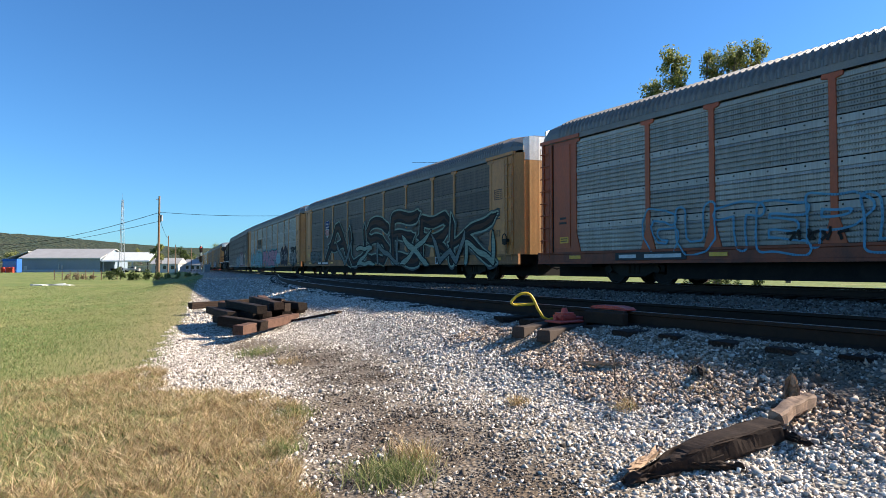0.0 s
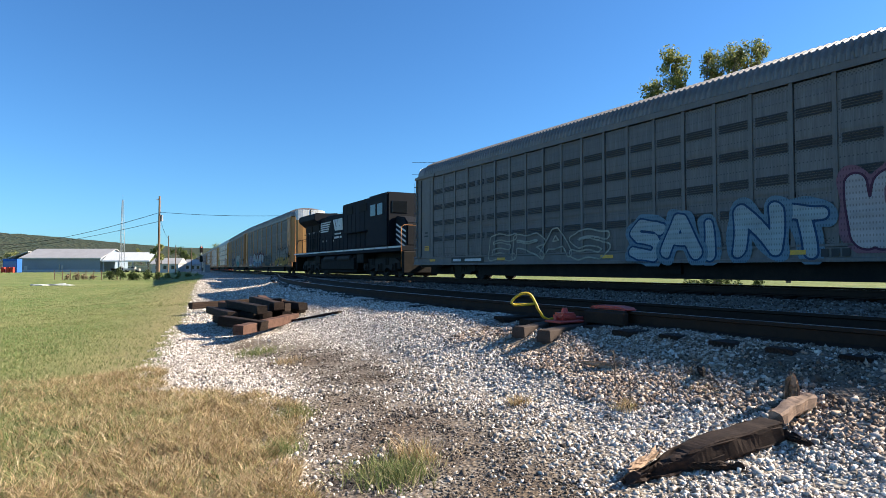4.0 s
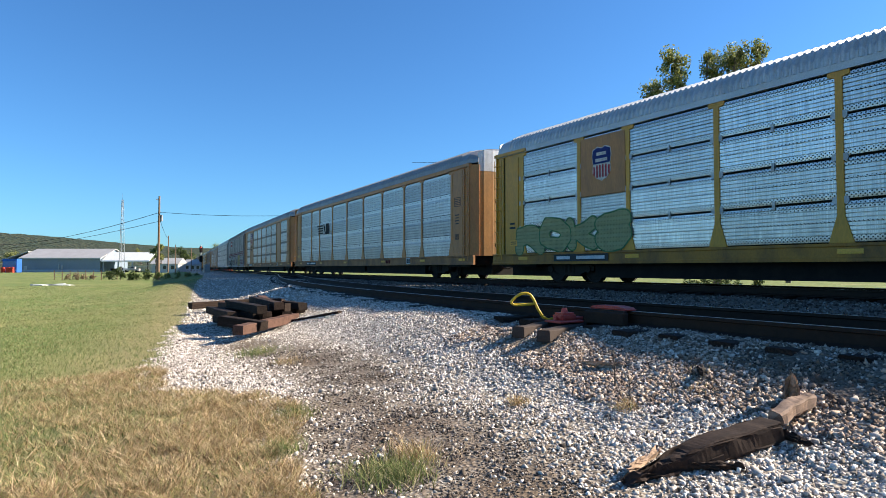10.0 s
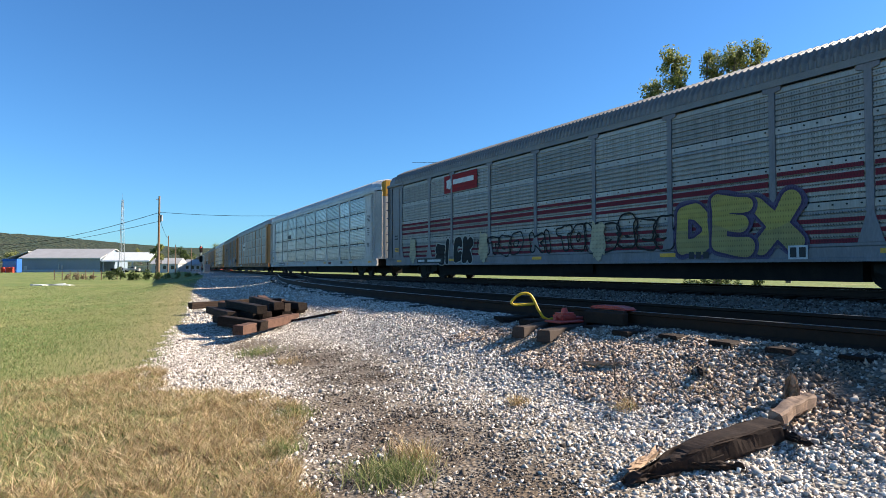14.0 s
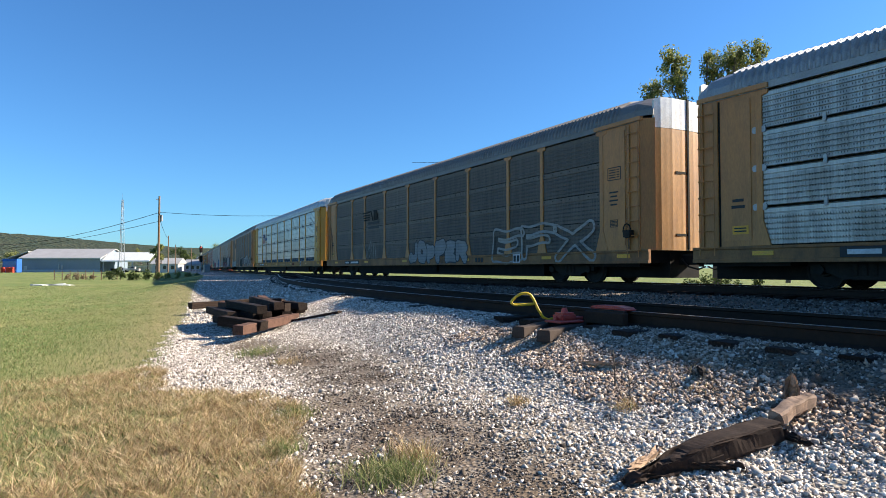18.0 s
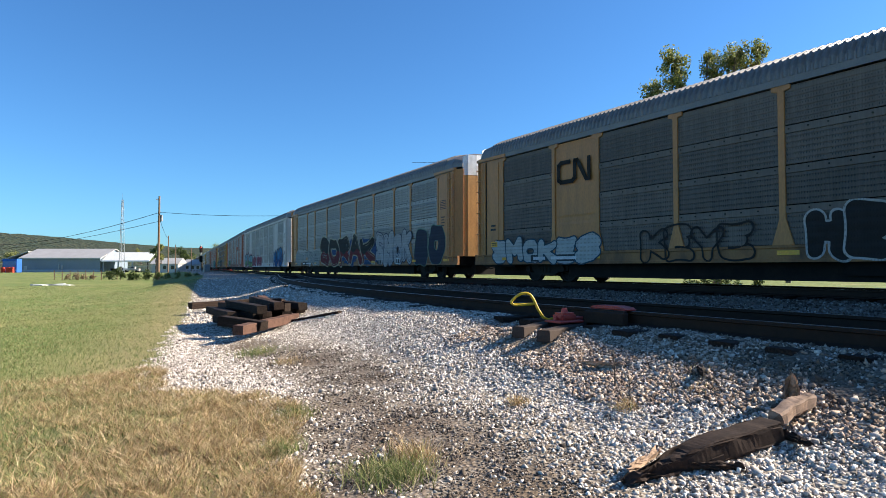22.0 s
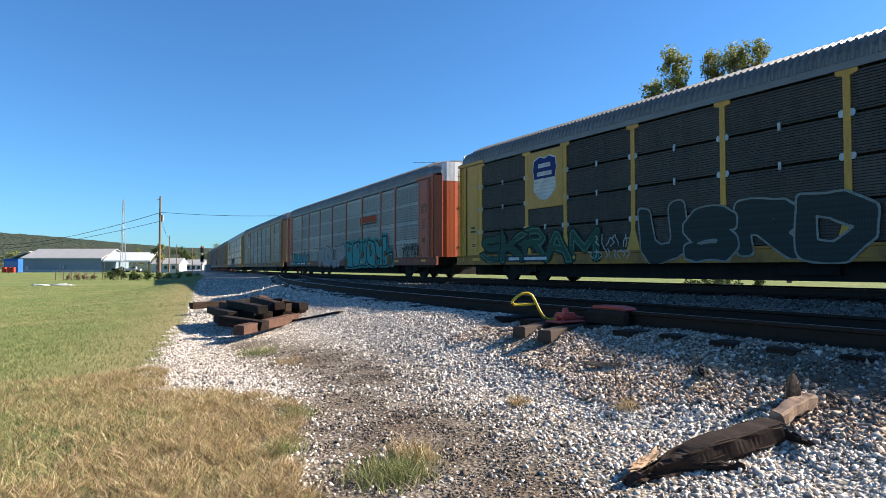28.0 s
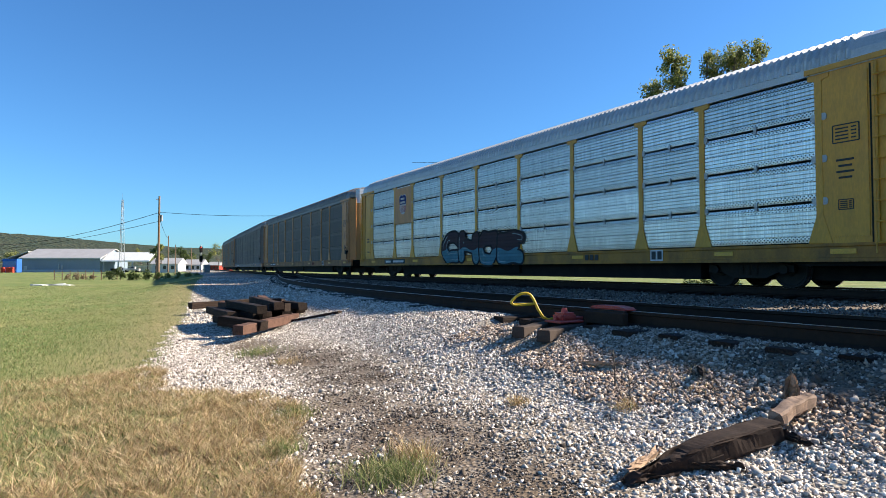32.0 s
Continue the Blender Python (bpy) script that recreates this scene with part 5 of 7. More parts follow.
scrawl(c, -7.4, 1.35, 3.4, 0.25, GREY_W, 14, 18, 0.014)
part("quality_sign", plate_bm(0.55, 0.5), spray((0.78, 0.40, 0.015)), c, "yellow notice plate", on_side(12.62, 3.38, 0.06))
lettered(c, "sign_writing", "Quality", 12.83, 3.36, 0.42, 0.12, INK, 0.01, 0.07)
lettered(c, "sign_writing", "Auto Rack", 12.86, 3.19, 0.47, 0.11, INK, 0.01, 0.07)
lettered(c, "stencil", "B-1613", 12.74, 2.56, 0.34, 0.1, INK, 0.01, 0.06)

c = car_row("yellow", "silver", "yellow car carrier with bright galvanised panels and a pink bubble tag", 7, clips=True)
part("badge_panel", soft_box(-0.05, 0.0, 7.14, 8.94, 2.65, 4.45, 0.01), PAINT["tan"], c, at=on_side(0, 0, 0.0))
shield(c, 8.04, 3.6, 0.8, 1.05)
bow(c, "GOSH", -9.0, 0.8, 4.8, 1.35, (0.44, 0.37, 0.36), (0.10, 0.035, 0.04), None, 19, 0, 0.03, r=0.2)
part("graffiti", plate_bm(5.0, 0.26), spray((0.50, 0.13, 0.015)), c, "orange sprayed patch on the sill", on_side(-9.0, 0.78, 0.052))
scrawl(c, -9.0, 0.66, 5.2, 0.45, (0.10, 0.04, 0.03), 7, 119, 0.016, 0.062)
bow(c, "ROKS", 9.6, 0.98, 5.2, 1.1, (0.34, 0.37, 0.20), GREEN_S, None, 23, r=0.2)

c = car_row("tan", "bright", "tan car carrier with dull silver perforated panels and black mark", 8, roof=ROOF_MID)
arrow_mark(c, 6.2, 3.1, 2.7, DARK)

c = car_row("tan", "banded", "tan car carrier with solid tan panels between silver ones", 9, plain=(1, 7), cap="tan", doors="white", roof=ROOF_MID)
shield(c, 8.04, 3.75, 1.35, 1.35)
for words, z in (("BUILDING", 2.72), ("AMERICA", 2.42)):
    lettered(c, "side_writing", words, 8.86, z, 1.62, 0.2, INK, 0.015, 0.03)

c = car_row("lilac", "pale", "grey car carrier with dark red stripes and a red sign", 10)
part("side_sign", plate_bm(2.6, 0.75), spray((0.30, 0.02, 0.03)), c, "red sign with plain bars", on_side(6.35, 4.05, 0.04))
part("sign_bar", plate_bm(1.6, 0.2), CREAM, c, "", on_side(6.1, 4.1, 0.05))
part("sign_mark", blob_bm(3, 0.4, 0.4), CREAM, c, "", on_side(7.25, 4.05, 0.05))
for i, (z, h) in enumerate(((2.55, 0.09), (2.35, 0.13), (2.12, 0.09), (1.45, 0.09), (1.22, 0.09), (1.02, 0.09))):
    for a, w in zip(STARTS, WIDTHS):
        part("stripe", kept("stripe|%g|%g" % (w, h), lambda: plate_bm(w - 0.2, h)), spray((0.17, 0.02, 0.04)), c, at=on_side(a + w / 2, z, 0.03))
bow(c, "DEX", -6.0, 0.75, 3.1, 1.4, (0.44, 0.38, 0.12), (0.07, 0.05, 0.13), (0.10, 0.09, 0.18), 24, r=0.15, low=(0.36, 0.31, 0.14), halo=0.08)
bow(c, "SICK", 6.9, 0.64, 3.0, 1.05, DARK, STEEL_W, None, 25, r=0.19)
bow(c, "UTSO", 3.6, 0.95, 2.8, 0.75, None, DARK, None, 26, r=0.18)
bow(c, "KITO", 0.3, 0.95, 2.8, 0.8, None, DARK, None, 27, r=0.18)
bow(c, "USSES", -2.7, 0.95, 3.4, 0.95, None, DARK, None, 28, r=0.18)
for y in (10.6, -1.6, 4.6):
    part("graffiti", blob_bm(29, 0.6, 1.1), spray(SAND_W), c, "pale sprayed shape", on_side(y, 1.3, 0.06))

c = car_row("white", "silver", "white car carrier with bright galvanised perforated panels", 11, cap="yellow")
part("mark", plate_bm(1.2, 0.3), INK, c, "dark mark", on_side(6.4, 3.0, 0.04))

c = car_row("tan", "slate", "tan car carrier with dull silver panels and a white sign", 12, clips=True, roof=ROOF_MID)
part("side_sign", plate_bm(2.75, 0.75), CREAM, c, "white sign with a plain bar", on_side(6.0, 3.0, 0.04))
part("sign_bar", plate_bm(1.8, 0.2), INK, c, "", on_side(5.9, 3.02, 0.05))

c = car_row("tan", "dark", "tan car carrier with dark grey panels and white tags", 13)
arrow_mark(c, 6.2, 3.35, 2.2, DARK)
for z in (2.95, 2.7):
    part("mark_bar", plate_bm(1.5, 0.14), INK, c, "", on_side(5.7, z, 0.04))
scrawl(c, 6.0, 1.0, 1.5, 0.9, GREY_W, 6, 31, 0.018)
bubbles(c, "JOPPER", -1.5, 0.66, 5.4, 1.0, (0.30, 0.32, 0.35), (0.08, 0.085, 0.10), 32)
bow(c, "EFX", -8.8, 0.7, 5.4, 1.3, None, (0.36, 0.37, 0.38), None, 33, 0, 0.05)
scrawl(c, 12.7, 1.2, 0.8, 2.0, DARK, 5, 34, 0.02, 0.06)

c = car_row("yellow", "silver", "yellow car carrier with bright galvanised panels and a shield badge", 14, clips=True)
shield(c, 8.04, 3.3, 0.95, 1.1)
part("mark", plate_bm(0.9, 0.3), spray((0.05, 0.15, 0.4)), c, "blue mark", on_side(6.9, 3.3, 0.04))
for y, w in zip(STARTS[:8], WIDTHS):
    part("graffiti", plate_bm(w - 0.4, 0.24), spray((0.022, 0.035, 0.065)), c, "dark blue sprayed band", on_side(y + w / 2, 1.12, 0.024))
    scrawl(c, y + w / 2, 1.0, w - 0.45, 0.23, (0.17, 0.25, 0.34), 9, 35 + int(y), 0.018, 0.03)

c = car_row("tan", "dark", "tan car carrier with dark panels and black and white graffiti", 15, plain=(7,))
worm_mark(c, 8.04, 3.55, 1.5, DARK)
bubbles(c, "SMOKES", 9.8, 0.62, 5.4, 0.85, (0.42, 0.47, 0.50), (0.04, 0.08, 0.13), 36)
bow(c, "KEYE", 3.8, 0.64, 3.2, 0.95, None, DARK, None, 37, r=0.18)
bubbles(c, "HEEK", -0.7, 0.64, 3.2, 1.15, DARK, (0.45, 0.45, 0.46), 38)
bow(c, "FRX", -7.2, 0.62, 5.6, 1.3, (0.46, 0.46, 0.48), DARK, None, 39, 0, 0.06, core=(0.26, 0.28, 0.30), r=0.17, square=4.0)
for k, (y, z, w) in enumerate(((-5.6, 1.3, 0.5), (-6.9, 1.5, 0.35), (-8.2, 1.2, 0.3), (-9.3, 1.55, 0.28))):
    part("graffiti", blob_bm(90 + k, w, w), spray((0.10, 0.105, 0.12)), c, "grey sprayed dot", on_side(y, z, 0.066))
scrawl(c, -11.0, 0.8, 2.0, 1.0, GREY_W, 6, 40, 0.025)

c = car_row("tan", "pale", "tan car carrier with grey panels and red bubble lettering", 16)
CREAM_S = (0.46, 0.43, 0.34)
for y, w, h in ((4.3, 2.2, 1.0), (2.2, 2.6, 1.2), (-0.4, 2.6, 1.5), (-3.4, 3.0, 1.5)):
    part("graffiti_cloud", blob_bm(41 + int(y), w, h), spray((0.04, 0.085, 0.22)), c, at=on_side(y, 1.4, 0.047))
bow(c, "SORAK", 0.7, 0.64, 9.8, 1.75, (0.035, 0.032, 0.03), CREAM_S, None, 41, -0.15, 0.05, low=(0.17, 0.025, 0.03), shine=(0.30, 0.28, 0.22), r=0.17, wild=0.1)
bubbles(c, "SMOK", -6.9, 0.62, 4.6, 1.65, (0.40, 0.41, 0.44), (0.025, 0.035, 0.09), 42, shine=(0.02, 0.03, 0.08))
bubbles(c, "SPOXE", 9.1, 0.64, 6.2, 1.0, (0.34, 0.36, 0.36), (0.46, 0.47, 0.47), 43, shine=(0.06, 0.07, 0.08))
bubbles(c, "BO", -11.0, 0.62, 2.8, 1.9, (0.03, 0.04, 0.07), (0.16, 0.26, 0.22), 44)
for y, z, w in ((-2.6, 2.75, 0.5), (-3.2, 2.95, 0.35), (3.2, 2.3, 0.35), (6.0, 1.9, 0.35)):
    for a, b in ((w, 0.05), (0.05, w)):
        part("graffiti_spark", plate_bm(a, b), spray(CREAM_S), c, at=on_side(y, z, 0.03 if a > b else 0.032))
scrawl(c, -4.1, 1.6, 1.0, 0.7, DARK, 8, 45, 0.014, 0.06)

c = car_row("white", "pale", "dull white car carrier with solid and perforated panels and graffiti", 17, plain=(1, 7), cap="tan", doors="white")
bow(c, "NILES", 9.2, 0.64, 5.7, 1.35, (0.20, 0.42, 0.50), DARK, (0.30, 0.14, 0.20), 46, 0, 0.05, low=(0.13, 0.34, 0.13), r=0.16)
bow(c, "KOWEE UNCER", 3.3, 0.68, 7.0, 0.95, (0.27, 0.05, 0.085), (0.42, 0.30, 0.34), None, 47, r=0.18)
bow(c, "NUMS", -9.2, 0.62, 4.0, 1.5, (0.03, 0.20, 0.44), (0.02, 0.025, 0.06), None, 48, 0, 0.05, low=(0.015, 0.10, 0.32), shine=(0.25, 0.42, 0.55), wild=0.08)
scrawl(c, -11.4, 0.9, 1.8, 1.1, (0.03, 0.06, 0.2), 6, 49, 0.03)

c = car_row("orange", "pale", "orange car carrier with pale silver panels and dark green scrawl", 18)
part("mark", plate_bm(2.4, 0.34), spray((0.42, 0.08, 0.03)), c, "orange-red mark", on_side(-5.2, 3.15, 0.04))
part("mark_bar", plate_bm(2.6, 0.08), INK, c, "", on_side(-5.2, 2.9, 0.04))
bow(c, "OLUR", 0.8, 0.7, 7.8, 1.05, None, (0.03, 0.06, 0.04), None, 50, 0, 0.03, wild=0.15)
bow(c, "KREM", 7.6, 0.66, 4.6, 0.95, (0.13, 0.24, 0.16), (0.02, 0.04, 0.03), None, 150, wild=0.12)

c = car_row("yellow", "brown", "yellow car carrier with rusty brown panels and pale blue graffiti", 19, clips=True)
part("badge_panel", soft_box(-0.05, 0.0, 7.14, 8.94, 2.5, 4.45, 0.01), PAINT["yellow"], c, at=on_side(0, 0, 0.0))
shield(c, 8.04, 3.5, 1.25, 1.55, plain_low=True)
bow(c, "USRD", 1.1, 0.64, 5.8, 1.5, (0.035, 0.048, 0.05), (0.26, 0.29, 0.29), None, 51, 0, 0.03, r=0.16, square=3.0)
scrawl(c, 5.0, 1.1, 1.4, 0.35, (0.4, 0.42, 0.42), 7, 52, 0.02)
scrawl(c, 5.1, 0.75, 1.6, 0.3, (0.4, 0.42, 0.42), 9, 152, 0.02)
bow(c, "SKRAM", 8.7, 0.64, 6.2, 1.15, (0.035, 0.10, 0.075), (0.015, 0.025, 0.02), None, 53, wild=0.25, shine=(0.10, 0.24, 0.20))
bow(c, "KEYS", -4.9, 0.64, 5.0, 1.4, None, (0.22, 0.24, 0.25), None, 55, 0, 0.03)

c = car_row("orange", "pale", "orange car carrier with pale panels and teal block graffiti", 20)
part("mark", plate_bm(2.5, 0.36), spray((0.42, 0.08, 0.03)), c, "orange-red mark", on_side(-5.2, 3.2, 0.04))
part("mark_bar", plate_bm(2.6, 0.09), INK, c, "", on_side(-5.2, 2.95, 0.04))
bow(c, "ESUOML", -5.1, 0.62, 7.0, 1.45, (0.07, 0.34, 0.36), (0.015, 0.02, 0.025), (0.06, 0.27, 0.28), 56, 0, 0.05, r=0.17, square=8.0)
for k, (y, z, w) in enumerate(((-2.1, 1.6, 0.35), (-3.6, 1.75, 0.3), (-4.4, 1.2, 0.4), (-5.6, 1.65, 0.35), (-6.5, 1.1, 0.35), (-7.2, 1.8, 0.4), (-7.8, 1.2, 0.35), (-1.5, 0.8, 0.6), (-8.4, 0.85, 0.6))):
    part("graffiti", blob_bm(93 + k, w, w), spray((0.17, 0.10, 0.05)), c, "brown sprayed disc", on_side(y, z, 0.068))
bow(c, "ROUP", 1.6, 0.62, 5.4, 1.1, (0.36, 0.34, 0.35), (0.46, 0.45, 0.46), (0.24, 0.22, 0.23), 57, r=0.17)
bow(c, "UBANK", 9.6, 0.62, 5.0, 0.95, (0.06, 0.30, 0.34), DARK, None, 58, wild=0.18, shine=(0.2, 0.42, 0.44))
scrawl(c, -11.0, 1.0, 2.0, 0.6, DARK, 12, 59, 0.02)
scrawl(c, -11.0, 1.3, 1.7, 0.35, DARK, 9, 159, 0.016, 0.066)

c = car_row("sand", "pale", "sand-coloured car carrier with solid panels and a white bent mark", 21, plain=(1, 7), cap=False, doors="white")
worm_mark(c, 8.04, 3.6, 1.75, (0.55, 0.55, 0.55))
part("mark_bar", plate_bm(1.6, 0.12), CREAM, c, "", on_side(8.3, 2.95, 0.03))

c = car_row("yellow", "silver", "yellow car carrier with bright galvanised panels and dark blue graffiti", 22, clips=True)
part("badge_panel", soft_box(-0.05, 0.0, 7.14, 8.94, 2.65, 4.45, 0.01), PAINT["tan"], c, at=on_side(0, 0, 0.0))
shield(c, 8.04, 3.6, 0.8, 1.0)
bow(c, "CHOE", 1.3, 0.62, 5.6, 1.3, (0.055, 0.035, 0.045), DARK, None, 60, 0, 0.05, low=(0.08, 0.22, 0.30), shine=(0.24, 0.36, 0.42), r=0.18)

c = car_row("tan", "dark", "tan car carrier with dark panels near the train's end", 23)
c = car_row("grey", "dark", "dull grey car carrier with dark weathered panels", 24, doors="tan")
c = car_row("tan", "dark", "tan car carrier with dark panels, last of the train", 25)


# ---- movement ----
def riding(middle, reach):
    """Pose of a vehicle whose middle is at that distance along the line, on bogies that far from it."""
    a, b = along(middle - reach), along(middle + reach)
    turn = math.atan2(b[0] - a[0], b[1] - a[1])
    return pose((a[0] + b[0]) / 2, (a[1] + b[1]) / 2, 0, 0, 0, -math.degrees(turn))


def motions():
    ends = (JOINTS[0] - 28.5,) + JOINTS
    for i, car in enumerate(CARS):
        middle = (ends[i] + ends[i + 1]) / 2
        walk(car, [(t, riding(middle - SPEED * t, 6.9 if i == LOCO_AT else 9.95)) for t in np.arange(0, 32.01, 0.5)])
        # wheels turn while they pass the place
        for ws, off, y, r in WHEELS:
            if ws.parent.parent is not car:
                continue
            t0, t1 = (middle + off - 40) / SPEED, (middle + off + 3) / SPEED
            first, last = max(0, math.ceil(t0 * FPS)), min(32 * FPS, math.floor(t1 * FPS))
            rest = pose(0, y, r)
            if last - first < 2:
                continue
            rows = [(0.0, rest)] if first > 0 else []
            for k in range(first, last + 1):
                turned = (k - first) / FPS * SPEED / r
                rows.append((k / FPS, Matrix.Translation((0, y, r)) @ Matrix.Rotation(turned, 4, "X")))
            if last < 32 * FPS:
                rows.append((32.0, rows[-1][1]))
            walk(ws, rows)
# ---- things beside the tracks ----
RIGHT = Vector((math.cos(PHI), -math.sin(PHI), 0))
YELLOW = worn("yellow lever paint", (0.62, 0.42, 0.02), 0.4, amount=0.25, dirt=(0.12, 0.08, 0.03), spread=0.0)
REDP = worn("faded red paint", (0.50, 0.06, 0.045), 0.5, amount=0.35, scale=9, spread=0.0)


def lay(name, a, b, label, group="", seed=1, length=2.55, wide=0.23, high=0.18, mat=None):
    """A loose timber whose top runs from a towards b."""
    a, b = Vector(a), Vector(b)
    d = (b - a).normalized()
    mid = (a + b) / 2
    turn = d.to_track_quat("X", "Z").to_matrix().to_4x4()
    ob = new(name, timber_mesh(name, length, wide, high, 0.012, seed, 0.03))
    if mat:
        ob.data.materials[0] = mat
    ob.matrix_basis = Matrix.Translation(mid) @ turn
    return tagged(ob, label, "railway tie", group)


WEATHERED = worn("weathered grey timber", (0.065, 0.048, 0.039), 0.9, dirt=(0.02, 0.014, 0.011), amount=0.8, scale=5, grain=40)
RED_TIE = worn("red-brown timber", (0.12, 0.066, 0.048), 0.9, dirt=(0.03, 0.018, 0.014), amount=0.7, scale=6, grain=40)
PILE = (
    ((3.19, 14.3, -0.16), (3.12, 11.7, -0.17)), ((3.62, 14.9, -0.15), (3.68, 12.4, -0.16)), ((4.2, 15.2, -0.18), (4.4, 12.7, -0.19)),
    ((2.86, 14.9, -0.35), (2.88, 12.3, -0.36)), ((3.32, 14.7, -0.34), (3.36, 12.2, -0.35)), ((3.78, 15.0, -0.34), (3.86, 12.5, -0.35)), ((4.45, 15.4, -0.37), (4.2, 12.9, -0.37)),
    ((2.75, 14.6, -0.52), (2.85, 12.1, -0.54)), ((3.3, 14.9, -0.53), (3.45, 12.4, -0.53)), ((3.9, 15.1, -0.53), (4.0, 12.6, -0.53)), ((4.5, 15.0, -0.5), (4.62, 12.5, -0.5)),
)
pile_rng = random.Random(8)
for i, (a, b) in enumerate(PILE):
    a, b = [(x + 0.02 + pile_rng.uniform(-0.16, 0.16), y + 0.15 + pile_rng.uniform(-0.35, 0.35), z - 0.085 + pile_rng.uniform(-0.035, 0.035)) for x, y, z in (a, b)]
    lay("railway_tie", a, b, "dark creosoted railway tie in a rough pile", "pile of old ties", i + 2, 2.5, 0.2, 0.155)
lay("railway_tie", (3.02, 18.2, -0.50), (5.2, 18.9, -0.46), "dark railway tie lying behind the pile", "pile of old ties", 21)
lay("railway_tie", (2.45, 10.75, -0.53), (4.15, 12.75, -0.5), "red-brown railway tie leaning against the pile", "pile of old ties", 22, 2.5, 0.2, 0.17, RED_TIE)
for i in range(7):
    x, y, z = 4.0 + pile_rng.uniform(-0.9, 0.9), 13.2 + pile_rng.uniform(-0.5, 0.9), -0.3 + pile_rng.uniform(-0.18, 0.08)
    a = radians(pile_rng.uniform(60, 125))
    lay("railway_tie", (x, y, z), (x + math.cos(a) * 1.4, y + math.sin(a) * 1.4, z + pile_rng.uniform(-0.16, 0.1)), "short broken railway tie in a rough pile", "pile of old ties", 50 + i, pile_rng.uniform(1.3, 2.1), 0.2, 0.16, RED_TIE if i % 3 == 0 else None)
lay("railway_tie", (2.5, 11.9, -0.44), (3.0, 11.2, -0.5), "broken stub of a railway tie", "pile of old ties", 23, 1.0)
lay("timber_plank", (3.87, 12.49, -0.63), (4.56, 11.31, -0.38), "thin dark plank lying on gravel", "", 24, 1.4, 0.14, 0.05)

for a, b, n in (((4.66, 5.76, -0.24), (7.0, 6.70, -0.215), 31), ((4.64, 5.30, -0.24), (7.0, 6.25, -0.215), 32)):
    lay("head_tie", a, b, "long weathered tie carrying the switch lever", "lever ties", n, 2.75, 0.17, 0.13, WEATHERED)


def lever():
    """Ground lever: red cast housing, bent yellow handle, connecting rod."""
    base = thing("ground_lever", pose(5.33, 5.76, -0.222) @ Matrix.Scale(0.94, 4), "red cast ground lever with a bent yellow handle on timbers", "switch lever")
    bm = soft_box(-0.22, 0.22, -0.16, 0.16, 0.0, 0.03, 0.01)
    part("base_plate", bm, REDP, base)
    part("housing", soft_box(-0.13, 0.13, -0.11, 0.11, 0.03, 0.13, 0.03, 2), REDP, base)
    bm = bmesh.new()
    rod(bm, (0, 0, 0.13), (0, 0, 0.19), 0.05, 12, 0.035)
    part("pivot_cap", bm, REDP, base)
    bm = bmesh.new()
    rod(bm, (-0.16, 0.02, 0.06), (0.3, -0.02, 0.04), 0.03, 10)
    part("foot_pedal", bm, REDP, base)
    bm = bmesh.new()
    tube(bm, [(-0.02, 0.10, 0.06), (-0.13, 0.17, 0.03), (-0.20, 0.20, 0.06), (-0.25, 0.24, 0.16), (-0.30, 0.28, 0.30), (-0.33, 0.30, 0.36), (-0.37, 0.33, 0.385), (-0.43, 0.37, 0.38), (-0.50, 0.41, 0.335), (-0.545, 0.44, 0.285), (-0.55, 0.445, 0.25), (-0.52, 0.43, 0.225), (-0.44, 0.38, 0.225), (-0.29, 0.28, 0.24)], 0.019, 10)
    for f in bm.faces:
        f.smooth = True
    part("handle", bm, YELLOW, base, "bent yellow steel handle")
    bm = bmesh.new()
    rod(bm, (0.2, 0.0, 0.02), (1.4, 0.15, 0.0), 0.02, 8)
    part("connecting_rod", bm, RUST, base)


lever()


def derail():
    base = thing("derail", pose(5.695, 5.28, -0.05), "faded red hinged derail block lying on the siding rail", "derail")
    bm = bmesh.new()
    prism(bm, ((-0.30, 0.0), (-0.27, 0.035), (-0.12, 0.055), (0.22, 0.05), (0.29, 0.03), (0.31, 0.0)), -0.13, 0.09)
    bmesh.ops.bevel(bm, geom=bm.edges[:], offset=0.02, segments=2, affect="EDGES")
    part("block", bm, REDP, base)
    part("hinge_plate", soft_box(-0.2, -0.1, -0.32, 0.32, -0.17, -0.02, 0.01), RUST, base)
    bm = bmesh.new()
    rod(bm, (-0.13, -0.3, -0.02), (-0.13, 0.3, -0.02), 0.025, 8)
    part("hinge_pin", bm, RUST, base)


derail()


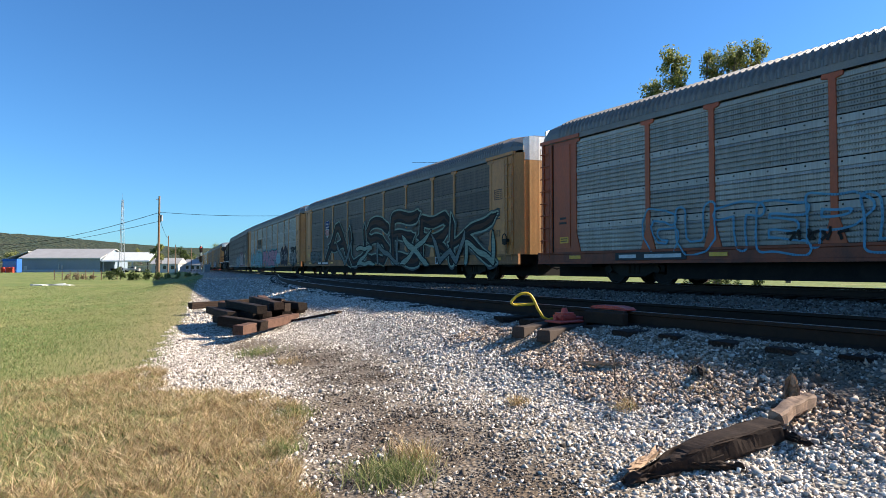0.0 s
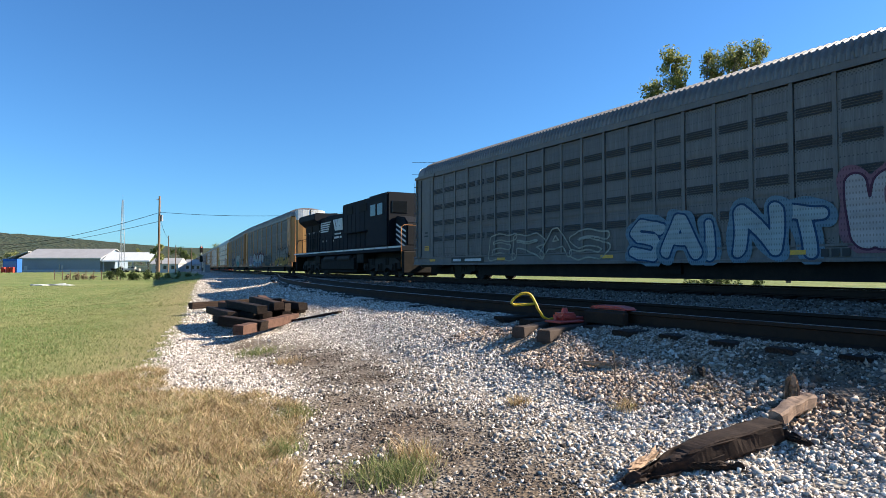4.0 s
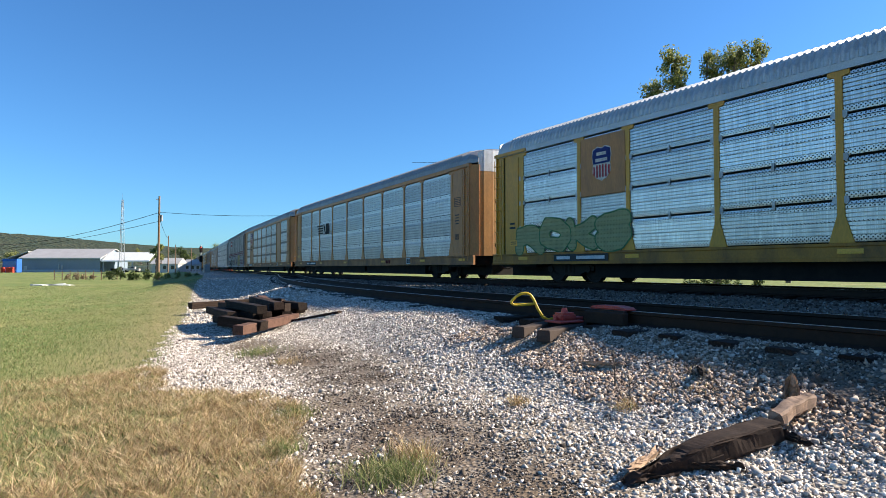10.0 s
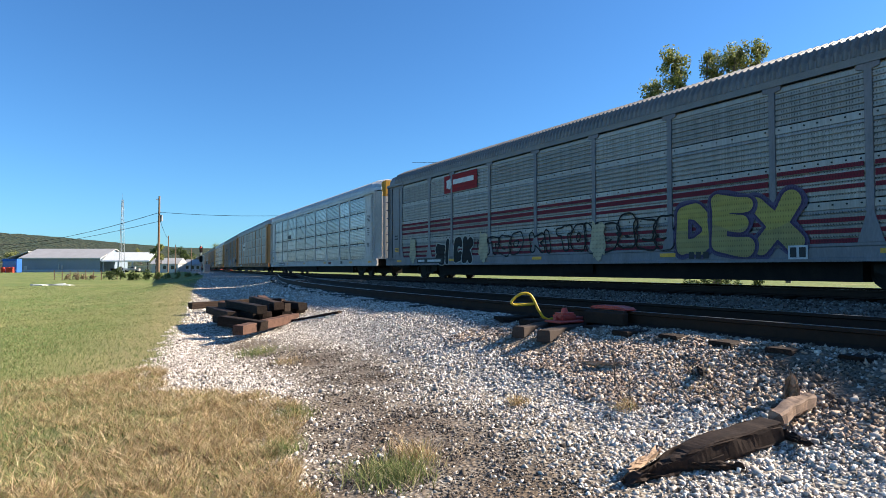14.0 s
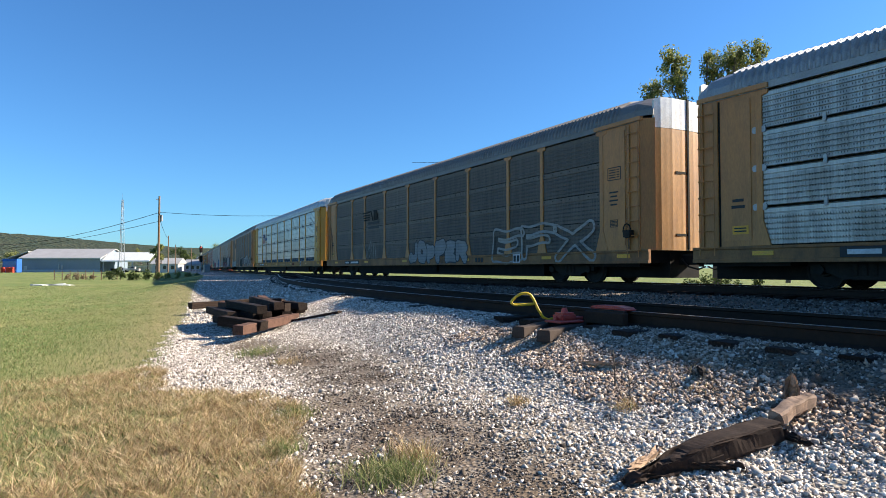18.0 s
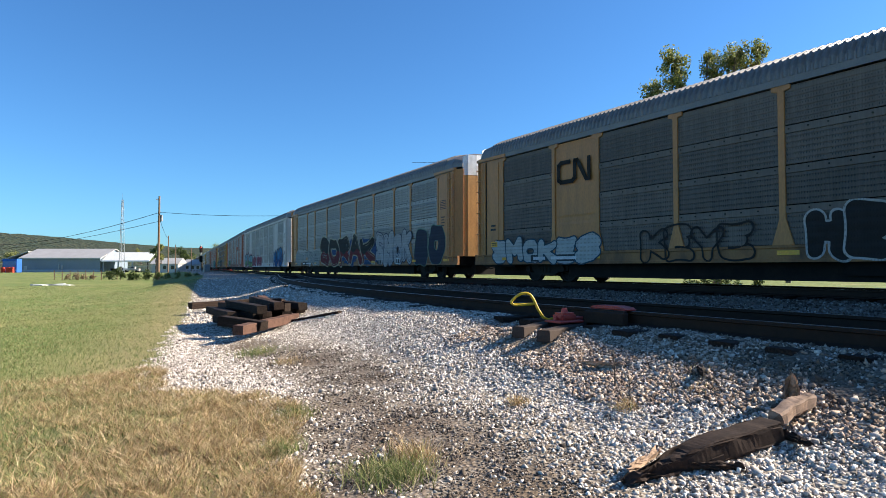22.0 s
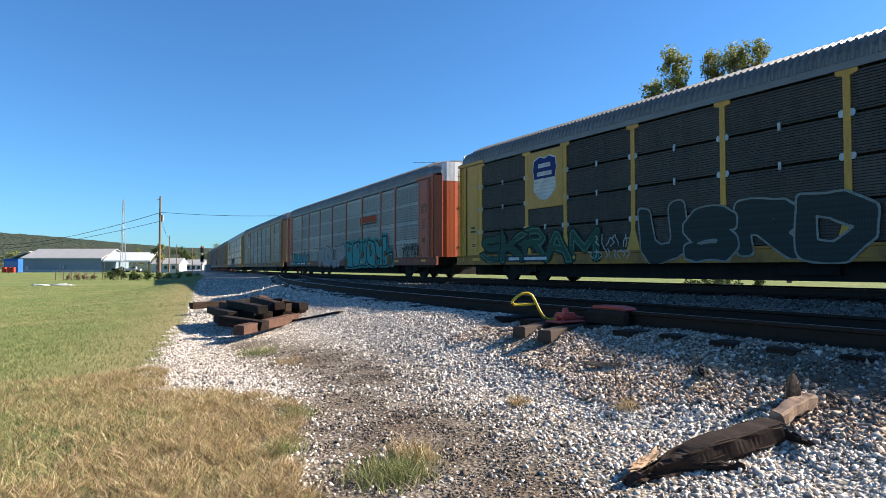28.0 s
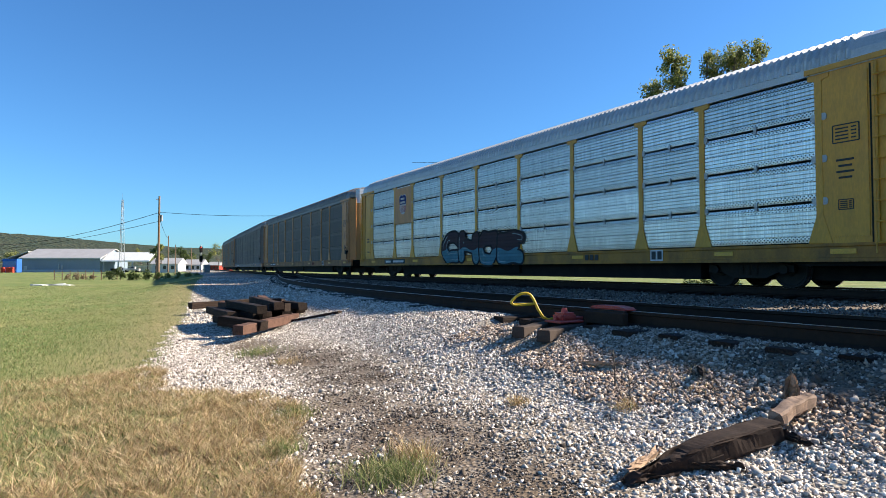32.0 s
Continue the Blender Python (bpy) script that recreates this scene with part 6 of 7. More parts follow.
def splinter(name, seed, length, wide, high, at, label, pale=False):
    """A rotten broken piece of tie with split, tapering ends."""
    rng = random.Random(seed)
    bm = bmesh.new()
    n = 40
    rings = []
    for i in range(n + 1):
        u = i / n
        left = min(1.0, 0.12 + u * 2.3)
        x = -length / 2 + length * u
        ring = []
        for k in range(30):
            a = 2 * math.pi * (k + 0.5) / 30
            c, s = math.cos(a), math.sin(a)
            p = Vector((x, wide / 2 * math.copysign(abs(c) ** 0.4, c) * left, high / 2 * (math.copysign(abs(s) ** 0.4, s) - 1) * (0.45 + 0.55 * left)))
            p += Vector(((0.16 if u < 0.5 else 0.05) * noise.noise((k * 3.1, 0.3, seed)), 0.03 * noise.noise((k * 2.0, i * 0.06, seed)) + 0.012 * noise.noise((k * 5.3, i * 0.16, seed)), 0.028 * noise.noise((k * 2.5, i * 0.07, seed + 4)) + 0.014 * noise.noise((k * 5.7, i * 0.18, seed + 6))))
            ring.append(bm.verts.new(p))
        rings.append(ring)
    for a, b in zip(rings, rings[1:]):
        for k in range(30):
            bm.faces.new((a[k], a[(k + 1) % 30], b[(k + 1) % 30], b[k]))
    bm.faces.new(rings[0][::-1])
    bm.faces.new(rings[-1])
    data = bpy.data.meshes.new(name)
    bm.to_mesh(data)
    bm.free()
    data.materials.append(PALE_WOOD if pale else TIMBER)
    ob = new(name, data)
    ob.matrix_basis = at
    return tagged(ob, label, "broken timber", "broken tie pieces")


def broken_tie():
    """A rotten tie: a square sound end, and the other end split into long tapering fibres."""
    base = thing("broken_tie", pose(3.40, 2.37, -0.585, 0, -8.6, -12.6), "rotten dark broken tie with a split end lying on gravel", "broken timber", "broken tie pieces")
    bm = bmesh.new()
    n, m = 34, 24
    rings = []
    for i in range(n + 1):
        x = -0.66 + 1.14 * i / n
        # sound and square to the right, rotted to a drooping point to the left
        k = min(1.0, max(0.0, (x + 0.66) / 0.56))
        k = 0.14 + 0.86 * k ** 1.1
        ring = []
        for q in range(m):
            a = 2 * math.pi * (q + 0.5) / m
            c, s = math.cos(a), math.sin(a)
            y, z = 0.088 * math.copysign(abs(c) ** 0.2, c) * k, 0.066 * (math.copysign(abs(s) ** 0.2, s) * k - 1)
            frayed = 0.014 + 0.055 * (1 - k)
            dx = 0.14 * noise.noise((q * 1.9, 3.1, 0)) if i < 4 else 0.02 * noise.noise((q * 0.9, 1.7, 4)) if i == n else 0.0
            ring.append(bm.verts.new((x + dx, y - 0.03 * (1 - k) + frayed * noise.noise((q * 2.7, i * 0.22, 2)), z - 0.03 * (1 - k) + frayed * noise.noise((q * 2.7, i * 0.26, 7)))))
        rings.append(ring)
    for a, b in zip(rings, rings[1:]):
        for k in range(m):
            bm.faces.new((a[k], a[(k + 1) % m], b[(k + 1) % m], b[k]))
    bm.faces.new(rings[0][::-1])
    bm.faces.new(rings[-1])
    part("block", bm, ROTTEN, base, "dark weathered tie body")
    rng = random.Random(4)
    for j in range(9):
        y, z = rng.uniform(-0.09, 0.03), rng.uniform(-0.15, -0.05)
        reach = rng.uniform(0.22, 0.52) + (0.12 if abs(y) < 0.04 else 0)
        bm = bmesh.new()
        wide, high = rng.uniform(0.018, 0.04), rng.uniform(0.012, 0.028)
        spots = [(0.0, 1.0), (-reach * 0.4, 0.85), (-reach * 0.75, 0.6), (-reach, 0.08)]
        rings = []
        for x, k in spots:
            bend = (x / reach) ** 2
            oy, oz = y * (1 - 0.5 * bend) + rng.uniform(-0.006, 0.006), z - 0.05 * bend * (z + 0.15) / 0.13
            rings.append([bm.verts.new((x, oy + u * wide * k, oz + v * high * k)) for u, v in ((-1, -0.8), (1, -1), (0.8, 1), (-0.9, 0.8))])
        for a, b in zip(rings, rings[1:]):
            for q in range(4):
                bm.faces.new((a[q], a[(q + 1) % 4], b[(q + 1) % 4], b[q]))
        bm.faces.new(rings[-1])
        bmesh.ops.recalc_face_normals(bm, faces=bm.faces[:])
        part("fibre", bm, PALE_WOOD if j in (2, 6) else ROTTEN, base)


ROTTEN = worn("rotten timber", (0.042, 0.027, 0.021), 0.9, dirt=(0.018, 0.012, 0.010), amount=0.9, scale=14, grain=70, streak=3.0)
PALE_WOOD = worn("split pale timber", (0.36, 0.25, 0.17), 0.85, dirt=(0.05, 0.03, 0.02), amount=0.8, scale=12, grain=60)
SPLIT = worn("split brown timber", (0.33, 0.225, 0.16), 0.85, dirt=(0.04, 0.025, 0.018), amount=0.8, scale=10, grain=60, streak=3.0)
broken_tie()
piece = lay("broken_tie_piece", (3.95, 2.29, -0.475), (4.32, 2.27, -0.395), "pale split piece of a broken tie", "broken tie pieces", 77, 0.38, 0.10, 0.085, SPLIT)
for v in piece.data.vertices:
    v.co += Vector((0.25, 1, 1)) * 0.015 * noise.noise(Vector((v.co.x * 9, v.co.y * 30, v.co.z * 30)))
piece["category"] = "broken timber"
splinter("broken_tie_piece", 8, 0.24, 0.09, 0.06, pose(4.46, 2.46, -0.43, 0, 68, 30), "pale upright splinter of a broken tie", True)
for k, (x, y, l, r) in enumerate(((3.1, 2.62, 0.5, 20), (3.9, 2.2, 0.35, 70), (4.3, 2.3, 0.3, -20), (4.6, 3.3, 0.4, 40), (4.4, 4.2, 0.35, -60), (3.3, 2.25, 0.25, -35))):
    splinter("wood_splinter", 10 + k, l, 0.045, 0.03, pose(x, y, lie(x, y) + 0.04, 0, 0, r), "thin pale splinter of wood on gravel", k % 2 == 0)

# ---- far things ----
GREY_ROOF = worn("grey metal roofing", (0.42, 0.40, 0.38), 0.5, 0.2, amount=0.2, scale=0.3, grain=4)
SHED_WALL = worn("blue-grey metal siding", (0.20, 0.25, 0.30), 0.6, amount=0.15, scale=0.4, grain=5)
PALE_WALL = worn("pale block wall", (0.52, 0.52, 0.50), 0.7, amount=0.2, scale=0.6, grain=6)
WHITE_ROOF = worn("white metal roofing", (0.75, 0.75, 0.74), 0.5, amount=0.12, scale=0.4, grain=4)
POLE_WOOD = worn("weathered pole wood", (0.20, 0.13, 0.085), 0.85, amount=0.4, scale=3, streak=0.2)
STEEL = worn("grey galvanised steel", (0.35, 0.36, 0.37), 0.5, 0.6, amount=0.2)
LEAVES = island("sunlit leaves", ((0.0, (0.085, 0.115, 0.03)), (0.45, (0.17, 0.195, 0.055)), (0.8, (0.29, 0.285, 0.09)), (1.0, (0.46, 0.41, 0.16))), 0.6, 3.0, 0.4)
DEEP_LEAVES = island("dark leaves", ((0.0, (0.03, 0.05, 0.015)), (0.6, (0.06, 0.09, 0.025)), (1.0, (0.12, 0.14, 0.045))), 0.75, 3.0, 0.25)
WEEDS = island("dry reddish weeds", ((0.0, (0.12, 0.08, 0.05)), (0.6, (0.24, 0.17, 0.11)), (1.0, (0.36, 0.28, 0.18))), 0.8, 3.0, 0.3)
BARK = worn("grey bark", (0.13, 0.105, 0.085), 0.9, amount=0.5, scale=4, streak=0.3)


def shed():
    base = thing("metal_building", pose(2.3, 250.9, -1.0, 0, 0, -math.degrees(PHI)), "long blue-grey metal building with a grey roof", "building")
    w, d, h, ridge = 13.3, 9.0, 4.9, 8.0
    part("front_wall", strip(-w, w, -d, -d + 0.3, 0.9, h), SHED_WALL, base)
    part("base_wall", strip(-w, w, -d - 0.05, -d + 0.35, 0, 0.9), PALE_WALL, base, "pale block base")
    part("back_wall", strip(-w, w, d - 0.3, d, 0, h), SHED_WALL, base)
    for x in (-w, w - 0.3):
        bm = bmesh.new()
        prism(bm, ((-d + 0.3, 0), (-d + 0.3, h), (0, ridge - 0.2), (d - 0.3, h), (d - 0.3, 0)), x, x + 0.3)
        part("end_wall", bm, SHED_WALL, base)
    for s in (-1, 1):
        bm = bmesh.new()
        prism(bm, ((s * (d + 0.6), h - 0.25), (s * (d + 0.6), h), (0, ridge + 0.25), (0, ridge)), -w - 0.6, w + 0.6)
        part("roof_slope", bm, GREY_ROOF, base)
    part("gutter", strip(-w - 0.6, w + 0.6, -d - 0.8, -d - 0.6, h - 0.3, h - 0.05), PALE_WALL, base)
    part("meter_box", soft_box(0.2, 0.8, -d - 0.35, -d, 1.2, 2.4, 0.03), STEEL, base)
    part("vent_pipe", strip(-0.6, -0.4, -d - 0.2, -d, 0, 2.8), PALE_WALL, base)
    part("door", soft_box(-12.5, -11.4, -d - 0.06, -d + 0.02, 0, 2.1, 0.02), PALE_WALL, base)
    lean = thing("metal_building_annex", pose(2.3, 250.9, -1.0, 0, 0, -math.degrees(PHI)), "lower grey annex with a sloping roof", "building")
    part("wall", strip(-22.5, -13.7, -2, 6, 0, 3.9), SHED_WALL, lean)
    bm = bmesh.new()
    prism(bm, ((-23.5, 3.9), (-23.5, 4.2), (-13.95, 7.2), (-13.95, 6.9)), -5, 6, "y")
    part("roof", bm, GREY_ROOF, lean)


def carport():
    base = thing("open_shelter", pose(2.3, 250.9, -1.0, 0, 0, -math.degrees(PHI)) @ Matrix.Translation((21.9, -4.4, 0)), "open shelter with a white metal roof on posts", "shelter")
    bm = bmesh.new()
    prism(bm, ((-5, 3.8), (-5, 4.0), (0, 6.9), (5, 4.0), (5, 3.8), (0, 6.7)), -7.9, 8.2, "x")
    part("roof", bm, WHITE_ROOF, base, "white metal roof")
    part("fascia", strip(-7.9, 8.2, -5.1, -4.98, 3.55, 3.95), WHITE_ROOF, base)
    for x in (-7.4, -2.4, 2.4, 7.6):
        for y in (-4.6, 4.6):
            part("post", kept("shelter_post", lambda: strip(-0.13, 0.13, -0.13, 0.13, 0, 3.95)), STEEL if x < 5 else BLACK, base, at=Matrix.Translation((x, y, 0)))
    part("low_wall", strip(-1.0, 7.4, 4.4, 4.7, 0, 2.6), PALE_WALL, base)
    for z in (1.0, 1.9):
        part("rail", kept("shelter_rail|%g" % z, lambda: strip(1.0, 7.5, -4.7, -4.6, z, z + 0.12)), WHITE_ROOF, base)


def field_fence():
    """Thin wire fence on stakes along the field's end."""
    base = thing("wire_fence", Matrix(), "thin wire fence on wooden stakes at the field's end", "fence")
    a, b = Vector((-1.5, 88.0, -1.0)), Vector((5.0, 84.0, -1.0))
    for i in range(9):
        p = a.lerp(b, i / 8)
        part("stake", kept("fence_stake", lambda: strip(-0.05, 0.05, -0.05, 0.05, -0.1, 1.15)), POLE_WOOD, base, at=Matrix.Translation(p))
    for z in (0.45, 0.8, 1.1):
        bm = bmesh.new()
        rod(bm, a + Vector((0, 0, z)), b + Vector((0, 0, z)), 0.012, 5)
        part("strand", bm, STEEL, base)


def rubble():
    """Pale broken slabs lying in the mown field."""
    rng = random.Random(17)
    for i in range(7):
        x, y = -1.2 + rng.uniform(-1.2, 1.2), 60.2 + rng.uniform(-0.7, 0.7)
        bm = soft_box(-0.45, 0.45, -0.3, 0.3, -0.06, 0.1, 0.03)
        for v in bm.verts:
            v.co += Vector((noise.noise(v.co * 3 + Vector((i, 0, 0))), noise.noise(v.co * 3 + Vector((0, i, 0))), 0)) * 0.15
        data = bpy.data.meshes.new("concrete_slab")
        bm.to_mesh(data)
        bm.free()
        data.materials.append(PALE_WALL)
        ob = new("concrete_slab", data)
        ob.matrix_basis = pose(x, y, -1.0, rng.uniform(-6, 6), rng.uniform(-6, 6), rng.uniform(0, 180))
        tagged(ob, "pale broken slab lying in short grass", "rubble", "slabs in the field")


def truck(at, paint, label):
    base = thing("parked_truck", at, label, "truck", "parked vehicles")
    part("bed", soft_box(-2.6, -0.4, -0.95, 0.95, 0.55, 1.3, 0.08, 2), paint, base)
    part("cab", soft_box(-0.4, 1.1, -0.95, 0.95, 0.55, 1.95, 0.25, 3), paint, base)
    part("bonnet", soft_box(1.1, 2.5, -0.95, 0.95, 0.55, 1.25, 0.12, 2), paint, base)
    part("side_window", soft_box(-0.25, 0.85, -0.97, 0.97, 1.3, 1.75, 0.06), GLASS, base)
    for x in (-1.7, 1.6):
        for y in (-0.95, 0.95):
            bm = bmesh.new()
            rod(bm, (x, y - 0.12, 0.38), (x, y + 0.12, 0.38), 0.38, 16)
            part("wheel", bm, BLACK, base)


def kiosk():
    base = thing("blue_kiosk", pose(-15.6, 240, -1.0, 0, 0, -math.degrees(PHI)), "bright blue kiosk with red machines before it", "kiosk")
    part("body", soft_box(-2.3, 2.3, -1.2, 1.2, 0, 4.4, 0.05), spray((0.02, 0.13, 0.55)), base)
    part("front_panel", soft_box(-2.0, 2.0, -1.26, -1.18, 0.6, 3.6, 0.02), spray((0.10, 0.26, 0.62)), base)
    for x in (-1.4, 0.3, 1.5):
        part("machine", kept("machine", lambda: soft_box(-0.5, 0.5, -0.4, 0.4, 0, 1.7, 0.05)), spray((0.5, 0.06, 0.04)), base, at=Matrix.Translation((x, -2.2, 0)))


shed()
carport()
field_fence()
rubble()
truck(pose(18.2, 231, -1.0, 0, 0, -20), PAINT["white"], "white pickup truck parked under the shelter")
truck(pose(14.6, 234, -1.0, 0, 0, -10), BLACK, "dark pickup truck parked by the metal building")
kiosk()


def mast():
    """Lattice mast: three legs with cross bracing."""
    base = thing("lattice_mast", pose(12.5, 191.9, -1.0), "tall thin steel lattice mast", "mast")
    top = 20.6
    legs = [(math.cos(a), math.sin(a)) for a in (0.3, 2.4, 4.5)]

    def wide(z):
        return 0.85 - 0.6 * z / top
    for c, s in legs:
        bm = bmesh.new()
        rod(bm, (c * wide(0), s * wide(0), 0), (c * wide(top), s * wide(top), top), 0.065, 6)
        part("leg", bm, STEEL, base)
    for i in range(17):
        z, z2 = i * 1.2, (i + 1) * 1.2
        for (c, s), (d, t) in zip(legs, legs[1:] + legs[:1]):
            bm = bmesh.new()
            rod(bm, (c * wide(z), s * wide(z), z), (d * wide(z2), t * wide(z2), z2), 0.028, 5)
            part("brace", bm, STEEL, base)
    bm = bmesh.new()
    rod(bm, (0, 0, top), (0, 0, top + 1.6), 0.03, 6)
    part("aerial", bm, STEEL, base)


mast()


def pole(x, y, high, r, label, arms=True):
    base = thing("utility_pole", pose(x, y, -1.0), label, "utility pole", "poles along the line")
    bm = bmesh.new()
    rod(bm, (0, 0, -0.3), (0, 0, high), r, 10, r * 0.65)
    part("shaft", bm, POLE_WOOD, base)
    if arms:
        part("bracket", soft_box(-0.35, 0.1, -0.06, 0.06, high - 0.5, high - 0.35, 0.02), STEEL, base)
        bm = bmesh.new()
        rod(bm, (0.28, 0, high - 3.2), (0.28, 0, high - 2.4), 0.16, 12)
        part("transformer", bm, STEEL, base)


pole(9.67, 84.8, 10.6, 0.17, "tall weathered wooden utility pole in the grass")
pole(14.2, 111.5, 6.9, 0.12, "shorter wooden pole with wires", False)
pole(17.6, 128.0, 6.0, 0.10, "thin grey pole beyond the bushes", False)
pole(24.0, 150.0, 6.2, 0.10, "thin grey pole beyond the bushes", False)


def wire(name, a, b, sag, r=0.02):
    bm = bmesh.new()
    a, b = Vector(a), Vector(b)
    tube(bm, [a.lerp(b, i / 16) - Vector((0, 0, sag * 4 * (i / 16) * (1 - i / 16))) for i in range(17)], r, 5)
    data = bpy.data.meshes.new(name)
    bm.to_mesh(data)
    bm.free()
    data.materials.append(BLACK)
    tagged(new(name, data), "dark overhead wire strung from a wooden pole", "cable", "overhead wires")


wire("overhead_wire", (9.67, 84.8, 7.55), (48, 62, 10.5), 1.6, 0.03)
wire("overhead_wire", (9.67, 84.8, 7.5), (-14.0, 178, 6.0), 1.0, 0.035)
wire("overhead_wire", (9.67, 84.8, 6.4), (-22.0, 186, 5.0), 1.2, 0.03)
wire("guy_wire", (9.67, 84.8, 7.0), (14.2, 111.5, 5.4), 0.5, 0.02)
wire("overhead_wire", (36, 66, 13.5), (62, 20, 14.0), 1.2, 0.025)
wire("overhead_wire", (36, 66, 12.0), (62, 20, 12.6), 1.2, 0.025)


def signal(x, y):
    base = thing("railway_signal", pose(x, y, -0.6), "railway signal mast with black heads showing red", "railway signal")
    bm = bmesh.new()
    rod(bm, (0, 0, 0), (0, 0, 5.2), 0.08, 8)
    part("mast", bm, STEEL, base)
    lit, b = bare("red signal lens", 0.3)
    b.inputs["Base Color"].default_value = (0.5, 0.02, 0.02, 1)
    b.inputs["Emission Color"].default_value = (1, 0.05, 0.03, 1)
    b.inputs["Emission Strength"].default_value = 0.6
    for z in (4.4, 2.7):
        head = part("signal_head", soft_box(-0.27, 0.27, -0.15, 0.15, z - 0.6, z + 0.6, 0.1, 2), BLACK, base)
        for k in (-0.35, 0.0, 0.35):
            bm = bmesh.new()
            rod(bm, (0, -0.16, z + k), (0, -0.30, z + k), 0.09, 12)
            part("lens_hood", bm, lit if (k == 0.35 and z > 4) else BLACK, head)
    part("equipment_box", soft_box(0.5, 1.5, -0.5, 0.5, 0, 1.7, 0.05), STEEL, base)


signal(20.3, 116.7)


def bush_mesh(name, lobes, count, size, material, seed):
    """Leaves strewn through round lobes, denser towards their rims."""
    rng = np.random.default_rng(seed)
    vol = np.array([r ** 2 for *_, r in lobes])
    pick = rng.choice(len(lobes), count, p=vol / vol.sum())
    c = np.array([l[:3] for l in lobes])[pick]
    r = np.array([l[3] for l in lobes])[pick]
    d = rng.normal(size=(count, 3))
    d /= np.linalg.norm(d, axis=1)[:, None]
    clump = rng.normal(size=(len(lobes), 16, 3))
    clump /= np.linalg.norm(clump, axis=2)[:, :, None]
    # leaves gather round twig ends
    which = rng.integers(0, 16, count)
    tips = clump[pick, which]
    reach = rng.uniform(0.5, 1.3, (len(lobes), 16))[pick, which]
    d = d * 0.4 + tips
    d /= np.linalg.norm(d, axis=1)[:, None]
    p = c + d * (r * reach * rng.uniform(0.1, 1.0, count) ** 0.6)[:, None]
    u = rng.normal(size=(count, 3))
    u /= np.linalg.norm(u, axis=1)[:, None]
    v = np.cross(u, rng.normal(size=(count, 3)))
    v /= np.linalg.norm(v, axis=1)[:, None]
    s = size * rng.uniform(0.6, 1.3, count)[:, None]
    quads = np.stack([p - u * s, p - v * s * 0.5, p + u * s, p + v * s * 0.5], 1).reshape(-1, 3)
    return bulk(name, quads, np.arange(count * 4).reshape(-1, 4), material)


def tree(name, at, trunk, lobes, count, size, label, seed, material, turned=0.0):
    base = thing(name, at @ Matrix.Rotation(turned, 4, "Z"), label, "tree")
    rng = random.Random(seed)
    bm = bmesh.new()
    low = Vector((0, 0, -0.2))
    r0, fork = trunk
    knee = Vector((rng.uniform(-0.3, 0.3), 0, fork))
    tube(bm, [low, low.lerp(knee, 0.5) + Vector((0.1, 0, 0)), knee], r0, 9)
    for x, y, z, r in lobes:
        tip = Vector((x, y, z))
        mid = knee.lerp(tip, 0.5) + Vector((rng.uniform(-0.4, 0.4), rng.uniform(-0.4, 0.4), -0.4))
        rod(bm, knee, mid, r0 * 0.55, 7, r0 * 0.35)
        rod(bm, mid, tip, r0 * 0.35, 6, r0 * 0.1)
        for _ in range(4):
            e = tip + Vector((rng.uniform(-1, 1), rng.uniform(-1, 1), rng.uniform(-0.6, 1))) * r * 0.8
            rod(bm, mid.lerp(tip, 0.6), e, r0 * 0.14, 5, r0 * 0.04)
    part("trunk", bm, BARK, base)
    part("crown", bush_mesh("crown", lobes, count, size, material, seed), None, base)
    return base


UP = 0.039
SPREAD = ((1180, 118, 1.15), (1198, 128, 0.7), (1160, 148, 0.9), (1185, 152, 1.0), (1152, 172, 0.8), (1178, 188, 1.1), (1205, 198, 0.9), (1252, 100, 0.6), (1266, 90, 0.7), (1290, 105, 1.1), (1265, 120, 0.9), (1310, 92, 0.9), (1335, 92, 0.8), (1330, 115, 1.0), (1300, 135, 1.2), (1345, 140, 1.0), (1280, 165, 1.2), (1320, 175, 1.3), (1250, 205, 1.1), (1310, 215, 1.5), (1255, 245, 1.2), (1320, 260, 1.2))
lobes = [((x - 1262) * UP, (i % 3 - 1) * 0.9, (474 - y) * UP + 1.4, r) for i, (x, y, r) in enumerate(SPREAD)]
tree("tall_tree", pose(37.9, 25.9, -1.0), (0.28, 5.5), lobes, 26000, 0.1, "tall tree with sunlit yellow-green leaves beyond the train", 5, LEAVES, -PHI)
lobes = [(-2.6, 0, 15.4, 1.2), (-0.5, 1, 13.6, 1.8), (1.4, 0, 12.2, 2.0), (-1.5, 0.5, 11.2, 1.8), (0.5, -0.6, 9.6, 2.0), (2.6, 0, 9.2, 1.5), (-0.6, 0, 7.0, 1.8), (1.8, 0.8, 6.4, 1.6)]
tree("tall_tree", pose(60.5, 33.5, -1.0), (0.25, 4.5), lobes, 5000, 0.2, "tree with green leaves farther beyond the train", 6, LEAVES, -PHI)
lobes = [(0, 0, 2.6, 1.8), (1.6, 0, 3.6, 1.5), (-1.3, 0, 1.8, 1.4), (0.6, 0, 5.0, 1.4)]
tree("small_tree", pose(52.0, 18.0, -1.0), (0.15, 1.4), lobes, 2600, 0.16, "low leafy tree in the field beyond the train", 7, LEAVES, -PHI)


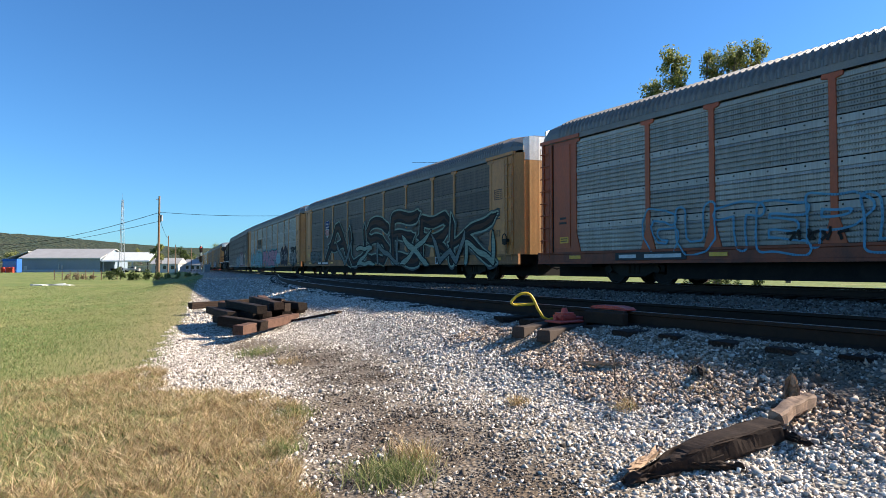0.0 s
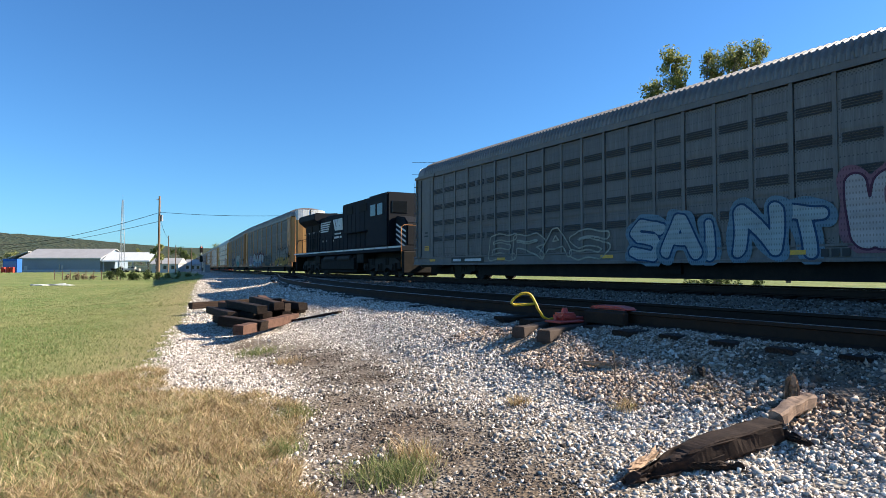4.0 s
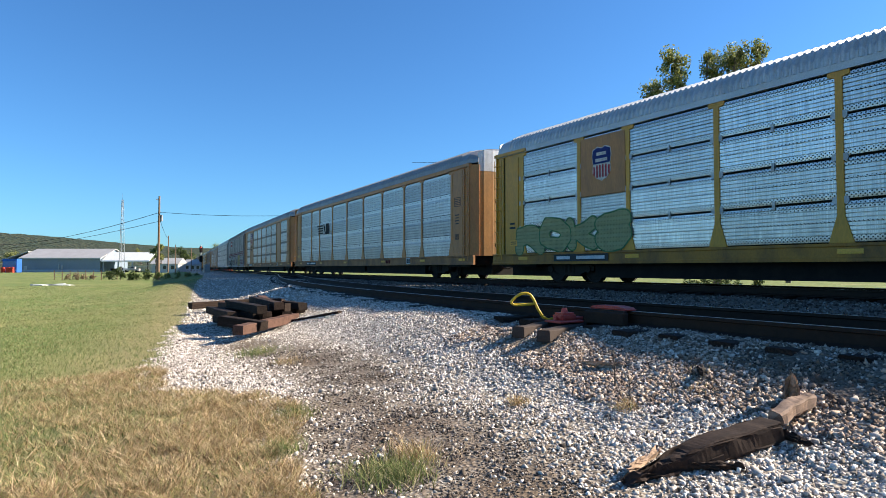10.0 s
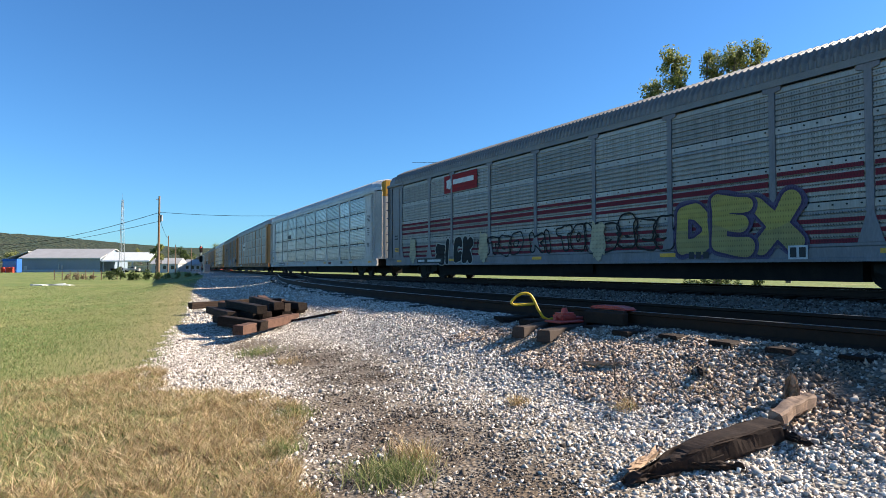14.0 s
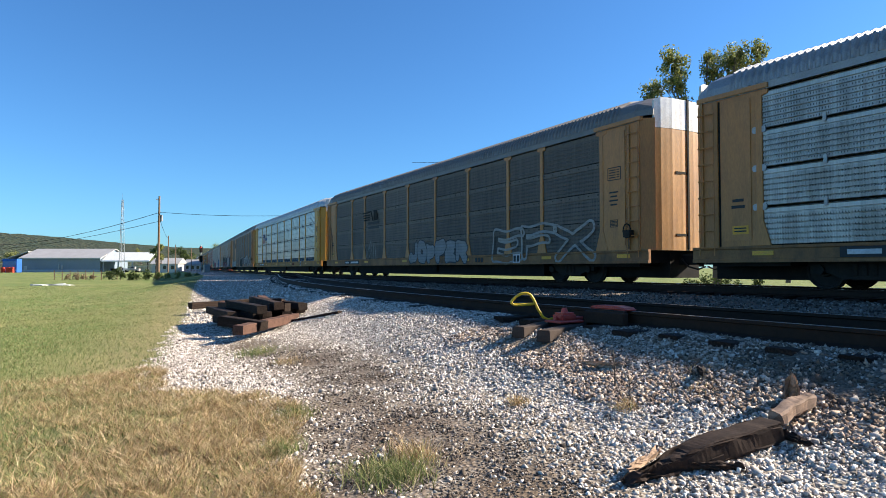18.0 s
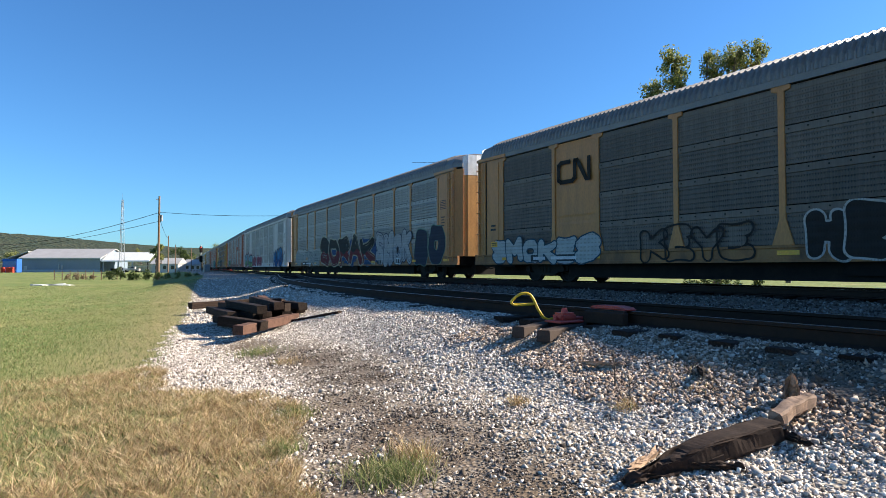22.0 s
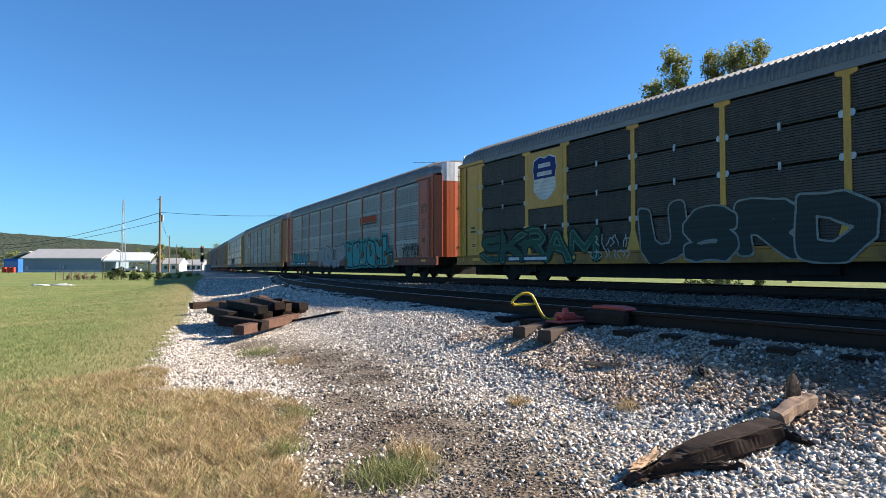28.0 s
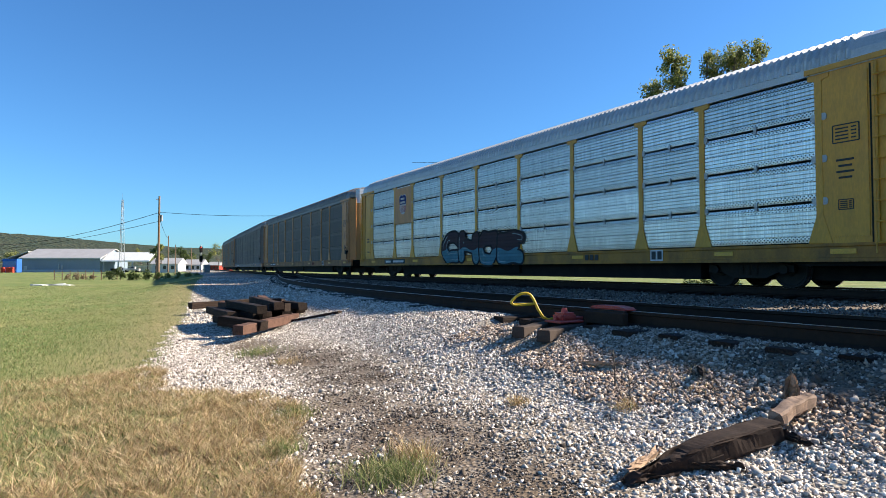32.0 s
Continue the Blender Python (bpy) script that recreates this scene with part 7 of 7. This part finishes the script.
def bush(x, y, lobes, count, size, label, seed, material):
    base = thing("bush", pose(x, y, lie(x, y), 0, 0, -math.degrees(PHI)), label, "bush", "bushes")
    rng = random.Random(seed)
    bm = bmesh.new()
    for lx, ly, lz, r in lobes:
        rod(bm, (lx * 0.6, ly, -0.1), (lx, ly, lz), 0.05, 6, 0.02)
    tagged(part("stem", bm, BARK, base), kind="stuff")
    part("foliage", bush_mesh("foliage", lobes, count, size, material, seed), None, base)


bush(31.0, 20.7, [(x * 0.75 - 1.9, 0, 0.35 + 0.25 * (i % 2), 0.55) for i, x in enumerate(range(6))], 2600, 0.07, "low dark green bush in the grass", 8, DEEP_LEAVES)
bush(5.2, 81.3, [(-1.3, 0, 0.6, 0.75), (0, 0, 0.8, 0.8), (1.2, 0, 0.5, 0.6)], 2600, 0.08, "dark green bush in rough grass", 9, DEEP_LEAVES)
bush(7.6, 79.9, [(-1.2, 0, 0.5, 0.7), (0.2, 0, 0.6, 0.75), (1.5, 0, 0.5, 0.6)], 2200, 0.08, "dark green bush by the utility pole", 10, DEEP_LEAVES)
bush(11.3, 77.6, [(-1.6, 0, 0.25, 0.5), (-0.4, 0, 0.3, 0.5), (0.8, 0, 0.3, 0.5), (2.0, 0, 0.25, 0.5)], 1500, 0.09, "rough weeds and low bushes beside the line", 11, LEAVES)
bush(1.2, 85.0, [(-1.6, 0, 0.35, 0.4), (-0.6, 0, 0.4, 0.45), (0.4, 0, 0.35, 0.4), (1.4, 0, 0.35, 0.4)], 900, 0.09, "dry reddish weeds along a field edge", 12, WEEDS)
for x, y, h, w, seed, mat in ((13.4, 122, 6.4, 1.3, 15, LEAVES), (24.0, 262, 9.5, 2.4, 14, LEAVES), (35.0, 248, 9.5, 3.4, 17, DEEP_LEAVES), (41.0, 262, 8.5, 3.2, 18, DEEP_LEAVES), (66.0, 330, 16, 4.5, 19, LEAVES), (74.0, 336, 14, 4.2, 20, LEAVES), (-34, 330, 10.5, 4.5, 21, DEEP_LEAVES), (-44, 338, 11, 5.0, 22, LEAVES), (-25, 345, 10, 4.2, 23, LEAVES), (-52, 320, 9.5, 4.2, 24, DEEP_LEAVES), (48, 300, 8, 3, 25, LEAVES), (57, 315, 9, 3, 26, DEEP_LEAVES)):
    rng = random.Random(seed)
    lobes = [(rng.uniform(-1, 1) * w * 0.8, rng.uniform(-1, 1) * w * 0.6, h * rng.uniform(0.45, 0.9), w * rng.uniform(0.35, 0.55)) for _ in range(7)]
    tree("field_tree", pose(x, y, -1.0), (0.2, h * 0.3), lobes, 1700, 0.22, "leafy tree among the houses and field edge", seed, mat, -PHI)


def house(x, y, w, h, wall, roof, label, turn=0.0):
    base = thing("house", pose(x, y, -1.0, 0, 0, -math.degrees(PHI) + turn), label, "house", "houses beyond the field")
    part("wall", strip(-w, w, -3, 3, 0, h), wall, base)
    bm = bmesh.new()
    prism(bm, ((-3.5, h - 0.1), (0, h + 1.8), (3.5, h - 0.1)), -w - 0.4, w + 0.4, "x")
    part("roof", bm, roof, base)
    for k in (-0.6, 0.0, 0.6):
        part("window", soft_box(k * w - 0.5, k * w + 0.5, -3.05, -2.97, 1.1, 2.2, 0.02), GLASS, base)


house(27.5, 214, 4.2, 2.9, PALE_WALL, GREY_ROOF, "low pale house with a grey roof")
house(40, 240, 3.2, 2.8, PALE_WALL, GREY_ROOF, "small pale shed beyond the bushes")
house(-32, 262, 6.0, 3.2, PALE_WALL, GREY_ROOF, "low pale building with a grey roof")
house(67.5, 345, 3.0, 3.0, spray((0.36, 0.05, 0.04)), GREY_ROOF, "small red shed by the track")
house(74.5, 352, 2.6, 2.6, spray((0.36, 0.05, 0.04)), GREY_ROOF, "small red shed by the track")


def hill(name, a, b, z0, z1, deep, seed, label):
    """A long wooded ridge."""
    a, b = Vector((*a, 0)), Vector((*b, 0))
    across = (b - a).cross(Vector((0, 0, 1))).normalized()
    if across.y > 0:
        across = -across
    verts, n, m = [], 120, 12
    for i in range(n + 1):
        u = i / n
        top = z0 + (z1 - z0) * u + 6 * noise.noise((u * 5, seed, 0)) + 2.0 * noise.noise((u * 21, seed, 3))
        for k in range(m + 1):
            v = k / m
            p = a.lerp(b, u) + across * deep * (1 - v)
            h = top * (v ** 0.8) + (2.2 * noise.noise((u * 160, v * 26, seed)) if 0 < v else 0)
            verts.append((p.x, p.y, h - 1.2))
    faces = [(i * (m + 1) + k, i * (m + 1) + k + 1, (i + 1) * (m + 1) + k + 1, (i + 1) * (m + 1) + k) for i in range(n) for k in range(m)]
    mat, bsdf = bare("wooded hillside", 0.95)
    at = coords(mat, "Object")
    big = node(mat, "ShaderNodeTexNoise", Scale=0.02, Detail=5.0)
    crowns = node(mat, "ShaderNodeTexVoronoi", Scale=0.16)
    for q in (big, crowns):
        link(mat, at, q.inputs["Vector"])
    c = ramp(mat, crowns.outputs["Color"], ((0.2, (0.022, 0.034, 0.02)), (0.6, (0.035, 0.047, 0.026)), (0.9, (0.06, 0.055, 0.032))))
    c = blend(mat, 0.45, c, ramp(mat, big.outputs[0], ((0.35, (0.028, 0.042, 0.03)), (0.65, (0.05, 0.055, 0.04)))))
    link(mat, c, bsdf.inputs["Base Color"])
    bump(mat, bsdf, crowns.outputs["Distance"], 1.0, 3.0)
    tagged(new(name, bulk(name, verts, faces, mat)), label, "hill", kind="structure")


hill("hill_west", (-700, 900), (640, 1750), 88, 28, 330, 4, "low wooded ridge beyond the town")
hill("hill_far", (-900, 2200), (1500, 2300), 78, 62, 420, 9, "distant wooded ridge on the horizon")
# ---- gravel stones, grass and weeds ----
STONE = island("limestone ballast", ((0.0, (0.12, 0.096, 0.077)), (0.25, (0.36, 0.306, 0.252)), (0.6, (0.58, 0.51, 0.44)), (0.85, (0.74, 0.665, 0.58)), (1.0, (0.82, 0.77, 0.68))), 0.85, 40.0)
BROWN_STONE = island("brown stained ballast", ((0.0, (0.09, 0.06, 0.043)), (0.3, (0.23, 0.162, 0.114)), (0.65, (0.41, 0.316, 0.238)), (0.9, (0.58, 0.49, 0.40)), (1.0, (0.7, 0.63, 0.54))), 0.85, 40.0)
# ballast colour lowered to deepen the train's shade over the tracks
TRACK_STONE = island("shade-darkened track ballast", ((0.0, (0.03, 0.025, 0.02)), (0.4, (0.10, 0.085, 0.07)), (0.8, (0.20, 0.175, 0.15)), (1.0, (0.34, 0.31, 0.27))), 0.85, 40.0)
BLADES = island("green grass blades", ((0.0, (0.085, 0.125, 0.038)), (0.45, (0.175, 0.21, 0.072)), (0.75, (0.31, 0.295, 0.135)), (1.0, (0.50, 0.43, 0.24))), 0.8, 20.0, 0.3)
STRAW = island("dry straw", ((0.0, (0.12, 0.07, 0.04)), (0.3, (0.33, 0.22, 0.11)), (0.6, (0.55, 0.405, 0.225)), (0.82, (0.76, 0.61, 0.39)), (0.88, (0.20, 0.21, 0.07)), (1.0, (0.27, 0.28, 0.10))), 0.8, 20.0, 0.3)


T = (1 + 5 ** 0.5) / 2
ICO = np.array([(-1, T, 0), (1, T, 0), (-1, -T, 0), (1, -T, 0), (0, -1, T), (0, 1, T), (0, -1, -T), (0, 1, -T), (T, 0, -1), (T, 0, 1), (-T, 0, -1), (-T, 0, 1)]) / math.sqrt(1 + T * T)
ICO_F = np.array([(0, 11, 5), (0, 5, 1), (0, 1, 7), (0, 7, 10), (0, 10, 11), (1, 5, 9), (5, 11, 4), (11, 10, 2), (10, 7, 6), (7, 1, 8), (3, 9, 4), (3, 4, 2), (3, 2, 6), (3, 6, 8), (3, 8, 9), (4, 9, 5), (2, 4, 11), (6, 2, 10), (8, 6, 7), (9, 8, 1)])

CHIP = np.array([(x, y, z) for x in (-1, 1) for y in (-1, 1) for z in (-1, 1)]) * 0.72
CHIP_F = np.array([(0, 1, 3), (0, 3, 2), (4, 6, 7), (4, 7, 5), (0, 4, 5), (0, 5, 1), (2, 3, 7), (2, 7, 6), (0, 2, 6), (0, 6, 4), (1, 5, 7), (1, 7, 3)])


def turns(rng, n):
    q = rng.normal(size=(n, 4))
    q /= np.linalg.norm(q, axis=1)[:, None]
    w, x, y, z = q.T
    return np.stack([np.stack([1 - 2 * (y * y + z * z), 2 * (x * y - z * w), 2 * (x * z + y * w)], 1), np.stack([2 * (x * y + z * w), 1 - 2 * (x * x + z * z), 2 * (y * z - x * w)], 1), np.stack([2 * (x * z - y * w), 2 * (y * z + x * w), 1 - 2 * (x * x + y * y)], 1)], 1)


def stones(name, spots, sizes, material, label, seed):
    rng = np.random.default_rng(seed)
    n = len(spots)
    # crushed rock: skewed eight-cornered lumps
    shape = CHIP[None] * rng.uniform(0.45, 1.15, (n, 8, 1)) * rng.uniform(0.75, 1.2, (n, 8, 3)) * np.stack([rng.uniform(0.75, 1.25, n), rng.uniform(0.6, 1.0, n), rng.uniform(0.4, 0.8, n)], 1)[:, None, :]
    shape = np.einsum("nij,nkj->nki", turns(rng, n), shape) * (sizes / 2)[:, None, None] + spots[:, None, :]
    faces = (CHIP_F[None] + (np.arange(n) * 8)[:, None, None]).reshape(-1, 3)
    tagged(new(name, bulk(name, shape.reshape(-1, 3), faces, material)), label, "gravel", kind="stuff")


def strew(seed, count, y0, y1, power, x_from, x_to, keep):
    """Spots on the ground, thinning out with distance."""
    rng = np.random.default_rng(seed)
    out = []
    while len(out) < count:
        y = y0 + (y1 - y0) * rng.random() ** power
        a, b = x_from(y), x_to(y)
        x = a + (b - a) * rng.random()
        if keep(x, y, rng):
            out.append((x, y, lie(x, y) + 0.035 * noise.noise((x * 0.9, y * 0.9, 0)) + 0.018 * noise.noise((x * 3.1, y * 3.1, 5))))
    return np.array(out)


def in_view(x, y):
    """Within the wedge of ground that is seen, with some margin."""
    f, r = x * math.sin(PHI) + y * math.cos(PHI), x * math.cos(PHI) - y * math.sin(PHI)
    return f > 1.9 and abs(r) < 0.78 * f + 0.4


def off_ties(x, y):
    """Clear of the two lever ties."""
    return not (4.35 < x < 5.75 and any(abs((x - 4.5) * 0.371 - (y - q) * 0.929) < 0.13 for q in (5.70, 5.24)))


def gravelly(x, y, rng):
    return in_view(x, y) and off_ties(x, y) and rng.random() > 0.96 * soil_at(x, y) and x > edge_x(y) + 0.35 * noise.noise((x * 2.4, y * 2.4, 1)) - 0.1


spots = strew(11, 86000, 1.2, 15, 1.5, lambda y: edge_x(y) - 0.3, lambda y: siding_x(y) - 0.9, lambda x, y, r: gravelly(x, y, r) and not brown_side(x, y))
size = np.minimum(np.random.default_rng(1).lognormal(math.log(0.0265), 0.44, len(spots)), 0.058)
stones("gravel", spots, size, STONE, "pale loose limestone gravel", 2)
spots = strew(12, 40000, 0.8, 9, 1.2, lambda y: 3.2, lambda y: siding_x(y) - 0.6, lambda x, y, r: gravelly(x, y, r) and brown_side(x, y))
size = np.minimum(np.random.default_rng(3).lognormal(math.log(0.037), 0.38, len(spots)), 0.07)
stones("ballast", spots, size, BROWN_STONE, "brown-stained coarse ballast beside the siding", 4)
spots = strew(13, 9000, 15, 48, 1.6, lambda y: edge_x(y), lambda y: siding_x(y) - 0.8, lambda x, y, r: in_view(x, y))
stones("far_gravel", spots, np.random.default_rng(5).lognormal(math.log(0.06), 0.3, len(spots)), STONE, "pale gravel along the siding", 6)
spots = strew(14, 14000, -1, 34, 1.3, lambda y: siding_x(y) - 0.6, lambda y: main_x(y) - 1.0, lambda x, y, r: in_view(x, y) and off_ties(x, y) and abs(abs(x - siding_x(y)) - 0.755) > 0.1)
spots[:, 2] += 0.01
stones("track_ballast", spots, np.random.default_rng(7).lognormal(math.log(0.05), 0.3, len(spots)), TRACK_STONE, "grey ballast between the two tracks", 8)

FINES = island("dark fine gravel", ((0.0, (0.04, 0.031, 0.024)), (0.6, (0.125, 0.10, 0.078)), (0.9, (0.24, 0.21, 0.18)), (1.0, (0.5, 0.46, 0.4))), 0.9, 60.0)
spots = strew(15, 30000, 1.5, 9, 1.3, lambda y: 1.0, lambda y: 5.4, lambda x, y, r: in_view(x, y) and r.random() < soil_at(x, y) + 0.1 and x > edge_x(y) - 0.2)
stones("fine_gravel", spots, np.random.default_rng(9).lognormal(math.log(0.017), 0.4, len(spots)), FINES, "dark fine gravel and cinders on bare soil", 10)

# single larger stones that can be told apart
bed = thing("loose_stones", Matrix(), "larger pale stones scattered on the gravel", "stones")
rng = np.random.default_rng(21)
shapes = []
for i in range(6):
    data = bulk("stone", ICO * rng.uniform(0.7, 1.15, (12, 1)) * (0.5, 0.42, 0.3), ICO_F, STONE)
    shapes.append(data)
ROCK = worn("single limestone", (0.36, 0.33, 0.295), 0.85, dirt=(0.16, 0.14, 0.12), amount=0.6, scale=9, spread=0.35)
near = strew(22, 120, 1.6, 8, 1.3, lambda y: 1.2, lambda y: siding_x(y) - 1.0, lambda x, y, r: gravelly(x, y, r))
for i, (x, y, z) in enumerate(near):
    part("stone", shapes[i % 6], ROCK, bed, at=pose(x, y, z + 0.015, rng.uniform(-20, 20), rng.uniform(-20, 20), rng.uniform(0, 360)) @ Matrix.Scale(rng.uniform(0.05, 0.085), 4))


def blades(name, spots, high, lean, wide, material, label, seed):
    """Bent two-piece blades of grass."""
    rng = np.random.default_rng(seed)
    n = len(spots)
    a = rng.uniform(0, 2 * math.pi, n)
    side = np.stack([np.cos(a), np.sin(a), np.zeros(n)], 1) * (wide * rng.uniform(0.6, 1.4, n))[:, None]
    b = rng.uniform(0, 2 * math.pi, n)
    tilt = np.stack([np.cos(b), np.sin(b), np.zeros(n)], 1) * (high * lean * rng.uniform(0.2, 1.3, n))[:, None]
    up = np.zeros((n, 3))
    up[:, 2] = high * rng.uniform(0.5, 1.2, n)
    mid = spots + up * 0.55 + tilt * 0.35
    verts = np.stack([spots - side, spots + side, mid + side * 0.7, mid - side * 0.7, spots + up + tilt - side * 0.1, spots + up + tilt + side * 0.1], 1).reshape(-1, 3)
    k = np.arange(n)[:, None, None] * 6
    faces = (np.array([(0, 1, 2, 3), (3, 2, 5, 4)])[None] + k).reshape(-1, 4)
    tagged(new(name, bulk(name, verts, faces, material)), label, "grass", kind="stuff")


def grassy(x, y, rng):
    return in_view(x, y) and x < edge_x(y) + 0.3 * noise.noise((x * 2.2, y * 2.2, 2)) + 0.1


spots = strew(31, 56000, 2.4, 22, 1.7, lambda y: -0.42 * y - 1.0, lambda y: edge_x(y) + 0.3, lambda x, y, r: grassy(x, y, r) and r.random() > dry(x, y))
blades("grass", spots, 0.045, 1.1, 0.0032, BLADES, "short mown grass, green with dry tips", 32)
spots = strew(33, 26000, 22, 60, 1.3, lambda y: -0.3 * y - 3, lambda y: edge_x(y) + 0.3, lambda x, y, r: grassy(x, y, r))
blades("far_grass", spots, 0.055, 1.1, 0.006, BLADES, "short grass farther out in the field", 34)
spots = strew(35, 46000, 2.2, 9, 1.3, lambda y: -3.5, lambda y: edge_x(y) + 0.35, lambda x, y, r: grassy(x, y, r) and r.random() < dry(x, y) * (0.5 + 1.1 * noise.noise((x * 4.5, y * 4.5, 11))))
blades("dry_grass", spots, 0.085, 1.7, 0.0024, STRAW, "long dry straw-coloured grass", 36)
# green and dry tufts growing in the gravel
for k, (x, y, r, n, h, mat) in enumerate(((1.76, 3.51, 0.28, 700, 0.11, BLADES), (2.05, 3.75, 0.2, 260, 0.12, STRAW), (1.75, 5.35, 0.2, 260, 0.10, BLADES), (2.42, 9.25, 0.35, 500, 0.11, BLADES), (2.5, 8.1, 0.25, 200, 0.1, STRAW), (3.35, 4.22, 0.1, 200, 0.09, STRAW), (3.75, 3.38, 0.1, 220, 0.09, STRAW), (1.35, 4.4, 0.15, 220, 0.1, BLADES), (4.62, 3.3, 0.24, 110, 0.05, STRAW), (4.3, 3.1, 0.2, 70, 0.045, STRAW))):
    g = np.random.default_rng(60 + k)
    p = g.normal(size=(n, 2)) * r * 0.5 + (x, y)
    q = np.array([(a, b, lie(a, b) - 0.005) for a, b in p])
    blades("grass_tuft", q, h, 1.1, 0.003, mat, "small tuft of grass growing through gravel", 80 + k)
for k, (x, y, h) in enumerate(((4.05, 3.75, 0.34), (3.9, 3.45, 0.22), (4.1, 3.2, 0.18))):
    base = thing("dead_weed", pose(x, y, lie(x, y)), "thin dark dead weed stalk standing in gravel", "weed")
    bm = bmesh.new()
    tube(bm, [(0, 0, -0.02), (0.01, 0.01, h * 0.5), (0.0, 0.02, h)], 0.006, 5)
    part("stalk", bm, BARK, base)
    bm = bmesh.new()
    for j in range(5):
        z = h * (0.4 + 0.12 * j)
        rod(bm, (0, 0.01, z), (0.03 * math.cos(j * 2.2), 0.03 * math.sin(j * 2.2), z + 0.03), 0.004, 4)
    part("seed_heads", bm, BARK, base)


motions()
